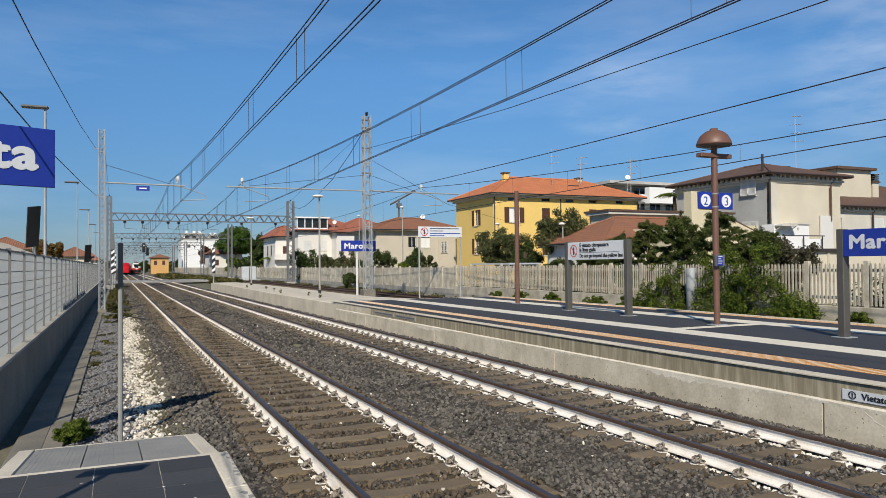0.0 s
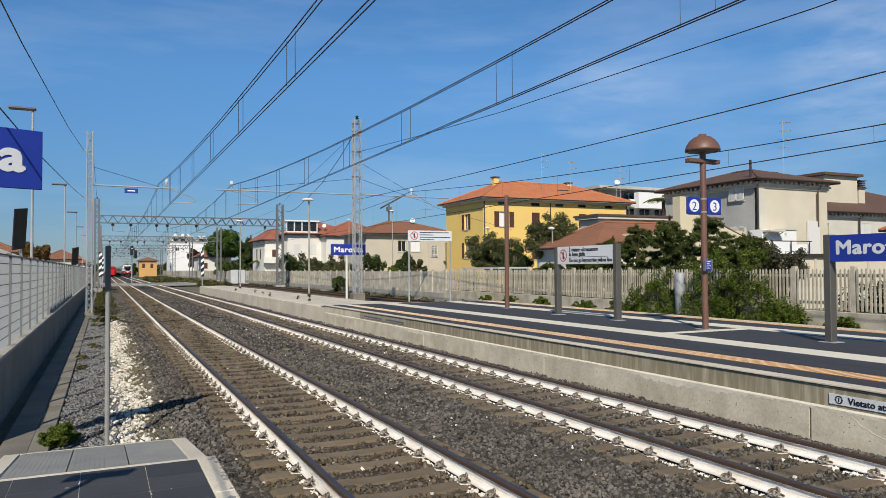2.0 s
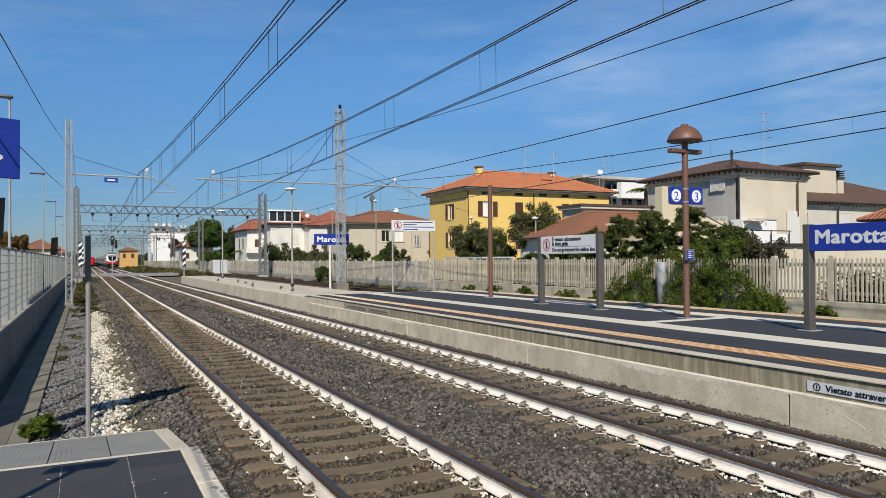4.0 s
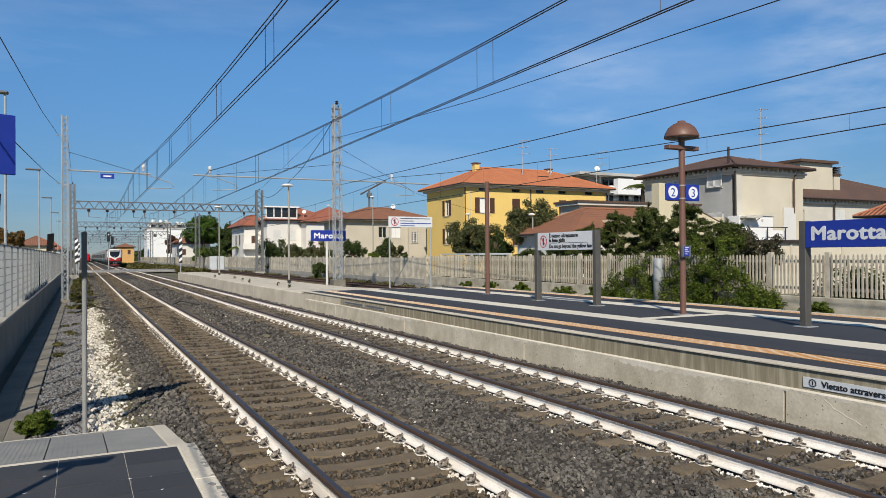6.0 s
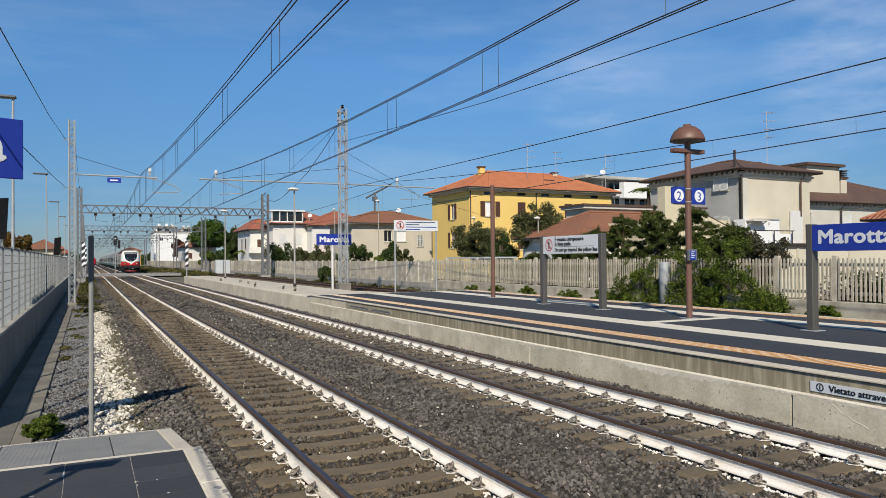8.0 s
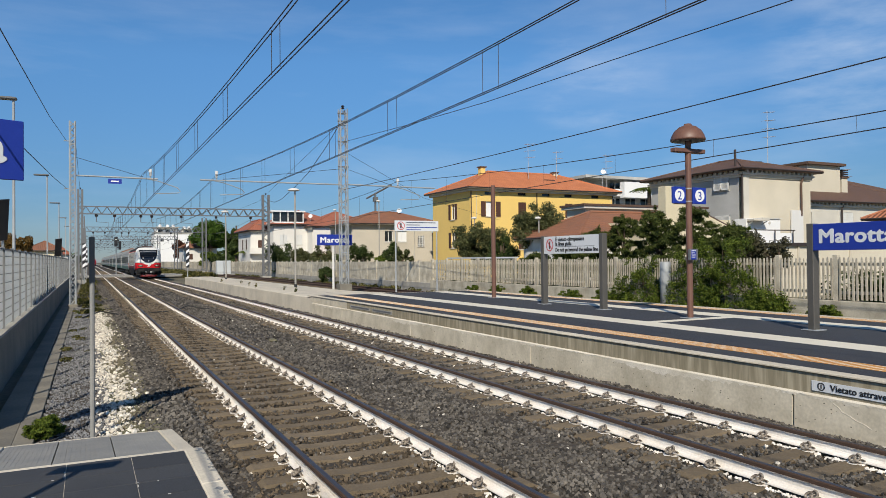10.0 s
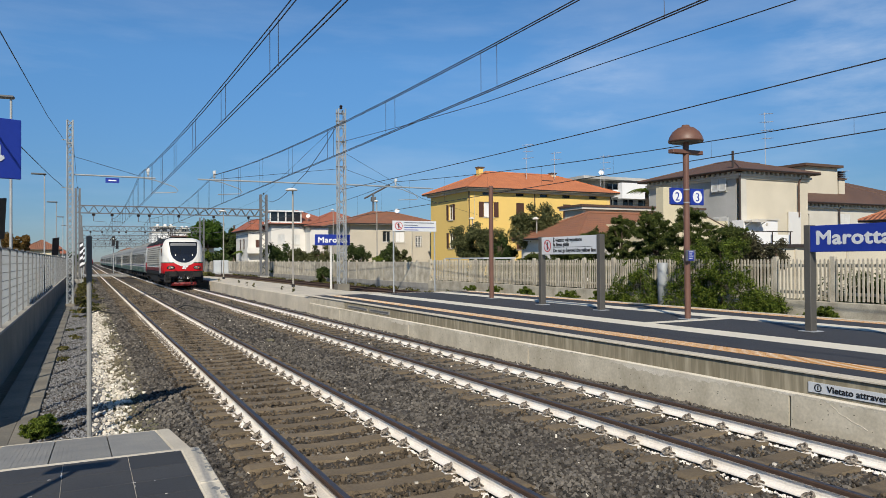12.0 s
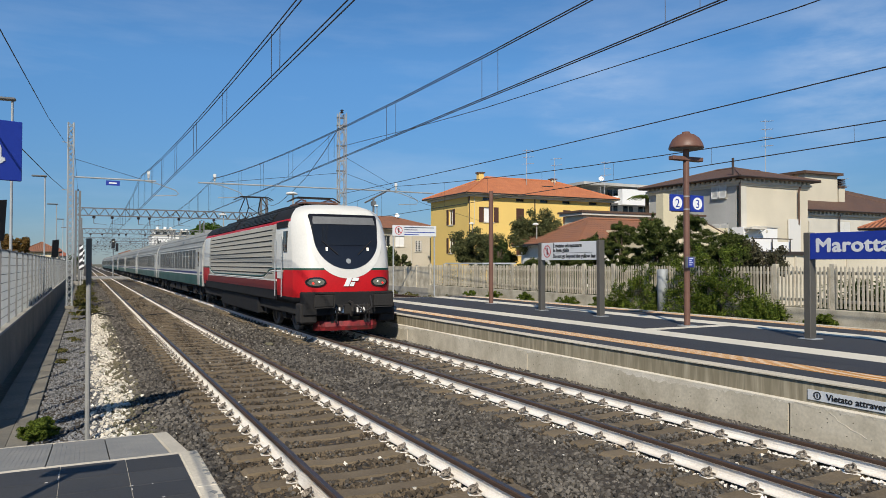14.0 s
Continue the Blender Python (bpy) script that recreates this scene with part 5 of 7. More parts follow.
arm(ml, 0.15, 4.35, 6.84, 3.95, 6.95)
arm(mr, -0.2, -8.75, 6.86, X2 - 14.65, 6.95)
arm(mr, 0.2, 6.5, 6.88, X3 - 14.65, 6.95)
for z in (8.0, 9.6, 10.9, 11.4):
    part("bracket", box(-0.34, 0.34, -0.05, 0.05, z - 0.04, z + 0.04), M["darkgalv"], mr)
part("top_insulator", turned([(0.05, 11.7), (0.12, 11.76), (0.05, 11.82), (0.12, 11.88), (0.05, 11.94)], None, 10, "z", (0, 0, 0)), M["ceramic"], mr)
part("kilometre_plate", box(1.75, 2.45, -0.06, -0.04, 6.45, 6.72), M["blue"], ml, "small blue plate")
part("plate_bar", box(1.9, 2.3, -0.07, -0.062, 6.55, 6.62), M["white"], ml)
for z in (6.1, 8.7):
    part("wire_bracket", tube([(-0.15, 0, z), (-0.42, 0, z + 0.02)], 0.025), M["galv"], ml)


def gantry(y):
    """A portal of two lattice legs and a lattice beam across all tracks."""
    ga = thing("wire_gantry", "grey steel lattice gantry spanning the tracks", "gantry", "wire gantries", at=pose(0, y, 0))
    zl, zh = 7.62, 8.48
    xa, xb = -0.75, 20.3
    for x, hw in ((xa, 0.20), (xb, 0.36)):
        for s in (-0.22, 0.22):
            for d in (-hw, hw):
                part("leg", box(x + d - 0.11, x + d + 0.11, s - 0.05, s + 0.05, -0.4, 10.4), M["darkgalv"], ga)
        tie = mesh_of("leg_tie", tube([(-hw, 0, 0), (hw, 0, 0.6)], 0.03, None, 4), M["darkgalv"])
        for i in range(16):
            for s in (-0.22, 0.22):
                shared("leg_tie", tie, ga, pose(x, s, 0.2 + 0.6 * i) @ (Matrix.Diagonal((-1, 1, 1, 1)) if i % 2 else Matrix.Identity(4)))
        part("footing", box(x - 0.6, x + 0.6, -0.6, 0.6, -0.7, 0.1), M["concrete"], ga)
        part("leg_insulator", turned([(0.05, 10.4), (0.1, 10.45), (0.05, 10.5), (0.1, 10.55), (0.05, 10.6)], None, 8, "z", (x, 0, 0)), M["ceramic"], ga)
    for s in (-0.22, 0.22):
        for z in (zl, zh):
            part("beam_chord", box(xa, xb, s - 0.045, s + 0.045, z - 0.05, z + 0.05), M["darkgalv"], ga)
    n = 38
    st = (xb - xa) / n
    dg = mesh_of("beam_bar", tube([(0, 0, zl), (st, 0, zh)], 0.04, None, 4), M["darkgalv"])
    for i in range(n):
        for s in (-0.22, 0.22):
            m = pose(xa + i * st, s, 0) if i % 2 == 0 else pose(xa + (i + 1) * st, s, 0) @ Matrix.Diagonal((-1, 1, 1, 1))
            shared("beam_bar", dg, ga, m)
    for x in (0.9, X1, X2 - 1.2, X2, X2 + 3.3, 14.2, X3):
        part("hanger", tube([(x, 0, zl), (x, 0, zl - 0.9)], 0.05, None, 6), M["darkgalv"], ga)
        part("insulator", turned([(0.05, 0), (0.17, 0.05), (0.17, 0.25), (0.05, 0.35)], None, 10, "z", (x, 0, zl - 0.35)), M["ceramic"], ga)
        part("steady_arm", tube([(x, 0, zl - 0.9), (x + 1.3, 0, zl - 1.0), (x + 1.2, 0, zl - 2.0), (x, 0, zl - 2.15)], 0.025, None, 5), M["darkgalv"], ga)
    return ga


GA = gantry(92.0)
for yy in (146.0, 196.0, 246.0, 300.0):
    copy_thing(GA, pose(0, yy, 0))

SUP = [-20.0, 44.0, 92.0, 146.0, 196.0, 246.0, 300.0]


def hang(y, low, curve, at):
    """Height of the messenger wire: a long sag over the platforms, then even spans."""
    if y <= 44:
        return low + curve * (y - at) ** 2
    top = low + curve * (44 - at) ** 2
    a = next(k for k in range(1, 6) if SUP[k] <= y <= SUP[k + 1])
    u = (y - SUP[a]) / (SUP[a + 1] - SUP[a])
    return top - 2.8 * u * (1 - u)


for cx, low, curve, at, cz in ((X1, 6.00, 0.0009, 10.0, 5.23), (X2, 6.065, 0.0011, 13.0, 5.25), (X3, 5.714, 0.000914, 3.64, 5.34)):
    w = thing("catenary_wire", "dark twin catenary wires with contact wires hung below", "wire", "overhead wires")
    ys = [-20 + 4 * i for i in range(16)] + [44 + 6 * i for i in range(43)]
    for off in ((-0.035, 0.035) if cx != X3 else (0.0,)):
        part("conductor", tube([(cx + off, y, hang(y, low, curve, at)) for y in ys], 0.011 if cx != X3 else 0.016, None, 5), M["wire"], w)
        part("contact_wire", tube([(cx + off, y, cz) for y in ys], 0.010 if cx != X3 else 0.016, None, 5), M["wire"], w)
    for i in range(30):
        y = -7.3 + 4.9 * i + (4.35 if cx == X2 else 4.53 if cx == X1 else 0)
        for d in ((-0.3, 0.3) if cx != X3 else (0.0,)):
            part("dropper", tube([(cx, y + d, hang(y + d, low, curve, at)), (cx, y + d, cz)], 0.006, None, 4), M["wire"], w)

fl = thing("feeder_wire", "thin dark feeder wires slung from lattice masts", "wire", "overhead wires")
part("conductor", tube([(-1.03, 44.2, 8.72), (-1.19, 29, 7.25), (-1.35, 14.8, 6.17), (-1.50, 0, 5.3), (-1.55, -8, 5.0)], 0.011, None, 5), M["wire"], fl)
part("conductor", tube([(-1.03, 44.2, 6.12), (-1.14, 31, 5.3), (-1.26, 18.4, 4.62), (-1.42, 0, 3.9)], 0.011, None, 5), M["wire"], fl)
part("conductor", tube([(14.7, 44, 9.6), (14.7, 34, 8.95), (14.7, 25.6, 8.49), (14.7, 11.2, 8.0), (14.7, -6, 7.9)], 0.015, None, 5), M["wire"], fl)
part("conductor", tube([(14.7, y, 6.12 + 0.00027 * (y - 4.0) ** 2) for y in range(-8, 45, 4)], 0.016, None, 5), M["wire"], fl)
part("stay", tube([(14.65, 44.2, 11.0), (15.35, 50.1, 10.1), (16.2, 57.6, 9.2), (17.1, 65.6, 8.75), (18.2, 75.1, 8.45), (19.0, 81.5, 8.65), (19.6, 87.4, 9.3), (20.1, 91.9, 10.35)], 0.024, None, 5), M["wire"], fl)
part("conductor", tube([(-0.6, 44.2, 8.9), (-0.7, 92, 9.4), (-0.7, 146, 9.2)], 0.012, None, 5), M["wire"], fl)
part("conductor", tube([(14.7, 44, 11.0), (19.5, 92, 9.6), (20, 146, 9.2)], 0.012, None, 5), M["wire"], fl)
part("conductor", tube([(14.9, 44, 8.9), (24, 52, 6.9), (38, 64, 6.0)], 0.012, None, 5), M["wire"], fl)


# ------------------------------------------------------------------ signs and lamps on the island platform
def plate(x, y, z, parent):
    part("base_plate", box(x - 0.17, x + 0.17, y - 0.17, y + 0.17, z, z + 0.02, None, 0.005), M["galv"], parent)


FACE = lambda x, y, z, k=1.0: Matrix.Translation((x, y, z)) @ Euler((radians(90), 0, radians(-90))).to_matrix().to_4x4() @ Matrix.Diagonal((k, 1, 1, 1))


def prohibition(parent, x, y, z, r):
    """Red ring with a bar over a plain dark upright."""
    def turn(b):
        bmesh.ops.rotate(b, verts=b.verts, matrix=Matrix.Rotation(radians(90), 3, "Y"))
        bmesh.ops.translate(b, verts=b.verts, vec=(x, y, z))
        return b
    b = bmesh.new()
    for i in range(24):
        a, c = 2 * math.pi * i / 24, 2 * math.pi * (i + 1) / 24
        q = [b.verts.new((rr * math.cos(t), rr * math.sin(t), 0)) for rr, t in ((r, a), (r, c), (r * 0.84, c), (r * 0.84, a))]
        b.faces.new(q)
    part("ring", turn(b), M["redsign"], parent)
    b = box(-r * 0.08, r * 0.08, -r * 0.85, r * 0.85, -0.001, 0.0)
    bmesh.ops.rotate(b, verts=b.verts, matrix=Matrix.Rotation(radians(45), 3, "Z"))
    part("ring_bar", turn(b), M["redsign"], parent)
    part("symbol", box(x - 0.0005, x + 0.002, y - r * 0.17, y + r * 0.17, z - r * 0.6, z + r * 0.6), M["black"], parent)


def station_sign(x, y0, y1, z0, z1, zg, cap, words, label):
    s = thing("station_sign", label, "station sign", "station name signs")
    for y in (y0 + 0.0, y1):
        part("post", box(x - 0.04, x + 0.14, y - 0.075, y + 0.075, zg, z1 + 0.02, None, 0.01), M["postgrey"], s)
        plate(x + 0.05, y, zg, s)
    part("panel", box(x - 0.045, x - 0.0, y0 + 0.08, y1 - 0.08, z0, z1, None, 0.006), M["blue"], s, "deep blue enamel panel")
    lettering(words, cap * 1.40, M["signgrey"], s, FACE(x - 0.047, y1 - 0.20, (z0 + z1) / 2 - cap * 0.40, 1.19), 0.0135)
    return s


station_sign(13.2, 7.3, 9.84, 2.17, 2.70, 0.55, 0.27, "Marotta", "blue station sign lettered in white between two dark posts")

s = thing("warning_sign", "pale bilingual warning board between two dark posts", "sign")
for y in (16.80, 19.82):
    part("post", box(13.40, 13.58, y - 0.08, y + 0.08, 0.55, 2.78, None, 0.01), M["postgrey"], s)
    plate(13.49, y, 0.55, s)
part("panel", box(13.42, 13.46, 16.89, 19.73, 2.20, 2.76, None, 0.004), M["signgrey"], s)
prohibition(s, 13.415, 19.40, 2.48, 0.20)
for i, txt in enumerate(("\u00c8 vietato oltrepassare", "la linea gialla")):
    lettering(txt, 0.165, M["black"], s, FACE(13.417, 19.08, 2.60 - 0.14 * i, 1.0), 0.005)
lettering("Do not go beyond the yellow line", 0.165, M["black"], s, FACE(13.417, 19.08, 2.27, 0.93), 0.005)
part("rule", box(13.414, 13.418, 17.1, 19.08, 2.42, 2.428), M["black"], s)

s = thing("warning_sign", "pale warning board high on two thin white posts", "sign", at=pose(14.32, 31.9, 0, 0, 0, 90))
for y in (-1.09, 1.09):
    part("post", tube([(0.05, y, 0.5), (0.05, y, 3.9)], 0.04, None, 8), M["galv"], s)
part("panel", box(-0.015, 0.015, -1.16, 1.16, 3.42, 3.93, None, 0.004), M["signgrey"], s)
prohibition(s, -0.02, 0.84, 3.68, 0.20)
for i in range(4):
    part("text_bar", box(-0.022, -0.016, (-1.02, -0.15, -1.08, -0.2)[i], 0.55, 3.82 - 0.115 * i, 3.855 - 0.115 * i), M["sign_ink" if i < 2 else "blue"], s)

s = thing("station_sign", "blue station sign on a single white post", "station sign", "station name signs")
part("post", tube([(14.45, 45.6, 0.1), (14.45, 45.6, 3.7)], 0.08, None, 10), M["cap"], s)
part("panel", box(13.34, 15.72, 45.48, 45.52, 3.02, 3.73, None, 0.006), M["blue"], s, "deep blue enamel panel")
lettering("Marotta", 0.50, M["white"], s, Matrix.Translation((13.52, 45.475, 3.21)) @ Euler((radians(90), 0, 0)).to_matrix().to_4x4() @ Matrix.Diagonal((1.16, 1, 1, 1)), 0.018)

# lamp with a domed hood and the two track numbers
s = thing("platform_lamp", "brown platform lamp with domed hood and blue track numbers", "platform lamp")
LX, LY = 13.36, 13.3
part("pole", tube([(LX, LY, 0.55), (LX, LY, 2.2), (LX, LY, 5.0)], 0.075, None, 14), M["brown"], s, smooth=False)
part("hood", turned([(0.42, 4.94), (0.42, 4.98), (0.39, 5.07), (0.32, 5.19), (0.21, 5.28), (0.10, 5.32), (0.09, 5.36), (0.02, 5.37)], None, 28, "z", (LX, LY, 0)), M["brown"], s, "", True)
part("diffuser", turned([(0.37, 4.925), (0.37, 4.94)], None, 24, "z", (LX, LY, 0)), M["darkgalv"], s)
part("crossbar", box(LX - 0.50, LX + 0.50, LY - 0.09, LY + 0.09, 4.64, 4.74, None, 0.012), M["brown"], s)
part("box", box(LX - 0.13, LX + 0.13, LY - 0.16, LY - 0.07, 1.98, 2.26, None, 0.01), M["darkgalv"], s)
part("label_plate", box(LX - 0.12, LX + 0.05, LY - 0.175, LY - 0.163, 2.0, 2.24), M["blue"], s)
for i in range(4):
    part("label_bar", box(LX - 0.105, LX + (0.03, -0.01, 0.03, 0.0)[i], LY - 0.18, LY - 0.176, 2.205 - 0.052 * i, 2.222 - 0.052 * i), M["white"], s)
for digit, xa, xb in (("2", 12.82, 13.24), ("3", 13.48, 13.92)):
    p = part("number_panel", box(xa, xb, LY - 0.03, LY + 0.03, 3.38, 3.79, None, 0.008), M["blue"], s, "blue panel with a white disc and number")
    xc = (xa + xb) / 2
    part("disc", turned([(0.155, LY - 0.036), (0.155, LY - 0.031)], None, 28, "y", (xc, 0, 3.585)), M["white"], p)
    lettering(digit, 0.30, M["blue"], p, Matrix.Translation((xc, LY - 0.038, 3.475)) @ Euler((radians(90), 0, 0)).to_matrix().to_4x4(), 0.0, "digit", "CENTER")
for z in (3.42, 3.74):
    part("clamp", turned([(0.085, z), (0.085, z + 0.03)], None, 14, "z", (LX, LY, 0)), M["galv"], s)
plate(LX, LY, 0.55, s)

s = thing("post", "plain slender brown post on the platform", "post")
part("shaft", tube([(14.0, 24.0, 0.55), (14.0, 24.0, 4.88)], 0.085, None, 12), M["brown"], s)
plate(14.0, 24.0, 0.55, s)


def flat_lamp(x, y, z0, z1, label, name="platform_lamp", mi="cap", hx=-0.55):
    s = thing(name, label, "lamp", "lamps on white poles" if mi == "cap" else "street lamps")
    part("pole", tube([(x, y, z0), (x, y, z1 - 0.1)], 0.062, None, 10, 0.045), M["concrete" if mi == "cap" else mi], s)
    part("collar", turned([(0.10, z0), (0.10, z0 + 0.25)], None, 10, "z", (x, y, 0)), M["black" if mi == "cap" else mi], s)
    if mi == "cap":
        k = 0.36 if name == "platform_lamp" else 0.22
        b = turned([(0.06, z1 - 0.16), (k * 0.9, z1 - 0.13), (k, z1 - 0.10), (k * 0.85, z1 - 0.03), (k * 0.4, z1 + 0.02), (0.02, z1 + 0.03)], None, 18, "z", (x - 0.08, y, 0))
    else:
        b = box(min(x + hx, x + 0.12), max(x + hx, x + 0.12), y - 0.17, y + 0.17, z1 - 0.11, z1, None, 0.04)
    part("lamp_head", b, M["cap" if mi == "cap" else "darkgalv"], s)
    return s


flat_lamp(11.12, 42.5, 0.4, 6.35, "pale lamp on a slender white pole on the old platform")
flat_lamp(10.96, 65.65, 0.35, 6.50, "pale lamp on a slender white pole on the old platform")
for x, y, z in ((26.5, 82.7, 8.1), (25.4, 65.5, 7.8), (28.1, 41.9, 4.9), (28.9, 52.6, 5.5)):
    flat_lamp(x, y, 0, z, "pale street lamp on a thin pole behind the fence", "street_lamp", "cap", -0.3)
for y, z in ((32.8, 8.6), (58.9, 8.42), (82.5, 8.15), (107.0, 8.0), (132.0, 8.0)):
    flat_lamp(-2.6, y, -0.5, z, "grey street lamp with a short arm behind the wall", "street_lamp", "galv", -0.85)

# striped boards
for x, y in ((9.52, 80.8), (-0.35, 86.0), (-0.2, 110.0)):
    s = thing("marker_board", "black and white striped board on a post", "marker board", "striped boards")
    part("post", tube([(x, y, -0.3 if x < 5 else 0.4), (x, y, 2.4)], 0.06, None, 8), M["galv"], s)
    part("board", box(x - 0.17, x + 0.17, y - 0.09, y - 0.06, 1.4, 4.1), M["black"], s)
    for i in range(4):
        b = bmesh.new()
        z = 1.5 + 0.68 * i
        b.faces.new([b.verts.new((x + u, y - 0.095, z + v)) for u, v in ((-0.16, 0), (0.16, 0.25), (0.16, 0.55), (-0.16, 0.30))])
        part("stripe", b, M["white"], s)

# signs on the platform wall
s = thing("wall_sign", "long pale sign with black lettering on the platform wall", "sign", "platform wall signs")
part("plate", box(EDGE - 0.014, EDGE - 0.002, 3.6, 6.44, 0.292, 0.425), M["signgrey"], s)
lettering("Vietato attraversare", 0.115, M["black"], s, FACE(EDGE - 0.016, 6.17, 0.322, 1.05), 0.0025)
for i in range(16):
    a = 2 * math.pi * i / 16
    part("ring_piece", box(EDGE - 0.018, EDGE - 0.015, 6.30 + 0.046 * math.cos(a) - 0.010, 6.30 + 0.046 * math.cos(a) + 0.010, 0.358 + 0.046 * math.sin(a) - 0.006, 0.358 + 0.046 * math.sin(a) + 0.006), M["black"], s)
part("symbol", box(EDGE - 0.018, EDGE - 0.015, 6.292, 6.308, 0.33, 0.387), M["black"], s)
for ya, yb in ((23.15, 25.2), (21.15, 22.95)):
    s = thing("wall_sign", "small pale sign on the platform wall", "sign", "platform wall signs")
    part("plate", box(EDGE - 0.014, EDGE - 0.002, ya, yb, 0.32, 0.42), M["concrete"], s)
    part("text_bar", box(EDGE - 0.018, EDGE - 0.0145, ya + 0.1, yb - 0.1, 0.35, 0.40), M["darkgalv"], s)

# sign over the near platform end
s = thing("station_sign", "blue station sign lettered in white on one grey post", "station sign", "station name signs")
part("post", tube([(-1.62, 9.26, -0.5), (-1.62, 9.26, 3.7)], 0.05, None, 10), M["galv"], s)
dirn = Vector((1.94, 0.75, 0)).normalized()
rz = math.degrees(math.atan2(dirn.y, dirn.x))
base = Matrix.Translation((-0.66, 9.55, 0)) @ Euler((0, 0, radians(rz))).to_matrix().to_4x4()
part("panel", box(-2.15, 0, -0.02, 0.02, 3.03, 3.71, None, 0.006), M["blue"], s, "deep blue enamel panel", False, base)
lettering("Marotta", 0.50, M["signgrey"], s, base @ Matrix.Translation((-0.19, -0.024, 3.235)) @ Euler((radians(90), 0, 0)).to_matrix().to_4x4() @ Matrix.Diagonal((1.22, 1, 1, 1)), 0.02, "lettering", "RIGHT")

# short post with a small plate at the back of the near platform
s = thing("post", "slender grey post with a small flat plate on the platform", "post")
part("shaft", tube([(-1.42, 3.62, 0.55), (-1.42, 3.62, 2.75)], 0.03, None, 10), M["galv"], s)
part("plate", box(-1.64, -1.20, 3.59, 3.65, 2.68, 2.80, None, 0.006), M["postgrey"], s)

# bare post beside the gravel
s = thing("post", "slender grey steel post with a dark upper half", "post")
part("lower_shaft", tube([(0.05, 10.9, -0.3), (0.05, 10.9, 1.82)], 0.032, None, 10), M["ramp_tile"], s)
part("upper_shaft", box(0.05 - 0.035, 0.05 + 0.035, 10.9 - 0.03, 10.9 + 0.03, 1.80, 2.43), M["postgrey"], s)

# cable looped over the tracks
s = thing("track_cable", "black cable lying across the tracks", "cable", "track cables")
part("cable", tube([(-0.2, 33.5, -0.22), (0.5, 35.5, -0.10), (1.2, 34.2, -0.2), (2.0, 34.0, -0.2), (3.0, 34.8, -0.18), (3.6, 35.2, -0.2), (4.3, 36.5, -0.05), (5.0, 36.0, -0.2), (6.1, 36.5, -0.2)], 0.03, None, 6), M["cable"], s)
s = thing("track_cable", "black cable lying across the tracks", "cable", "track cables")
part("cable", tube([(0.2, 96, -0.2), (2, 97, -0.18), (3.4, 97.5, -0.18), (4.8, 99, 0.0), (6, 98, -0.18)], 0.04, None, 5), M["cable"], s)
s = thing("debris", "dark clod lying on the ballast between the tracks", "debris")
part("clod", box(4.62, 4.82, 20.4, 20.75, -0.24, -0.15, None, 0.04), M["soil"], s)

# concrete pipe post by the fence
s = thing("pipe_post", "grey cement pipe standing at the fence", "post")
part("pipe", turned([(0.22, -0.3), (0.22, 1.80), (0.19, 1.86), (0.15, 1.86)], None, 18, "z", (21.4, 22.65, 0)), M["galv"], s, "", True)

for i, (xa, xb) in enumerate(((18.3, 19.4), (19.5, 20.5))):
    s = thing("line_cabinet", "pale grey trackside equipment cabinet", "cabinet", "trackside cabinets")
    part("body", box(xa, xb, 118.2, 119.2, 0.0, 2.1, None, 0.02), M["panel"], s)
    part("door", box(xa + 0.08, xb - 0.08, 118.16, 118.2, 0.2, 1.95, None, 0.01), M["panel"], s)
    part("plinth", box(xa - 0.1, xb + 0.1, 118.1, 119.3, -0.45, 0.0), M["concrete"], s)


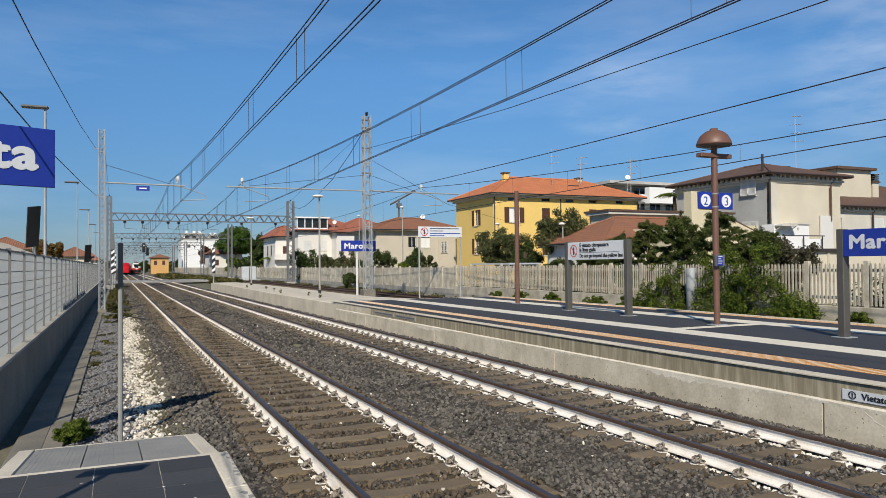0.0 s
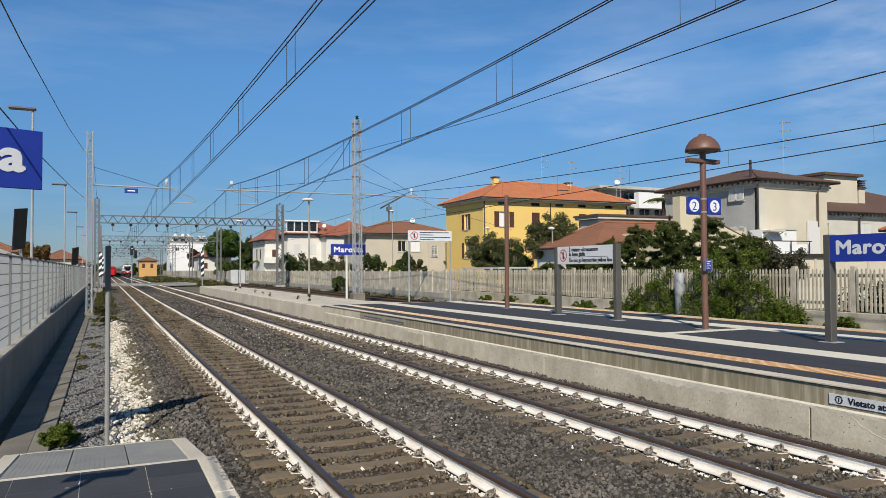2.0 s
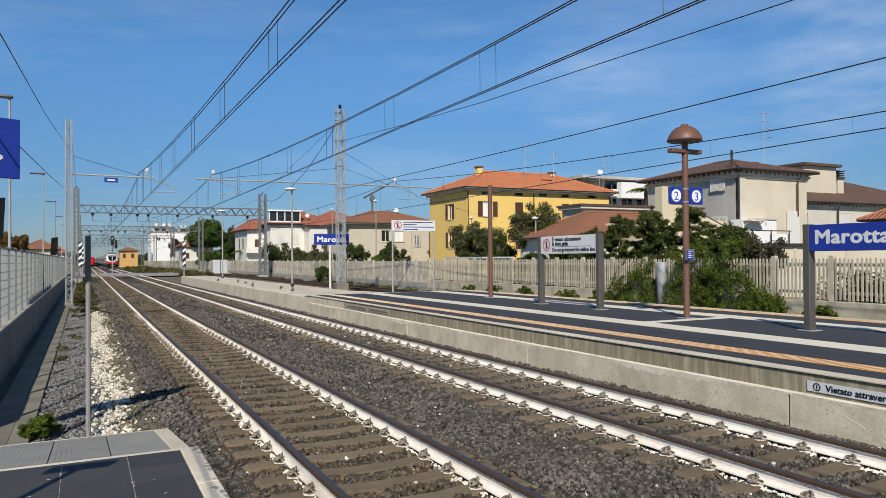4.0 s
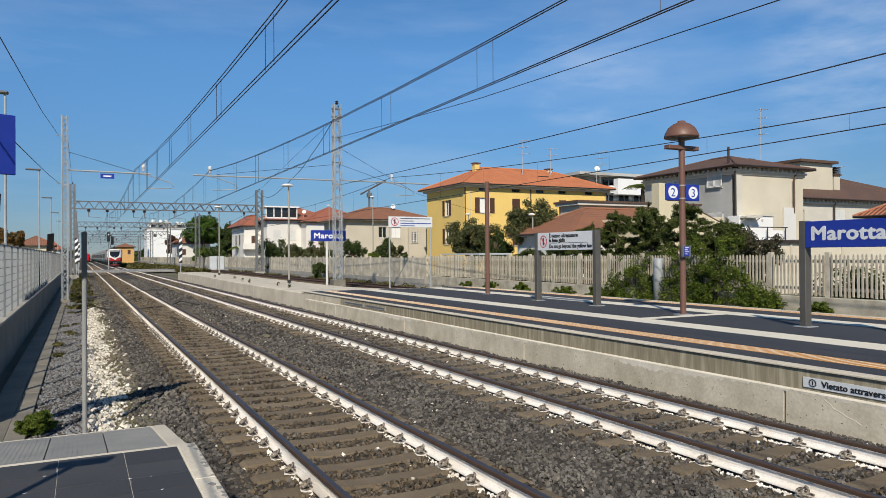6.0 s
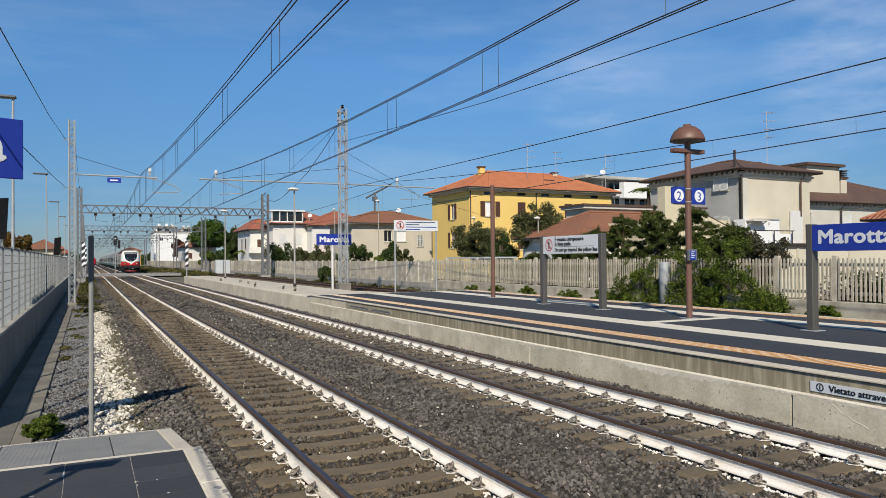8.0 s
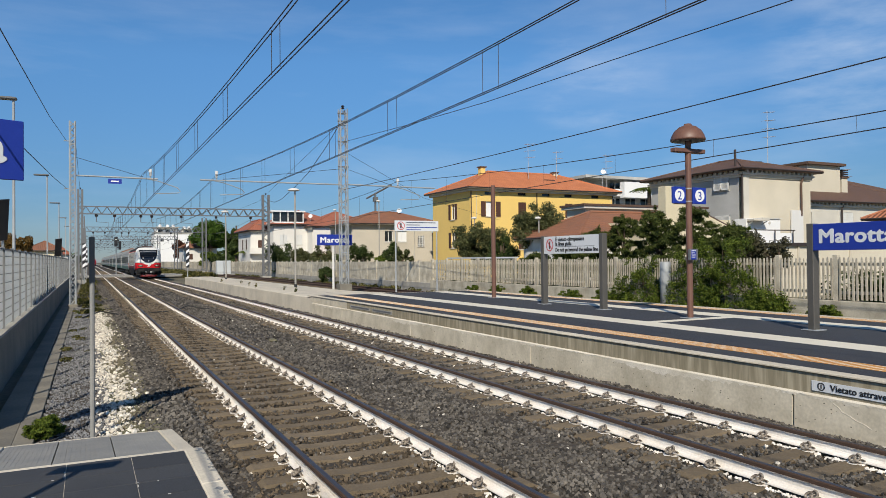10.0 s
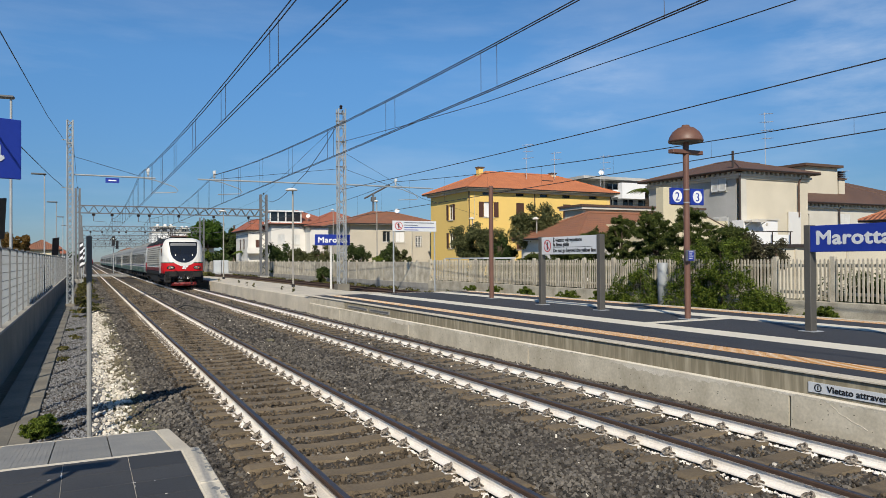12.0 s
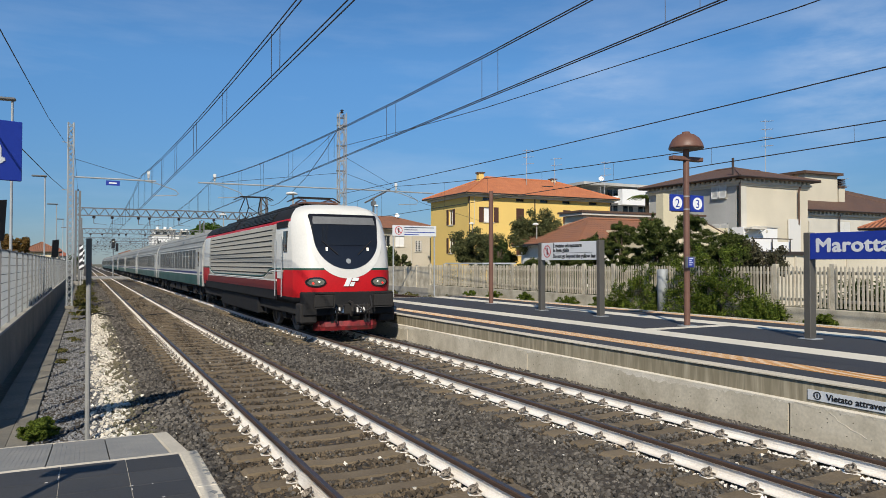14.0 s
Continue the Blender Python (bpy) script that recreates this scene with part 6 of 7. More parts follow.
# ------------------------------------------------------------------ houses
B = dict(
    ochre=mat("yellow_render", (0.80, 0.56, 0.17), 0.85, 0, 0.06, 0.4, 12, 0.1, (0.75, 0.52, 0.16)),
    white=mat("white_render", (0.74, 0.72, 0.67), 0.85, 0, 0.07, 0.4, 12, 0.1, (0.66, 0.63, 0.57)),
    bright=mat("bright_white_render", (0.80, 0.80, 0.79), 0.85, 0, 0.05, 0.4, 12, 0.05),
    beige=mat("beige_render", (0.58, 0.52, 0.42), 0.88, 0, 0.08, 0.35, 12, 0.1, (0.50, 0.45, 0.36)),
    tan=mat("tan_render", (0.64, 0.58, 0.46), 0.88, 0, 0.06, 0.35, 12, 0.1, (0.54, 0.49, 0.385)),
    grey=mat("bare_grey_render", (0.50, 0.495, 0.47), 0.9, 0, 0.12, 0.45, 12, 0.15, (0.36, 0.355, 0.335), 0.5),
    cream=mat("cream_render", (0.66, 0.58, 0.40), 0.85, 0, 0.08, 0.4, 12, 0.1, (0.60, 0.53, 0.37)),
    orange=mat("orange_render", (0.62, 0.36, 0.13), 0.85, 0, 0.08, 0.4, 12, 0.1),
    shutter=mat("brown_shutter", (0.085, 0.036, 0.022), 0.6, 0, 0.15, 2, 20, 0.05),
    redshut=mat("red_shutter", (0.22, 0.05, 0.035), 0.6, 0, 0.15, 2, 20, 0.05),
    palesh=mat("pale_shutter", (0.66, 0.66, 0.63), 0.6, 0, 0.08, 2, 20, 0.05),
    frame=mat("window_frame_white", (0.7, 0.69, 0.66), 0.5, 0, 0.05, 2, 20, 0),
    tile_new=tiled("orange_roof_tiles", (0.56, 0.20, 0.085), (0.46, 0.15, 0.06)),
    tile_old=tiled("weathered_roof_tiles", (0.30, 0.125, 0.065), (0.21, 0.10, 0.06)),
    tile_red=tiled("red_roof_tiles", (0.38, 0.13, 0.075), (0.29, 0.10, 0.06)),
    tile_brown=tiled("brown_roof_tiles", (0.135, 0.075, 0.052), (0.10, 0.058, 0.043)),
    tile_edge=mat("brown_eaves", (0.11, 0.065, 0.045), 0.8, 0, 0.15, 2, 20, 0.1),
    stone=mat("pale_cornice", (0.60, 0.57, 0.50), 0.85, 0, 0.1, 1, 20, 0.1),
    metal=mat("dark_gutter", (0.06, 0.045, 0.04), 0.5, 0.3, 0.1, 2, 20, 0),
    dish=mat("pale_aerial", (0.55, 0.55, 0.55), 0.5, 0.3, 0.1, 2, 20, 0),
)


def facade(parent, origin, along, length, z0, z1, holes, material, thick=0.3):
    """A wall with real openings: origin, unit direction along it, holes as (u0, u1, za, zb). The outside is to the right of 'along'."""
    o, a = Vector(origin), Vector(along).normalized()
    inn = Vector((-a.y, a.x, 0))
    us = sorted({0.0, length, *[h[0] for h in holes], *[h[1] for h in holes]})
    zs = sorted({z0, z1, *[h[2] for h in holes], *[h[3] for h in holes]})
    inside = lambda u, z: any(h[0] < u < h[1] and h[2] < z < h[3] for h in holes)
    b = bmesh.new()
    P = lambda u, z, d=0.0: b.verts.new(o + a * u + inn * d + Vector((0, 0, z)))
    for ua, ub in zip(us, us[1:]):
        for za, zb in zip(zs, zs[1:]):
            if not inside((ua + ub) / 2, (za + zb) / 2):
                for d in (0.0, thick):
                    b.faces.new((P(ua, za, d), P(ub, za, d), P(ub, zb, d), P(ua, zb, d)))
    for h in holes:
        u0, u1, za, zb = h[:4]
        for (p, q), (r, s) in (((u0, za), (u1, za)), ((u1, za), (u1, zb)), ((u1, zb), (u0, zb)), ((u0, zb), (u0, za))):
            b.faces.new((P(p, q), P(r, s), P(r, s, thick), P(p, q, thick)))
    bmesh.ops.remove_doubles(b, verts=b.verts, dist=0.001)
    return part("wall", b, material, parent), o, a, inn


def obox(o, a, inn, u0, u1, d0, d1, z0, z1):
    """A box in a wall's own directions."""
    b = box(u0, u1, d0, d1, z0, z1)
    m = Matrix(((a.x, inn.x, 0, o.x), (a.y, inn.y, 0, o.y), (0, 0, 1, 0), (0, 0, 0, 1)))
    bmesh.ops.transform(b, matrix=m, verts=b.verts)
    return b


def windows(parent, o, a, inn, holes, shutter=None):
    """Frame, pane, sill and shutters in each opening; a hole may end in 'open', 'closed', 'bare' or 'slit'."""
    for h in holes:
        u0, u1, za, zb = h[:4]
        kind = h[4] if len(h) > 4 else "bare"
        w = part("window", obox(o, a, inn, u0, u1, 0.20, 0.23, za, zb), M["glass"], parent)
        if kind == "slit":
            continue
        for q in ((u0, u0 + 0.07, za, zb), (u1 - 0.07, u1, za, zb), (u0, u1, zb - 0.07, zb), (u0, u1, za, za + 0.07), ((u0 + u1) / 2 - 0.03, (u0 + u1) / 2 + 0.03, za, zb)):
            part("frame", obox(o, a, inn, q[0], q[1], 0.15, 0.20, q[2], q[3]), B["frame"], w)
        part("sill", obox(o, a, inn, u0 - 0.08, u1 + 0.08, -0.08, 0.1, za - 0.08, za - 0.004), B["stone"], w)
        if kind in ("open", "closed") and shutter:
            half = (u1 - u0) / 2
            spans = ((u0 - half, u0 - 0.02), (u1 + 0.02, u1 + half)) if kind == "open" else ((u0, u0 + half - 0.01), (u0 + half + 0.01, u1))
            for ua, ub in spans:
                d0 = -0.05 if kind == "open" else 0.02
                sh = part("shutter", obox(o, a, inn, ua, ub, d0, d0 + 0.04, za, zb), shutter, w)
                n = 9
                for i in range(n):
                    z = za + 0.1 + (zb - za - 0.2) * i / (n - 1)
                    part("slat", obox(o, a, inn, ua + 0.06, ub - 0.06, d0 - 0.012, d0, z - 0.03, z + 0.02), shutter, sh)
        if kind == "curtain":
            part("curtain", obox(o, a, inn, u0 + 0.08, u1 - 0.08, 0.16, 0.19, za + 0.08, zb - 0.08), B["bright"], w)


def hip_roof(parent, x0, x1, y0, y1, z, rise, over, material, edge, ridge="x", thick=0.16):
    """A hipped roof with thickness and tile directions in its UV map."""
    x0, x1, y0, y1 = x0 - over, x1 + over, y0 - over, y1 + over
    b = bmesh.new()
    uv = b.loops.layers.uv.new("tiles")
    if ridge == "x":
        k = min((y1 - y0) / 2, (x1 - x0) / 2 - 0.05)
        r0, r1 = Vector((x0 + k, (y0 + y1) / 2, z + rise)), Vector((x1 - k, (y0 + y1) / 2, z + rise))
    else:
        k = min((x1 - x0) / 2, (y1 - y0) / 2 - 0.05)
        r0, r1 = Vector(((x0 + x1) / 2, y0 + k, z + rise)), Vector(((x0 + x1) / 2, y1 - k, z + rise))
    c = [Vector((x0, y0, z)), Vector((x1, y0, z)), Vector((x1, y1, z)), Vector((x0, y1, z))]
    quads = ((c[0], c[1], r1, r0), (c[1], c[2], r1), (c[2], c[3], r0, r1), (c[3], c[0], r0)) if ridge == "x" else \
            ((c[0], c[1], r0), (c[1], c[2], r1, r0), (c[2], c[3], r1), (c[3], c[0], r0, r1))
    for q in quads:
        f = b.faces.new([b.verts.new(p) for p in q])
        a = (q[1] - q[0]).normalized()
        n = (q[1] - q[0]).cross(q[2] - q[0]).normalized()
        up = n.cross(a)
        for lp in f.loops:
            d = lp.vert.co - q[0]
            lp[uv].uv = (d.dot(a), d.dot(up))
    roof = part("roof", b, material, parent)
    part("eave_board", box(x0, x1, y0, y1, z - thick, z - 0.004), edge, roof)
    bb = bmesh.new()
    tube([r0, r1], 0.12, bb, 6)
    part("ridge", bb, material, roof)
    for i, cc in enumerate(c):
        tip = (r0 if (i in (0, 3) if ridge == "x" else i in (0, 1)) else r1)
        part("hip_ridge", tube([cc, tip], 0.10, None, 5), material, roof)
    part("gutter", tube([(x0, y0, z - 0.06), (x1, y0, z - 0.06)], 0.07, None, 6), B["metal"], roof)
    part("gutter", tube([(x0, y0, z - 0.06), (x0, y1, z - 0.06)], 0.07, None, 6), B["metal"], roof)
    return roof


def house(name, label, x0, x1, y0, y1, z1, paint, front=(), side=(), shutter=None, side_paint=None, category="house"):
    """Walls with openings towards the camera (low y) and the tracks (low x)."""
    hs = thing(name, label, category)
    fh, sh = [list(h) for h in front], [list(h) for h in side]
    _, o, a, inn = facade(hs, (x0, y0, 0), (1, 0, 0), x1 - x0, -0.3, z1, fh, paint)
    windows(hs, o, a, inn, fh, shutter)
    _, o, a, inn = facade(hs, (x0, y1, 0), (0, -1, 0), y1 - y0 - 0.3, -0.3, z1, sh, side_paint or paint)
    windows(hs, o, a, inn, sh, shutter)
    part("back_wall", box(x0 + 0.3, x1, y1 - 0.3, y1, -0.3, z1), paint, hs)
    part("end_wall", box(x1 - 0.3, x1, y0 + 0.3, y1 - 0.3, -0.3, z1), paint, hs)
    part("floor_slab", box(x0 + 0.3, x1 - 0.3, y0 + 0.3, y1 - 0.3, 3.0, 3.2), M["darkgalv"], hs)
    return hs


def cornice(parent, x0, x1, y0, y1, z):
    part("cornice", box(x0 - 0.25, x1 + 0.25, y0 - 0.25, y1 + 0.25, z - 0.42, z - 0.25), B["stone"], parent)
    den = mesh_of("dentil", box(-0.10, 0.10, -0.12, 0.12, -0.25, 0.0), B["stone"])
    n = int((x1 - x0) / 0.55)
    for i in range(n):
        shared("dentil", den, parent, pose(x0 + (i + 0.5) * (x1 - x0) / n, y0 - 0.28, z))
    n = int((y1 - y0) / 0.55)
    for i in range(n):
        shared("dentil", den, parent, pose(x0 - 0.28, y0 + (i + 0.5) * (y1 - y0) / n, z))


def chimney(parent, x, y, z0, z1, w, paint):
    c = part("chimney", box(x - w, x + w, y - w, y + w, z0, z1), paint, parent)
    part("chimney_cap", box(x - w - 0.12, x + w + 0.12, y - w - 0.12, y + w + 0.12, z1, z1 + 0.12), B["tile_edge"], c)
    return c


def aerial(x, y, z0, z1, bars, name="tv_aerial"):
    s = thing(name, "thin grey television aerial on a roof", "aerial", "roof aerials")
    part("mast", tube([(x, y, z0), (x, y, z1)], 0.03, None, 5), B["dish"], s)
    for i in range(bars):
        z = z1 - 0.15 - 0.75 * i
        part("boom", tube([(x - 0.5, y, z - 0.05), (x + 1.0, y, z + 0.15)], 0.018, None, 4), B["dish"], s)
        for k in range(5):
            u = -0.4 + 0.3 * k
            part("element", tube([(x + u, y - 0.3, z + 0.1 * u), (x + u, y + 0.3, z + 0.1 * u)], 0.01, None, 4), B["dish"], s)
    return s


# the yellow house
yh = house("yellow_house", "yellow rendered house with orange tiled hip roof and brown shutters", 35.82, 54.4, 65.88, 75.2, 9.35, B["ochre"],
           [(1.75, 2.95, 6.45, 8.05, "curtain"), (5.75, 6.75, 6.45, 8.05, "closed"), (11.9, 12.9, 6.45, 8.05, "closed"), (15.6, 16.7, 6.5, 8.05, "closed"),
            (1.7, 2.9, 3.0, 4.7, "closed"), (5.75, 6.75, 3.0, 4.7, "closed"), (11.9, 12.9, 3.0, 4.7, "closed"),
            (1.6, 2.9, 8.78, 9.08, "slit"), (5.7, 6.8, 8.78, 9.08, "slit"), (8.8, 9.9, 8.78, 9.08, "slit"), (11.8, 12.9, 8.78, 9.08, "slit"), (15.5, 16.6, 8.78, 9.08, "slit")],
           [(4.6, 5.6, 6.3, 8.0, "open"), (4.6, 5.6, 3.2, 4.9, "open")], B["shutter"])
for u0 in (37.0, 38.82):
    part("shutter", box(u0 - 0.05, u0 + 0.5, 65.80, 65.85, 6.45, 8.05), B["shutter"], yh)
part("cornice", box(35.5, 54.7, 65.55, 75.5, 9.1, 9.33), B["stone"], yh)
hip_roof(yh, 35.82, 54.4, 65.88, 75.2, 9.5, 2.35, 0.75, B["tile_new"], B["stone"])
chimney(yh, 39.6, 70.3, 11.2, 12.2, 0.30, B["ochre"])
chimney(yh, 49.5, 70.4, 11.3, 12.0, 0.28, B["cream"])
for x in (35.75, 43.9, 54.3):
    part("downpipe", tube([(x, 65.78, 9.2), (x, 65.78, 0)], 0.06, None, 6), B["metal"], yh)
part("skylight", box(46.6, 48.0, 68.2, 69.6, 10.45, 10.95), B["metal"], yh)
for x in (36.4, 54.0):
    part("wall_conduit", tube([(x, 65.84, 9.0), (x, 65.84, 6.2)], 0.025, None, 5), B["stone"], yh)
aerial(44.6, 68.5, 11.0, 15.0, 3)
aerial(48.8, 69.0, 11.2, 14.4, 2)
aerial(54.0, 66.5, 9.0, 14.0, 3)

# the grey and tan house
gh = house("grey_house", "grey and tan rendered house with brown hip roof and white shutters", 48.82, 57.3, 42.68, 53.4, 9.1, B["tan"],
           [], [(10.72 - 2.95, 10.72 - 1.35, 7.66, 9.0, "closed"), (10.72 - 2.9, 10.72 - 1.15, 4.45, 5.5, "closed"), (1.4, 2.9, 7.7, 8.95, "closed"), (2.5, 3.8, 4.4, 5.6, "closed")],
           B["palesh"], B["grey"])
cornice(gh, 48.82, 57.3, 42.68, 53.4, 9.25)
part("cornice_backing", box(48.7, 57.4, 42.56, 53.5, 8.62, 9.12), B["tan"], gh)
hip_roof(gh, 48.82, 57.3, 42.68, 53.4, 9.36, 1.45, 0.75, B["tile_brown"], B["tile_edge"], "y")
part("corner_strip", box(48.74, 49.55, 42.60, 42.68, 0, 8.6), B["stone"], gh)
part("downpipe", tube([(48.66, 42.5, 9.0), (48.66, 42.5, 3.2)], 0.09, None, 6), B["metal"], gh)
part("downpipe", tube([(56.2, 42.5, 9.0), (55.9, 42.5, 8.3), (55.9, 42.5, 5.5)], 0.09, None, 6), B["tile_edge"], gh)
part("flue", tube([(48.9, 43.4, 9.3), (48.9, 43.4, 11.0)], 0.10, None, 8), B["metal"], gh)
part("balcony_block", box(47.9, 51.9, 41.5, 42.66, 2.0, 5.08), B["bright"], gh)
part("block_coping", box(49.7, 52.05, 41.4, 42.66, 5.08, 5.18), B["stone"], gh)
part("canopy", box(47.95, 49.75, 40.75, 41.5, 4.88, 5.02), B["stone"], gh)
for x in (48.05, 49.6):
    part("canopy_bracket", tube([(x, 41.49, 4.55), (x, 40.85, 4.88)], 0.04, None, 5), B["stone"], gh)
part("wall_lamp", turned([(0.12, 41.46), (0.12, 41.5)], None, 12, "y", (50.6, 0, 4.75)), B["stone"], gh)
part("shutter_door", box(54.6, 56.1, 42.5, 42.62, 2.6, 5.95), B["frame"], gh)
# top-hung louvred shutters pushed out from the wall
for yc, zt, hgt, ajar in ((45.15, 9.02, 1.36, 5), (44.32, 9.02, 1.36, 5), (49.95, 9.0, 1.3, 4), (49.2, 9.0, 1.3, 4), (45.1, 5.5, 1.02, 2), (44.3, 5.5, 1.02, 2)):
    at = pose(48.76, yc, zt, 0, ajar)
    b = bmesh.new()
    for ya, yb, za, zb in ((-0.39, -0.31, -hgt, 0), (0.31, 0.39, -hgt, 0), (-0.39, 0.39, -0.1, 0), (-0.39, 0.39, -hgt, -hgt + 0.1), (-0.39, 0.39, -hgt / 2 - 0.04, -hgt / 2 + 0.04)):
        box(-0.05, 0.0, ya, yb, za, zb, b)
    lf = part("shutter_leaf", b, B["frame"], gh, "white louvred shutter pushed open", False, at)
    for k in range(int(hgt / 0.09) - 2):
        part("slat", box(-0.04, -0.012, -0.31, 0.31, -hgt + 0.12 + 0.09 * k, -hgt + 0.18 + 0.09 * k), B["palesh"], lf)
part("roof_vent", box(55.2, 56.0, 46.6, 47.4, 10.2, 10.75), B["metal"], gh)
aerial(55.4, 45.5, 10.0, 15.2, 4)

# lower wing with attic box
lh = house("low_house", "tan house wing with brown tiled roof and an attic block", 58.2, 78.0, 44.7, 55.0, 6.85, B["stone"],
           [(6.1, 7.9, 4.5, 6.1, "closed"), (1.0, 2.0, 3.9, 6.0, "bare")], [], B["palesh"])
cornice(lh, 58.2, 78.0, 44.7, 55.0, 7.0)
hip_roof(lh, 58.2, 78.0, 44.7, 55.0, 7.1, 2.5, 0.7, B["tile_brown"], B["tile_edge"])
part("attic_block", box(62.2, 67.0, 46.6, 52.0, 7.0, 10.8), B["tan"], lh)
part("attic_roof", box(61.8, 67.4, 46.2, 52.4, 10.8, 11.05), B["tile_edge"], lh)
ch = chimney(lh, 67.9, 47.2, 8.2, 9.7, 0.45, B["tan"])
for k in range(4):
    part("cowl_slat", box(67.4, 68.4, 46.7, 47.7, 9.85 + 0.2 * k, 9.95 + 0.2 * k), B["metal"], ch)
part("flared_cornice", swept([(57.9, 6.5), (57.6, 6.85), (59.2, 6.85), (58.9, 6.5)], 44.2, 44.66), B["stone"], lh)
part("downpipe", tube([(64.4, 44.5, 7.0), (64.2, 44.5, 6.2), (64.2, 44.5, 1.0)], 0.09, None, 6), B["metal"], lh)
aerial(70.5, 48.5, 9.0, 11.0, 2)
fh = house("far_house", "house with broad brown tiled roof behind", 74.0, 92.0, 50.0, 66.0, 7.6, B["tan"], [], [])
hip_roof(fh, 74.0, 92.0, 50.0, 66.0, 7.8, 3.4, 0.7, B["tile_brown"], B["tile_edge"])

# small house with an orange roof near the fence
oh = house("garden_house", "small cream house with orange ribbed tile roof", 49.9, 60.0, 25.0, 32.0, 4.4, B["cream"], [], [(3.0, 4.2, 1.8, 3.4, "closed")], B["shutter"])
hip_roof(oh, 49.9, 60.0, 25.0, 32.0, 4.6, 2.2, 0.7, tiled("ribbed_orange_tiles", (0.42, 0.16, 0.08), (0.30, 0.11, 0.06), 0.35, 0.6, 0.12), B["tile_edge"])

# cream terrace block and its railing
tb = thing("terrace_block", "cream garden building with dark coping and a roof terrace", "building")
part("wall", box(31.1, 46.5, 25.7, 30.5, -0.2, 2.55), B["tan"], tb)
part("coping", box(30.95, 46.6, 25.55, 30.6, 2.55, 2.72), B["metal"], tb)
part("parapet", box(31.05, 34.15, 26.5, 26.62, 2.72, 3.25), B["bright"], tb)
for i in range(3):
    part("baluster", tube([(31.2 + 1.4 * i, 26.4, 2.7), (31.2 + 1.4 * i, 26.4, 3.42)], 0.03, None, 5), B["metal"], tb)
part("handrail", box(31.05, 34.15, 26.37, 26.43, 3.38, 3.43), B["metal"], tb)
for i in range(3):
    part("pilaster", box(33.4 + 4.2 * i, 33.55 + 4.2 * i, 25.64, 25.7, -0.2, 2.55), B["beige"], tb)

# cream stair house
st = thing("stair_house", "cream rendered outside stair with a stepped parapet", "building")
part("pillar", box(29.95, 30.55, 31.6, 32.2, -0.2, 6.15), B["cream"], st)
b = bmesh.new()
rows = [[b.verts.new((x, y, z)) for x, z in ((30.5, -0.2), (37.5, -0.2), (37.5, 2.95), (31.7, 5.12), (31.2, 5.12), (30.5, 5.12))] for y in (31.7, 32.0)]
for j in range(6):
    b.faces.new((rows[0][j], rows[0][(j + 1) % 6], rows[1][(j + 1) % 6], rows[1][j]))
b.faces.new(rows[0])
b.faces.new(rows[1])
part("parapet", b, B["cream"], st)
part("coping", tube([(30.4, 31.85, 5.19), (31.7, 31.85, 5.19), (37.6, 31.85, 2.99)], 0.08, None, 4), B["tile_edge"], st)
part("block", box(31.0, 36.0, 32.4, 38.0, -0.2, 4.3), B["cream"], st)
part("opening", box(31.8, 33.0, 32.34, 32.4, 3.2, 4.1), M["glass"], st)

# low annexe with weathered roof and the long flat block behind it
an = house("low_annexe", "low white annexe with weathered terracotta roof", 27.8, 42.0, 36.8, 43.4, 3.3, B["white"], [(2.2, 3.0, 0.8, 2.2, "bare")], [], None)
hip_roof(an, 27.8, 42.0, 36.8, 43.4, 3.45, 1.75, 0.5, B["tile_old"], B["stone"])
fb = thing("flat_roof_block", "long beige block with pale fascia and brown flat roof", "building")
part("wall", box(33.6, 45.5, 43.9, 46.2, -0.2, 5.75), B["tan"], fb)
part("fascia", box(33.3, 45.8, 43.6, 46.5, 5.75, 5.95), B["stone"], fb)
part("roof", box(33.2, 45.9, 43.5, 46.6, 5.95, 6.10), B["tile_edge"], fb)

# modern white flats behind
md = thing("white_apartments", "white modern apartment building with flat roofs and balconies", "apartment building")
part("wall", box(82, 104, 104, 118, -0.2, 13.2), B["bright"], md)
part("parapet_block", box(85.5, 106, 100.3, 101.5, 12.6, 15.4), B["bright"], md)
part("penthouse", box(79.5, 92, 104.5, 114, 13.2, 16.0), B["grey"], md)
part("penthouse_roof", box(78.0, 94.5, 101.5, 115, 16.0, 16.5), B["grey"], md)
for z in (7.4, 10.4, 13.2):
    bl = part("balcony", box(84.5, 100, 101.6, 104, z - 0.25, z), B["bright"], md)
    part("balcony_front", box(84.5, 100, 101.5, 101.7, z, z + 1.0), B["bright"], bl)
    for i in range(4):
        w = part("window", box(85.2 + 3.6 * i, 87.4 + 3.6 * i, 103.9, 103.99, z + 0.1, z + 2.3), M["glass"], md)
        part("frame", box(86.2 + 3.6 * i, 86.4 + 3.6 * i, 103.85, 103.9, z + 0.1, z + 2.3), B["frame"], w)
for x in (80.3, 88.0, 90.5):
    part("penthouse_window", box(x, x + 1.6, 104.4, 104.5, 13.6, 15.4), M["glass"], md)

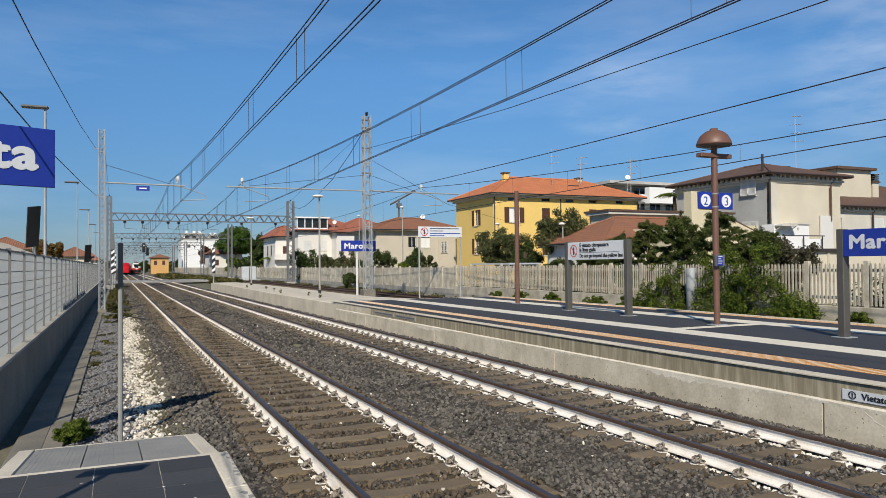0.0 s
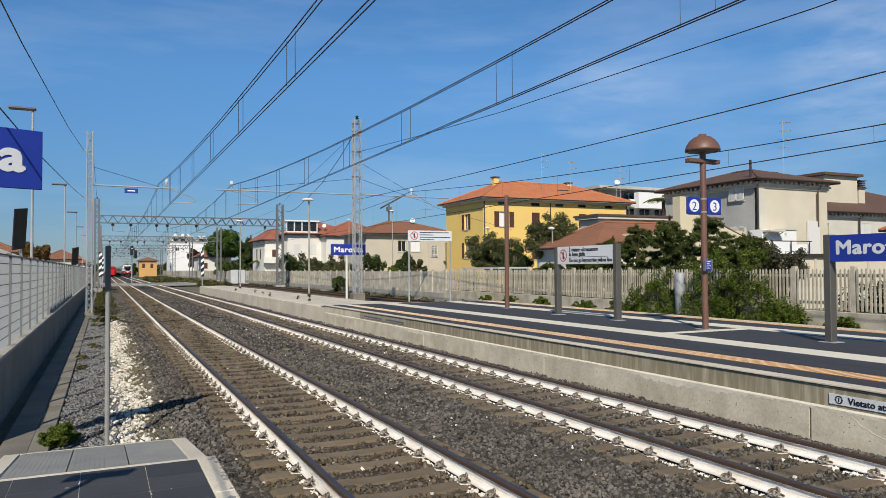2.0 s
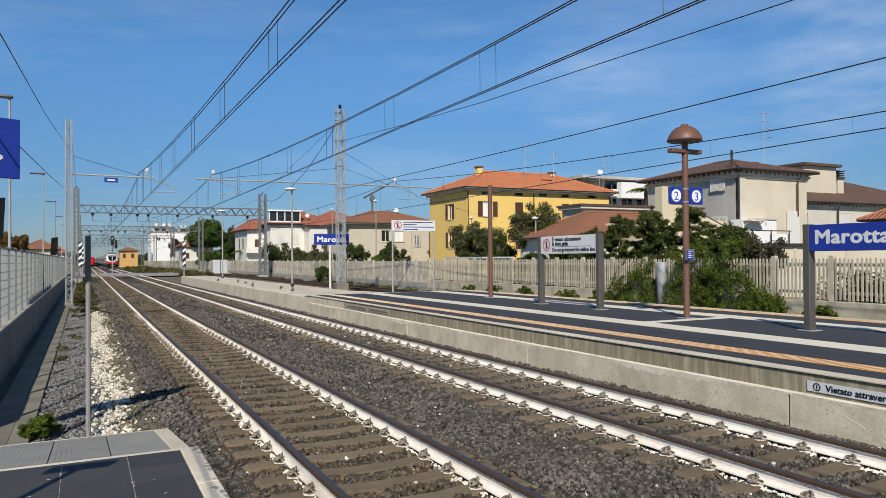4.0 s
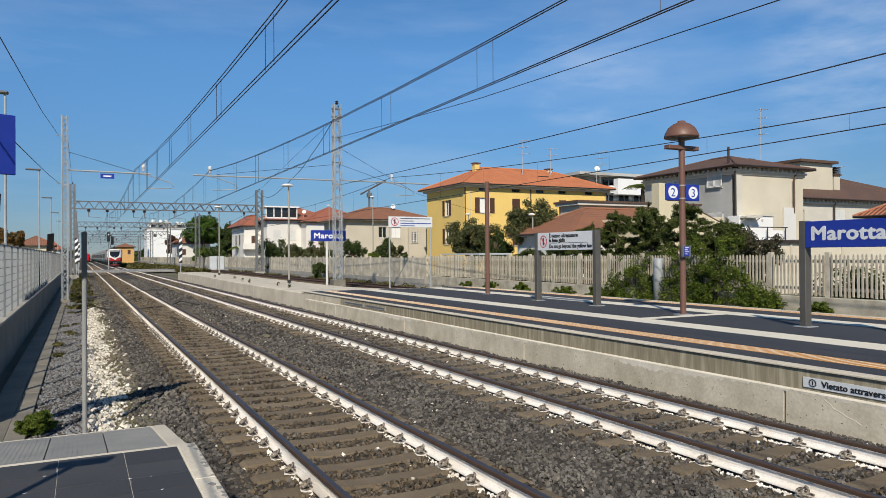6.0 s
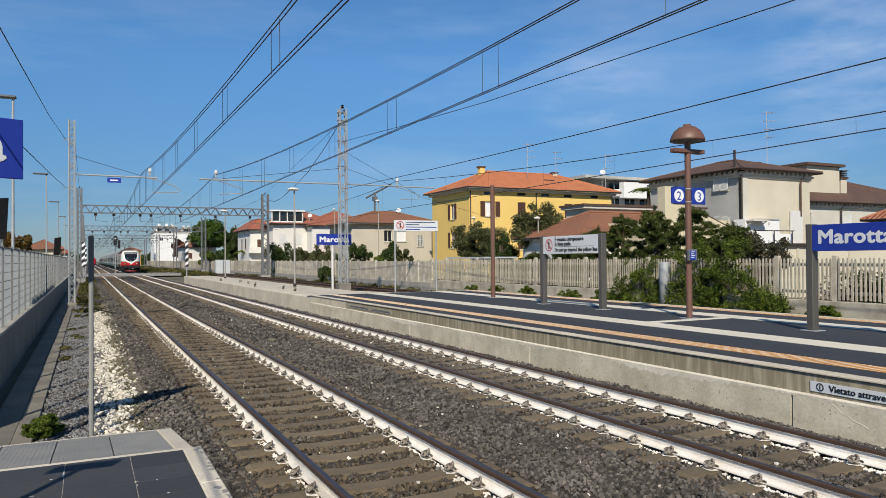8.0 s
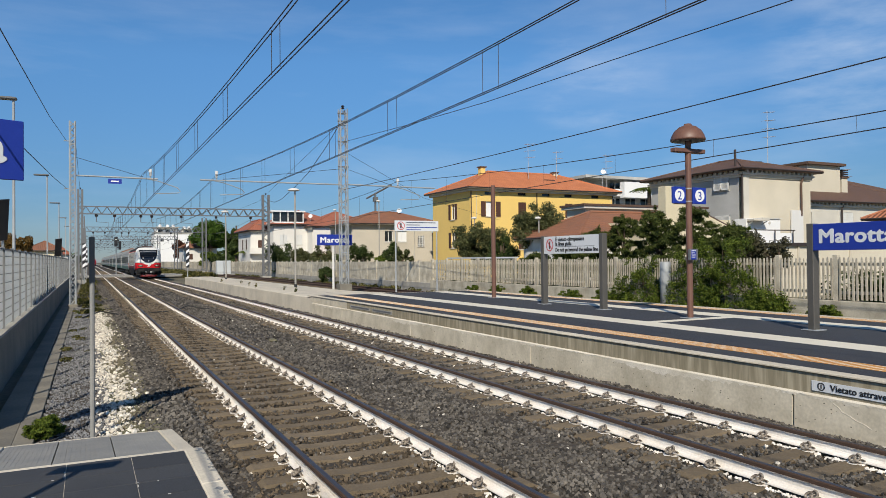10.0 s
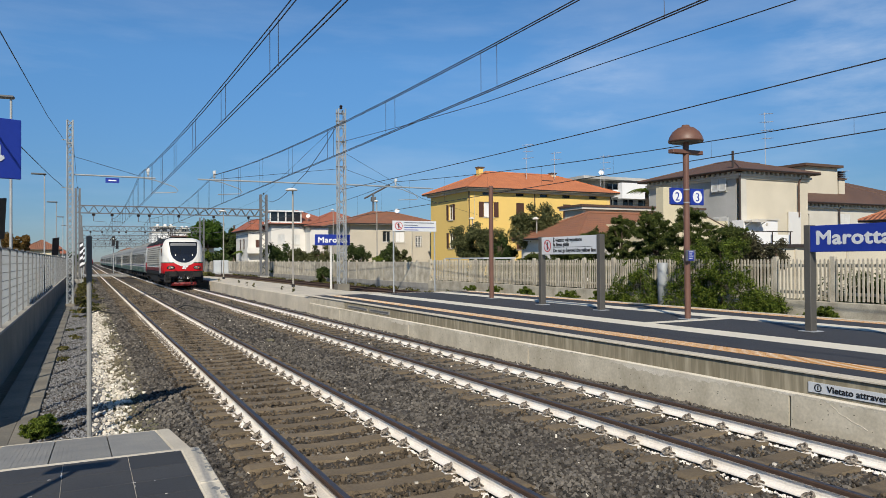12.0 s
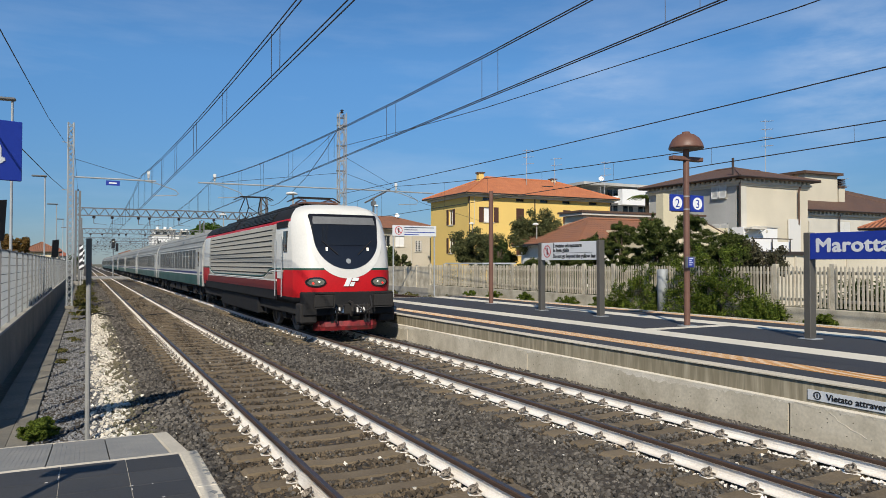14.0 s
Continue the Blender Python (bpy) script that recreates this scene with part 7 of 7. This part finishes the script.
# white house with glazed dormer
wh = house("white_house", "white house with red tiled roof and a glazed roof veranda", 24.9, 35.2, 107.5, 118, 7.3, B["white"],
           [(0.9, 2.0, 4.4, 5.9, "closed"), (3.0, 4.3, 4.4, 5.9, "closed")], [(3, 4.2, 4.2, 5.6, "closed")], B["palesh"])
hip_roof(wh, 24.9, 35.2, 107.5, 118, 7.5, 2.4, 0.6, B["tile_red"], B["tile_edge"])
vd = part("veranda", box(24.6, 29.4, 107.3, 111, 7.4, 7.85), B["bright"], wh)
part("veranda_roof", box(24.4, 29.6, 107.0, 111.2, 9.3, 9.5), B["bright"], vd)
part("glazing", box(24.7, 29.3, 107.4, 107.45, 7.85, 9.3), M["glass"], vd)
for i in range(5):
    part("veranda_post", box(24.6 + 1.16 * i, 24.76 + 1.16 * i, 107.25, 107.5, 7.85, 9.3), B["frame"], vd)
rh = house("red_shutter_house", "white house with red shutters and red tiled roof", 30.0, 40.0, 104.5, 114, 7.0, B["white"],
           [(1.7, 2.9, 4.2, 5.6, "closed"), (4.6, 5.8, 4.2, 5.6, "closed"), (7.4, 8.6, 4.2, 5.6, "closed")], [], B["redshut"])
hip_roof(rh, 30.0, 40.0, 104.5, 114, 7.15, 2.4, 0.5, B["tile_red"], B["tile_edge"])
part("porch_roof", box(29.0, 34.0, 101.5, 104.4, 2.7, 2.9), B["tile_red"], rh)
gb = house("gable_house", "white house with red roof and narrow gable", 22.4, 26.0, 112, 122, 6.6, B["white"], [(1.1, 2.0, 3.6, 5.2, "closed")], [(3, 4, 3.8, 5.4, "closed"), (6, 7, 3.8, 5.4, "closed")], B["shutter"])
hip_roof(gb, 22.4, 26.0, 112, 122, 6.75, 1.7, 0.6, B["tile_red"], B["tile_edge"], "y")
part("balcony", box(22.0, 26.0, 110.9, 112, 3.1, 4.0), B["white"], gb)

# beige house
bh = house("beige_house", "beige house with weathered tile roof and dark windows", 28.8, 39.5, 83.2, 92.0, 6.35, B["beige"],
           [(4.2, 5.3, 4.2, 5.6, "bare"), (5.9, 7.2, 4.2, 5.6, "curtain"), (8.65, 9.5, 3.6, 5.0, "bare")], [], B["palesh"])
hip_roof(bh, 28.8, 40.6, 83.2, 92.0, 6.5, 1.7, 0.7, B["tile_old"], B["stone"])
part("downpipe", tube([(36.9, 83.05, 6.3), (36.9, 83.05, 0)], 0.06, None, 6), B["stone"], bh)
for i in range(5):
    part("window_bar", box(37.45 + 0.21 * i, 37.51 + 0.21 * i, 83.1, 83.15, 3.6, 5.0), B["frame"], bh)
for i in range(4):
    part("window_bar", box(37.45, 38.30, 83.09, 83.14, 3.85 + 0.3 * i, 3.91 + 0.3 * i), B["frame"], bh)
aerial(41.0, 85, 7.5, 11.0, 2)
bb2 = house("white_annexe", "small white annexe with dark doorway", 39.9, 45.0, 84.5, 90, 5.2, B["white"], [(0.6, 2.0, 2.0, 4.2, "bare")], [])
part("roof", box(39.7, 45.3, 84.2, 90.3, 5.2, 5.4), B["tile_red"], bb2)

# far along the line
fw2 = house("far_white_block", "distant white apartment block with stepped roof terraces", 23.7, 39.0, 306, 322, 13.2, B["bright"],
            [(2.2 + 5.0 * k, 3.5 + 5.0 * k, 9.9, 11.2) for k in range(3)], [(3 + 5.5 * k, 4.4 + 5.5 * k, 9.9, 11.3) for k in range(2)])
part("upper_storey", box(24.6, 32.5, 308, 320, 13.2, 15.6), B["bright"], fw2)
part("upper_storey", box(34.5, 38.0, 309, 318, 13.2, 14.9), B["white"], fw2)
for xa, xb, z in ((23.4, 39.3, 13.2), (24.3, 32.8, 15.6), (34.3, 38.3, 14.9)):
    part("roof", box(xa, xb, 305.6, 322.2, z, z + 0.22), B["stone"], fw2)
for k, (xx, zz) in enumerate(((26.0, 15.8), (28.8, 15.8), (31.0, 15.8), (35.2, 15.1), (37.0, 15.1), (33.2, 13.4))):
    part("roof_tank", turned([(0.45, zz), (0.6, zz + 0.2), (0.6, zz + 0.8), (0.3, zz + 1.05)], None, 12, "z", (xx, 309.0, 0)), B["bright"], fw2)
for xa in (25.2, 28.0, 35.2):
    part("roof_window", box(xa, xa + 1.5, 307.9, 307.99, 13.6, 14.8), M["glass"], fw2)
of = house("far_orange_house", "distant orange house with tiled roof", 11.6, 17.6, 285, 293, 5.6, B["orange"], [(1.0, 2.0, 3, 4.6, "closed"), (3.8, 4.8, 3, 4.6, "closed")], [], B["shutter"])
hip_roof(of, 11.6, 17.6, 285, 293, 5.7, 1.3, 0.6, B["tile_old"], B["tile_edge"])
dh = house("dark_roof_house", "low house with dark red roof behind the wall", 22.5, 31, 200, 210, 5.5, B["white"], [(1, 2.4, 2.5, 4, "closed"), (5, 6.4, 2.5, 4, "closed")], [], B["shutter"])
hip_roof(dh, 22.5, 31, 200, 210, 5.6, 2.6, 0.6, B["tile_old"], B["tile_edge"])
for x0, x1, y0, z, paint, roof in ((-9.6, -4.2, 142, 4.1, "cream", "tile_old"), (-17, -10.5, 110, 4.6, "tan", "tile_old"), (-6.4, -3.6, 165, 3.6, "white", "tile_red")):
    q = house("seaside_house", "low rendered house with terracotta roof behind the screen wall", x0, x1, y0, y0 + 9, z, B[paint], [(1, 2, 1.8, 3.2, "closed")], [], B["shutter"])
    hip_roof(q, x0, x1, y0, y0 + 9, z + 0.1, 1.7, 0.5, B[roof], B["tile_edge"])
sr = thing("shed", "low shed with a sloping beige roof behind the wall", "shed")
b = bmesh.new()
swept([(-5.2, -0.3), (-2.6, -0.3), (-2.6, 2.3), (-5.2, 3.4)], 26, 44, b)
part("body", b, B["tan"], sr)

def dish(x, y, z, h):
    s = thing("satellite_dish", "pale satellite dish on a short roof pole", "satellite dish", "satellite dishes")
    part("pole", tube([(x, y, z), (x, y, z + h)], 0.03, None, 6), B["dish"], s)
    part("reflector", turned([(0.02, 0.12), (0.18, 0.09), (0.30, 0.02), (0.32, 0.02), (0.2, 0.13), (0.02, 0.16)], None, 18, "y"), B["bright"], s, "", True, pose(x, y - 0.12, z + h, -25, 0, -25))
    part("feed_arm", tube([(x, y - 0.1, z + h - 0.35), (x - 0.2, y - 0.6, z + h + 0.05)], 0.02, None, 5), B["dish"], s)


dish(41.2, 84.6, 6.6, 1.5)
dish(30.6, 108.0, 7.9, 0.9)
dish(36.5, 87.0, 7.6, 0.8)
dish(55.5, 69.0, 9.3, 3.0)

# leaning solar panels on poles behind the wall
for x, y, z, k in ((-3.2, 34.4, 3.0, 1.0), (-2.05, 62.0, 2.55, 0.8)):
    s = thing("solar_panel", "dark solar panel tilted on a grey pole", "solar panel", "solar panels")
    part("pole", tube([(x + 0.2, y + 0.2, -0.5), (x, y + 0.1, z + 1.3)], 0.06, None, 8), M["galv"], s)
    part("panel", box(-0.34, 0.34, -0.025, 0.025, 0, 1.7 * k, None, 0.006), M["black"], s, "", False, pose(x, y, z, 10, -7, 52))

# tower crane far behind
s = thing("tower_crane", "distant grey crane behind the roofs", "crane")
part("tower", box(57.15, 57.5, 149.8, 150.15, 0, 16.8), M["darkgalv"], s)
part("jib", tube([(55.6, 151, 15.6), (60.6, 148.3, 18.6)], 0.2, None, 4), M["darkgalv"], s)
part("cab", box(56.9, 57.8, 149.5, 150.5, 14.9, 15.9), M["darkgalv"], s)

# signal on the line
s = thing("signal", "black railway signal on a grey mast", "signal")
part("mast", tube([(4.82, 150, -0.2), (4.82, 150, 6.6)], 0.1, None, 8), M["galv"], s)
part("head", box(4.5, 5.1, 149.7, 149.9, 5.0, 6.8, None, 0.06), M["black"], s)
part("lens", turned([(0.12, 149.66), (0.12, 149.7)], None, 10, "y", (4.8, 0, 6.3)), M["ceramic_white"], s)
part("head", box(5.2, 5.7, 149.7, 149.9, 4.4, 6.0, None, 0.06), M["black"], s)

# sheds and hangings by the fence
s = thing("shed_roof", "low grey corrugated lean-to roof behind the fence", "shed")
part("roof", box(23.0, 25.5, 40.5, 46.0, 2.05, 2.15), M["panel"], s)
for x in (23.2, 25.3):
    for y in (40.8, 45.7):
        part("leg", tube([(x, y, -0.1), (x, y, 2.05)], 0.05, None, 6), M["galv"], s)


# ------------------------------------------------------------------ plants
def plant(name, label, clumps, count, size, leaf, trunk=None, long=1.6, category="bush", shell=0.5, group=""):
    """A crown of small leaves on a tapered trunk with limbs reaching into its clumps."""
    t = thing(name, label, category, group)
    cs = [c[:3] for c in clumps]
    rs = [c[3:] for c in clumps]
    leaves("crown", cs, rs, count, size, M[leaf], t, long, shell=shell)
    if trunk:
        x, y, z0, z1, r = trunk
        part("trunk", tube([(x, y, z0), (x + 0.05, y, (z0 + z1) / 2), (x, y + 0.05, z1)], r, None, 7, r * 0.5), M["bark"], t)
        for c in cs[:7]:
            part("limb", tube([(x, y, z0 + (z1 - z0) * 0.7), ((x + c[0]) / 2, (y + c[1]) / 2, (z1 + c[2]) / 2 - 0.1), c], r * 0.4, None, 5, r * 0.12), M["bark"], t)
    return t


def clumps(x, y, z, rx, ry, rz, n, seed, k=0.30):
    rg = np.random.default_rng(seed)
    out = []
    for i in range(n):
        d = rg.normal(size=3)
        d /= np.linalg.norm(d)
        q = rg.uniform(0.35, 0.8)
        s = rg.uniform(0.7, 1.25) * k
        out.append((x + d[0] * rx * q, y + d[1] * ry * q, z + d[2] * rz * q, rx * s, ry * s, rz * s))
    return out


def spikes(x, y, z, h, r, n, seed):
    """Feathery layered sprays round a leader, longest below, with ragged tips."""
    rg = np.random.default_rng(seed)
    lean = rg.uniform(-0.25, 0.25, 2)
    out = []
    for i in range(n):
        a, u = rg.uniform(0, 6.28), rg.uniform(0.04, 1.0) ** 0.85
        wdt = r * (1.02 - 0.80 * u ** 1.3) * rg.uniform(0.25, 1.2)
        ln = rg.uniform(0.10, 0.34)
        out.append((x + math.cos(a) * wdt + lean[0] * u, y + math.sin(a) * wdt + lean[1] * u * 2, z + h * u + 0.12 * wdt,
                    0.07 + ln * abs(math.cos(a)), 0.07 + ln * abs(math.sin(a)), rg.uniform(0.06, 0.20)))
    for i in range(5):
        out.append((x + lean[0], y + lean[1] * 2 + rg.uniform(-0.3, 0.3), z + h * rg.uniform(0.9, 1.06), 0.07, 0.07, 0.24))
    return out


for i, (y, x, hgt, r) in enumerate(((37.0, 24.6, 2.3, 1.4), (33.8, 24.4, 2.9, 1.3), (31.3, 24.5, 3.5, 1.3), (28.9, 24.6, 4.1, 1.3), (26.4, 24.5, 4.3, 1.3), (24.1, 24.3, 4.2, 1.3), (22.0, 24.2, 3.3, 1.2))):
    plant("conifer_bush", "dark green feathery conifer bush behind the fence", spikes(x, y, -0.1, hgt, r * 1.5, 170, 20 + i), 26000, 0.032, "leaf_conifer",
          (x, y, -0.1, hgt * 0.7, 0.12), 6.0, shell=0.1, group="conifer bushes")
plant("oleander_bush", "loose dark olive and purple-tinged bush behind the fence", clumps(25.2, 21.0, 1.9, 1.5, 1.5, 1.5, 46, 31, 0.2), 11000, 0.06, "leaf_dusk", (25.2, 20.2, -0.1, 2.4, 0.08), 2.2, shell=0.1)


def tangle(y0, y1, top, n, seed, depth=0.55):
    """Many small uneven tufts filling a ragged wall of shoots; top gives its height along the fence."""
    rg = np.random.default_rng(seed)
    out = []
    for i in range(n):
        y = rg.uniform(y0, y1)
        z = -0.15 + (top(y) + 0.15) * rg.uniform(0, 1) ** 0.85 * rg.uniform(0.75, 1.1)
        s = rg.uniform(0.07, 0.24)
        out.append((21.65 + depth * rg.uniform(-1, 0.7), y, z, s, s * rg.uniform(0.7, 1.5), s * rg.uniform(0.7, 1.7)))
    return out


plant("bramble_bush", "tall tangled green bramble growing over the fence",
      tangle(17.0, 22.1, lambda y: float(np.interp(y, [17.0, 17.7, 18.3, 18.9, 21.6, 22.1], [0.45, 0.8, 1.2, 2.3, 2.45, 1.3])), 330, 41), 21000, 0.048, "leaf_mid",
      (21.7, 19.9, -0.3, 1.6, 0.05), shell=0.2)
plant("bramble_bush", "green bramble climbing a narrow stretch of the fence",
      tangle(22.9, 26.4, lambda y: float(np.interp(y, [22.9, 23.4, 24.0, 24.9, 25.4, 26.4], [0.5, 1.3, 2.1, 1.9, 0.8, 0.35])), 170, 43), 10500, 0.048, "leaf_mid",
      (21.7, 24.3, -0.3, 1.4, 0.05), shell=0.2)
sc = tangle(16.7, 26.8, lambda y: 0.5, 60, 142, 0.7) + tangle(18.4, 22.3, lambda y: 2.9, 40, 144, 0.5)
plant("bramble_shoots", "thin leafy shoots trailing from the brambles on the fence", sc, 5500, 0.045, "leaf_mid", (21.6, 20.4, -0.3, 2.0, 0.03), 2.2, shell=0.1)
for i, (y, s) in enumerate(((26.8, 0.55), (29.3, 0.5), (33.2, 0.5), (36.5, 0.45), (15.6, 0.4), (39.5, 0.4))):
    plant("weed_clump", "green weeds at the foot of the fence", clumps(21.5, y, 0.18, s * 0.8, s * 2.2, s * 0.9, 34, 50 + i, 0.18), 2600, 0.04, "leaf_mid", long=2.4, shell=0.1, group="weed clumps")
plant("laurel_bush", "glossy dark bush behind the fence", clumps(25.0, 13.6, 2.0, 1.8, 1.4, 0.9, 9, 61), 4000, 0.14, "leaf_dark", (25, 13.6, -0.1, 2, 0.06))

plant("olive_tree", "round olive-green tree in front of the yellow house", clumps(28.55, 51.3, 3.3, 2.9, 2.6, 2.2, 62, 71, 0.2), 21000, 0.085, "leaf_olive", (28.55, 51.3, -0.1, 3.5, 0.18), 2.0, category="tree", shell=0.2)
plant("holm_oak_tree", "broad grey-green tree beside the yellow house", clumps(29.3, 43.5, 3.9, 2.8, 2.4, 2.45, 64, 72, 0.2), 23000, 0.08, "leaf_olive", (29.3, 43.5, -0.1, 3.8, 0.2), 2.0, category="tree", shell=0.2)
plant("holm_oak_tree", "dense dark green tree beside the yellow house", clumps(27.6, 46.2, 2.2, 1.5, 1.5, 2.0, 36, 73, 0.22), 12000, 0.08, "leaf_dark", (27.6, 46.2, -0.1, 3.0, 0.15), 2.0, category="tree", shell=0.2)
plant("pine_tree", "broad bright green umbrella pine", clumps(29.0, 198, 8.9, 5.6, 5.6, 4.3, 70, 74, 0.24), 22000, 0.27, "leaf_pine", (29.0, 198, -0.1, 9, 0.4), 2.0, "tree", 0.2)
plant("cedar_tree", "tall dark cedar with open branches", clumps(34.0, 188, 6.6, 3.6, 3.6, 4.6, 44, 75, 0.22), 12000, 0.26, "leaf_dark", (34.0, 188, -0.1, 11, 0.4), 2.6, "tree", 0.2)
plant("plum_tree", "purple-brown leaved tree beside the track", clumps(24.4, 222, 5.4, 3.0, 3.0, 2.9, 34, 76, 0.24), 8000, 0.28, "leaf_red", (24.4, 222, 0, 5.4, 0.25), 1.8, "tree", 0.2)
for i, (x, y, z, r, leaf) in enumerate(((22.9, 95, 2.2, 2.7, "leaf_dark"), (25.4, 94, 1.8, 2.3, "leaf_olive"), (27.9, 92.6, 1.9, 2.4, "leaf_olive"), (29.6, 88, 1.9, 2.0, "leaf_dark"),
                                         (28.5, 80, 2.1, 1.9, "leaf_dark"), (27.4, 64.6, 2.0, 1.2, "leaf_olive"), (31.0, 76, 2.1, 2.0, "leaf_dark"), (23.4, 60.0, 1.6, 0.8, "leaf_mid"),
                                         (23.0, 160, 2.2, 2.2, "leaf_mid"), (23.0, 148, 2.0, 1.8, "leaf_dark"), (9.6, 290, 2.8, 2.4, "leaf_dark"))):
    plant("garden_shrub", "rounded green garden shrub behind the wall", clumps(x, y, z, r, r, r * 1.1, 30, 80 + i, 0.24), 5000, 0.06 + 0.0009 * y, leaf, (x, y, -0.3, z, 0.08), 2.2, shell=0.15, group="garden shrubs")
plant("wall_shrub", "small dark shrub growing by the siding", clumps(20.9, 68.5, 0.7, 0.9, 0.9, 0.9, 20, 95), 2200, 0.12, "leaf_dark", (20.9, 68.5, -0.4, 0.7, 0.06))
plant("autumn_tree", "brown and green tree behind the screen wall", clumps(-7.6, 100, 3.9, 2.1, 2.1, 1.9, 34, 96, 0.24), 9000, 0.15, "leaf_autumn", (-7.6, 100, -0.4, 3.8, 0.2), category="tree")
plant("herb_bush", "small bright green bush at the platform end", clumps(-0.55, 11.55, -0.22, 0.36, 0.28, 0.19, 60, 97, 0.17), 13000, 0.012, "leaf_mid", (-0.55, 11.55, -0.4, -0.1, 0.02), 4.0, shell=0.1)

hd = []
rg2 = np.random.default_rng(77)
for i in range(170):
    y = rg2.choice([rg2.uniform(9, 16.5), rg2.uniform(23, 46), rg2.uniform(23, 46)])
    hd.append((22.7 + rg2.uniform(-0.25, 0.5), y, rg2.uniform(0.2, 1.45), 0.35, 0.5, 0.4))
ob = leaves("hedge", [c[:3] for c in hd], [c[3:] for c in hd], 15000, 0.075, M["leaf_dark"], None, 1.8)
tagged(ob, "dark overgrown hedge close behind the picket fence", "hedge", kind="stuff")

# palms
def palm(x, y, z, r, n, label):
    t = thing("palm_tree", label, "palm", "palms")
    part("trunk", tube([(x, y, -0.2), (x, y, z)], 0.28, None, 9, 0.22), M["bark"], t)
    for i in range(n):
        a = 2.4 * i
        el = 0.2 + 1.1 * ((i * 0.618) % 1)
        b = bmesh.new()
        d = Vector((math.cos(a), math.sin(a), 0))
        side = Vector((-d.y, d.x, 0))
        pts = [Vector((x, y, z)) + d * r * u * math.cos(el * (1 - 0.5 * u)) + Vector((0, 0, r * (u * math.sin(el) - 0.75 * u * u))) for u in (0, 0.25, 0.5, 0.75, 1.0)]
        for k in range(14):
            u = 0.15 + 0.85 * k / 13
            j = min(3, int(u * 4))
            c = pts[j].lerp(pts[j + 1], u * 4 - j)
            ln = r * 0.30 * (1.15 - u * 0.7)
            for s in (-1, 1):
                q = [c, c + d * 0.05 * r, c + side * s * ln + d * ln * 0.6 + Vector((0, 0, -ln * 0.35))]
                b.faces.new([b.verts.new(p) for p in q])
        tube(pts, 0.03, b, 4)
        part("frond", b, M["leaf_mid"], t)
    return t


palm(60.0, 66.0, 9.8, 2.4, 26, "palm with feathery green fronds beside the houses")
palm(22.9, 117.0, 3.2, 2.1, 18, "small palm in a garden behind the wall")

# weeds along the line
rg = np.random.default_rng(5)
cl = []
for i in range(130):
    y = rg.uniform(108, 215)
    cl.append((rg.uniform(9.4, 16.0) if y > 133 else rg.uniform(13.0, 16.5), y, -0.1 + rg.uniform(0, 0.25), rg.uniform(0.4, 1.0), rg.uniform(0.8, 2.6), rg.uniform(0.2, 0.55)))
ob = leaves("tall_grass", [c[:3] for c in cl], [c[3:] for c in cl], 12000, 0.20, M["weed"], None, 3.2, shell=0.1)
tagged(ob, "tall dry yellow-green grass between the tracks and the siding", "grass", kind="stuff")
cl = []
for i in range(240):
    y = 38 + 92 * rg.uniform() ** 1.5
    x = rg.choice([rg.uniform(-0.5, 0.9), rg.uniform(19.9, 21.6), rg.uniform(19.9, 21.6)])
    h = rg.uniform(0.06, 0.22) if x > 5 else rg.uniform(0.04, 0.14)
    cl.append((x, y, -0.3 + h * 0.6, 0.3, 0.45, h))
ob = leaves("weeds", [c[:3] for c in cl], [c[3:] for c in cl], 9000, 0.10, M["weed"], None, 2.6)
tagged(ob, "dry grass and weeds along the track edge", "weeds", kind="stuff")
cl = []
for i in range(26):
    y = 17 + 25 * rg.uniform()
    x = rg.uniform(-0.6, 0.8)
    cl.append((x, y, -0.34, 0.16, 0.30, 0.05))
ob = leaves("low_moss_weeds", [c[:3] for c in cl], [c[3:] for c in cl], 5000, 0.035, M["weed"], None, 1.8)
tagged(ob, "flat dark weeds creeping over the gravel", "weeds", kind="stuff")
cl = [(8.9 + 1.5 * rg.uniform(), y, 0.55, 0.07, 0.10, 0.16) for y in (36, 39, 44, 47, 52, 57)]
ob = leaves("platform_weeds", [c[:3] for c in cl], [c[3:] for c in cl], 160, 0.04, M["weed"], None, 4.0)
tagged(ob, "dry weeds in joints of the old platform", "weeds", kind="stuff")

# low hills of trees and roofs along the horizon
cl = []
for i in range(150):
    a = radians(rg.uniform(-8, 62))
    d = rg.uniform(330, 460)
    if abs(d * math.sin(a) - 5) < 14:
        continue
    cl.append((d * math.sin(a), d * math.cos(a), rg.uniform(1, 3.5), 8, 8, rg.uniform(3, 5.5)))
ob = leaves("distant_trees", [c[:3] for c in cl], [c[3:] for c in cl], 26000, 1.6, M["leaf_dark"], None, 1.4)
tagged(ob, "distant belt of trees along the horizon", "trees", kind="stuff")


# ------------------------------------------------------------------ what moves
def motions():
    start, speed = 290.72, 19.35

    def front(t):
        return start - speed * t

    times = [0, 3.5, 7, 10.5, 14]
    walk(LOCO, [(t, pose(X2, front(t), 0)) for t in times])
    for i, co in enumerate(COACHES):
        walk(co, [(t, pose(X2, front(t) + 18.75 + 26.4 * i, 0)) for t in times])
    for w, y in LOCO_WHEELS:
        walk(w, [(k / 30, pose(0, y, 0.625, math.degrees(speed * k / 30 / 0.625))) for k in range(421)])
    for i, c in enumerate(RED):
        walk(c, [(t, pose(X1, 255 + 19.0 * t + 25.2 * i, 0)) for t in times])


motions()
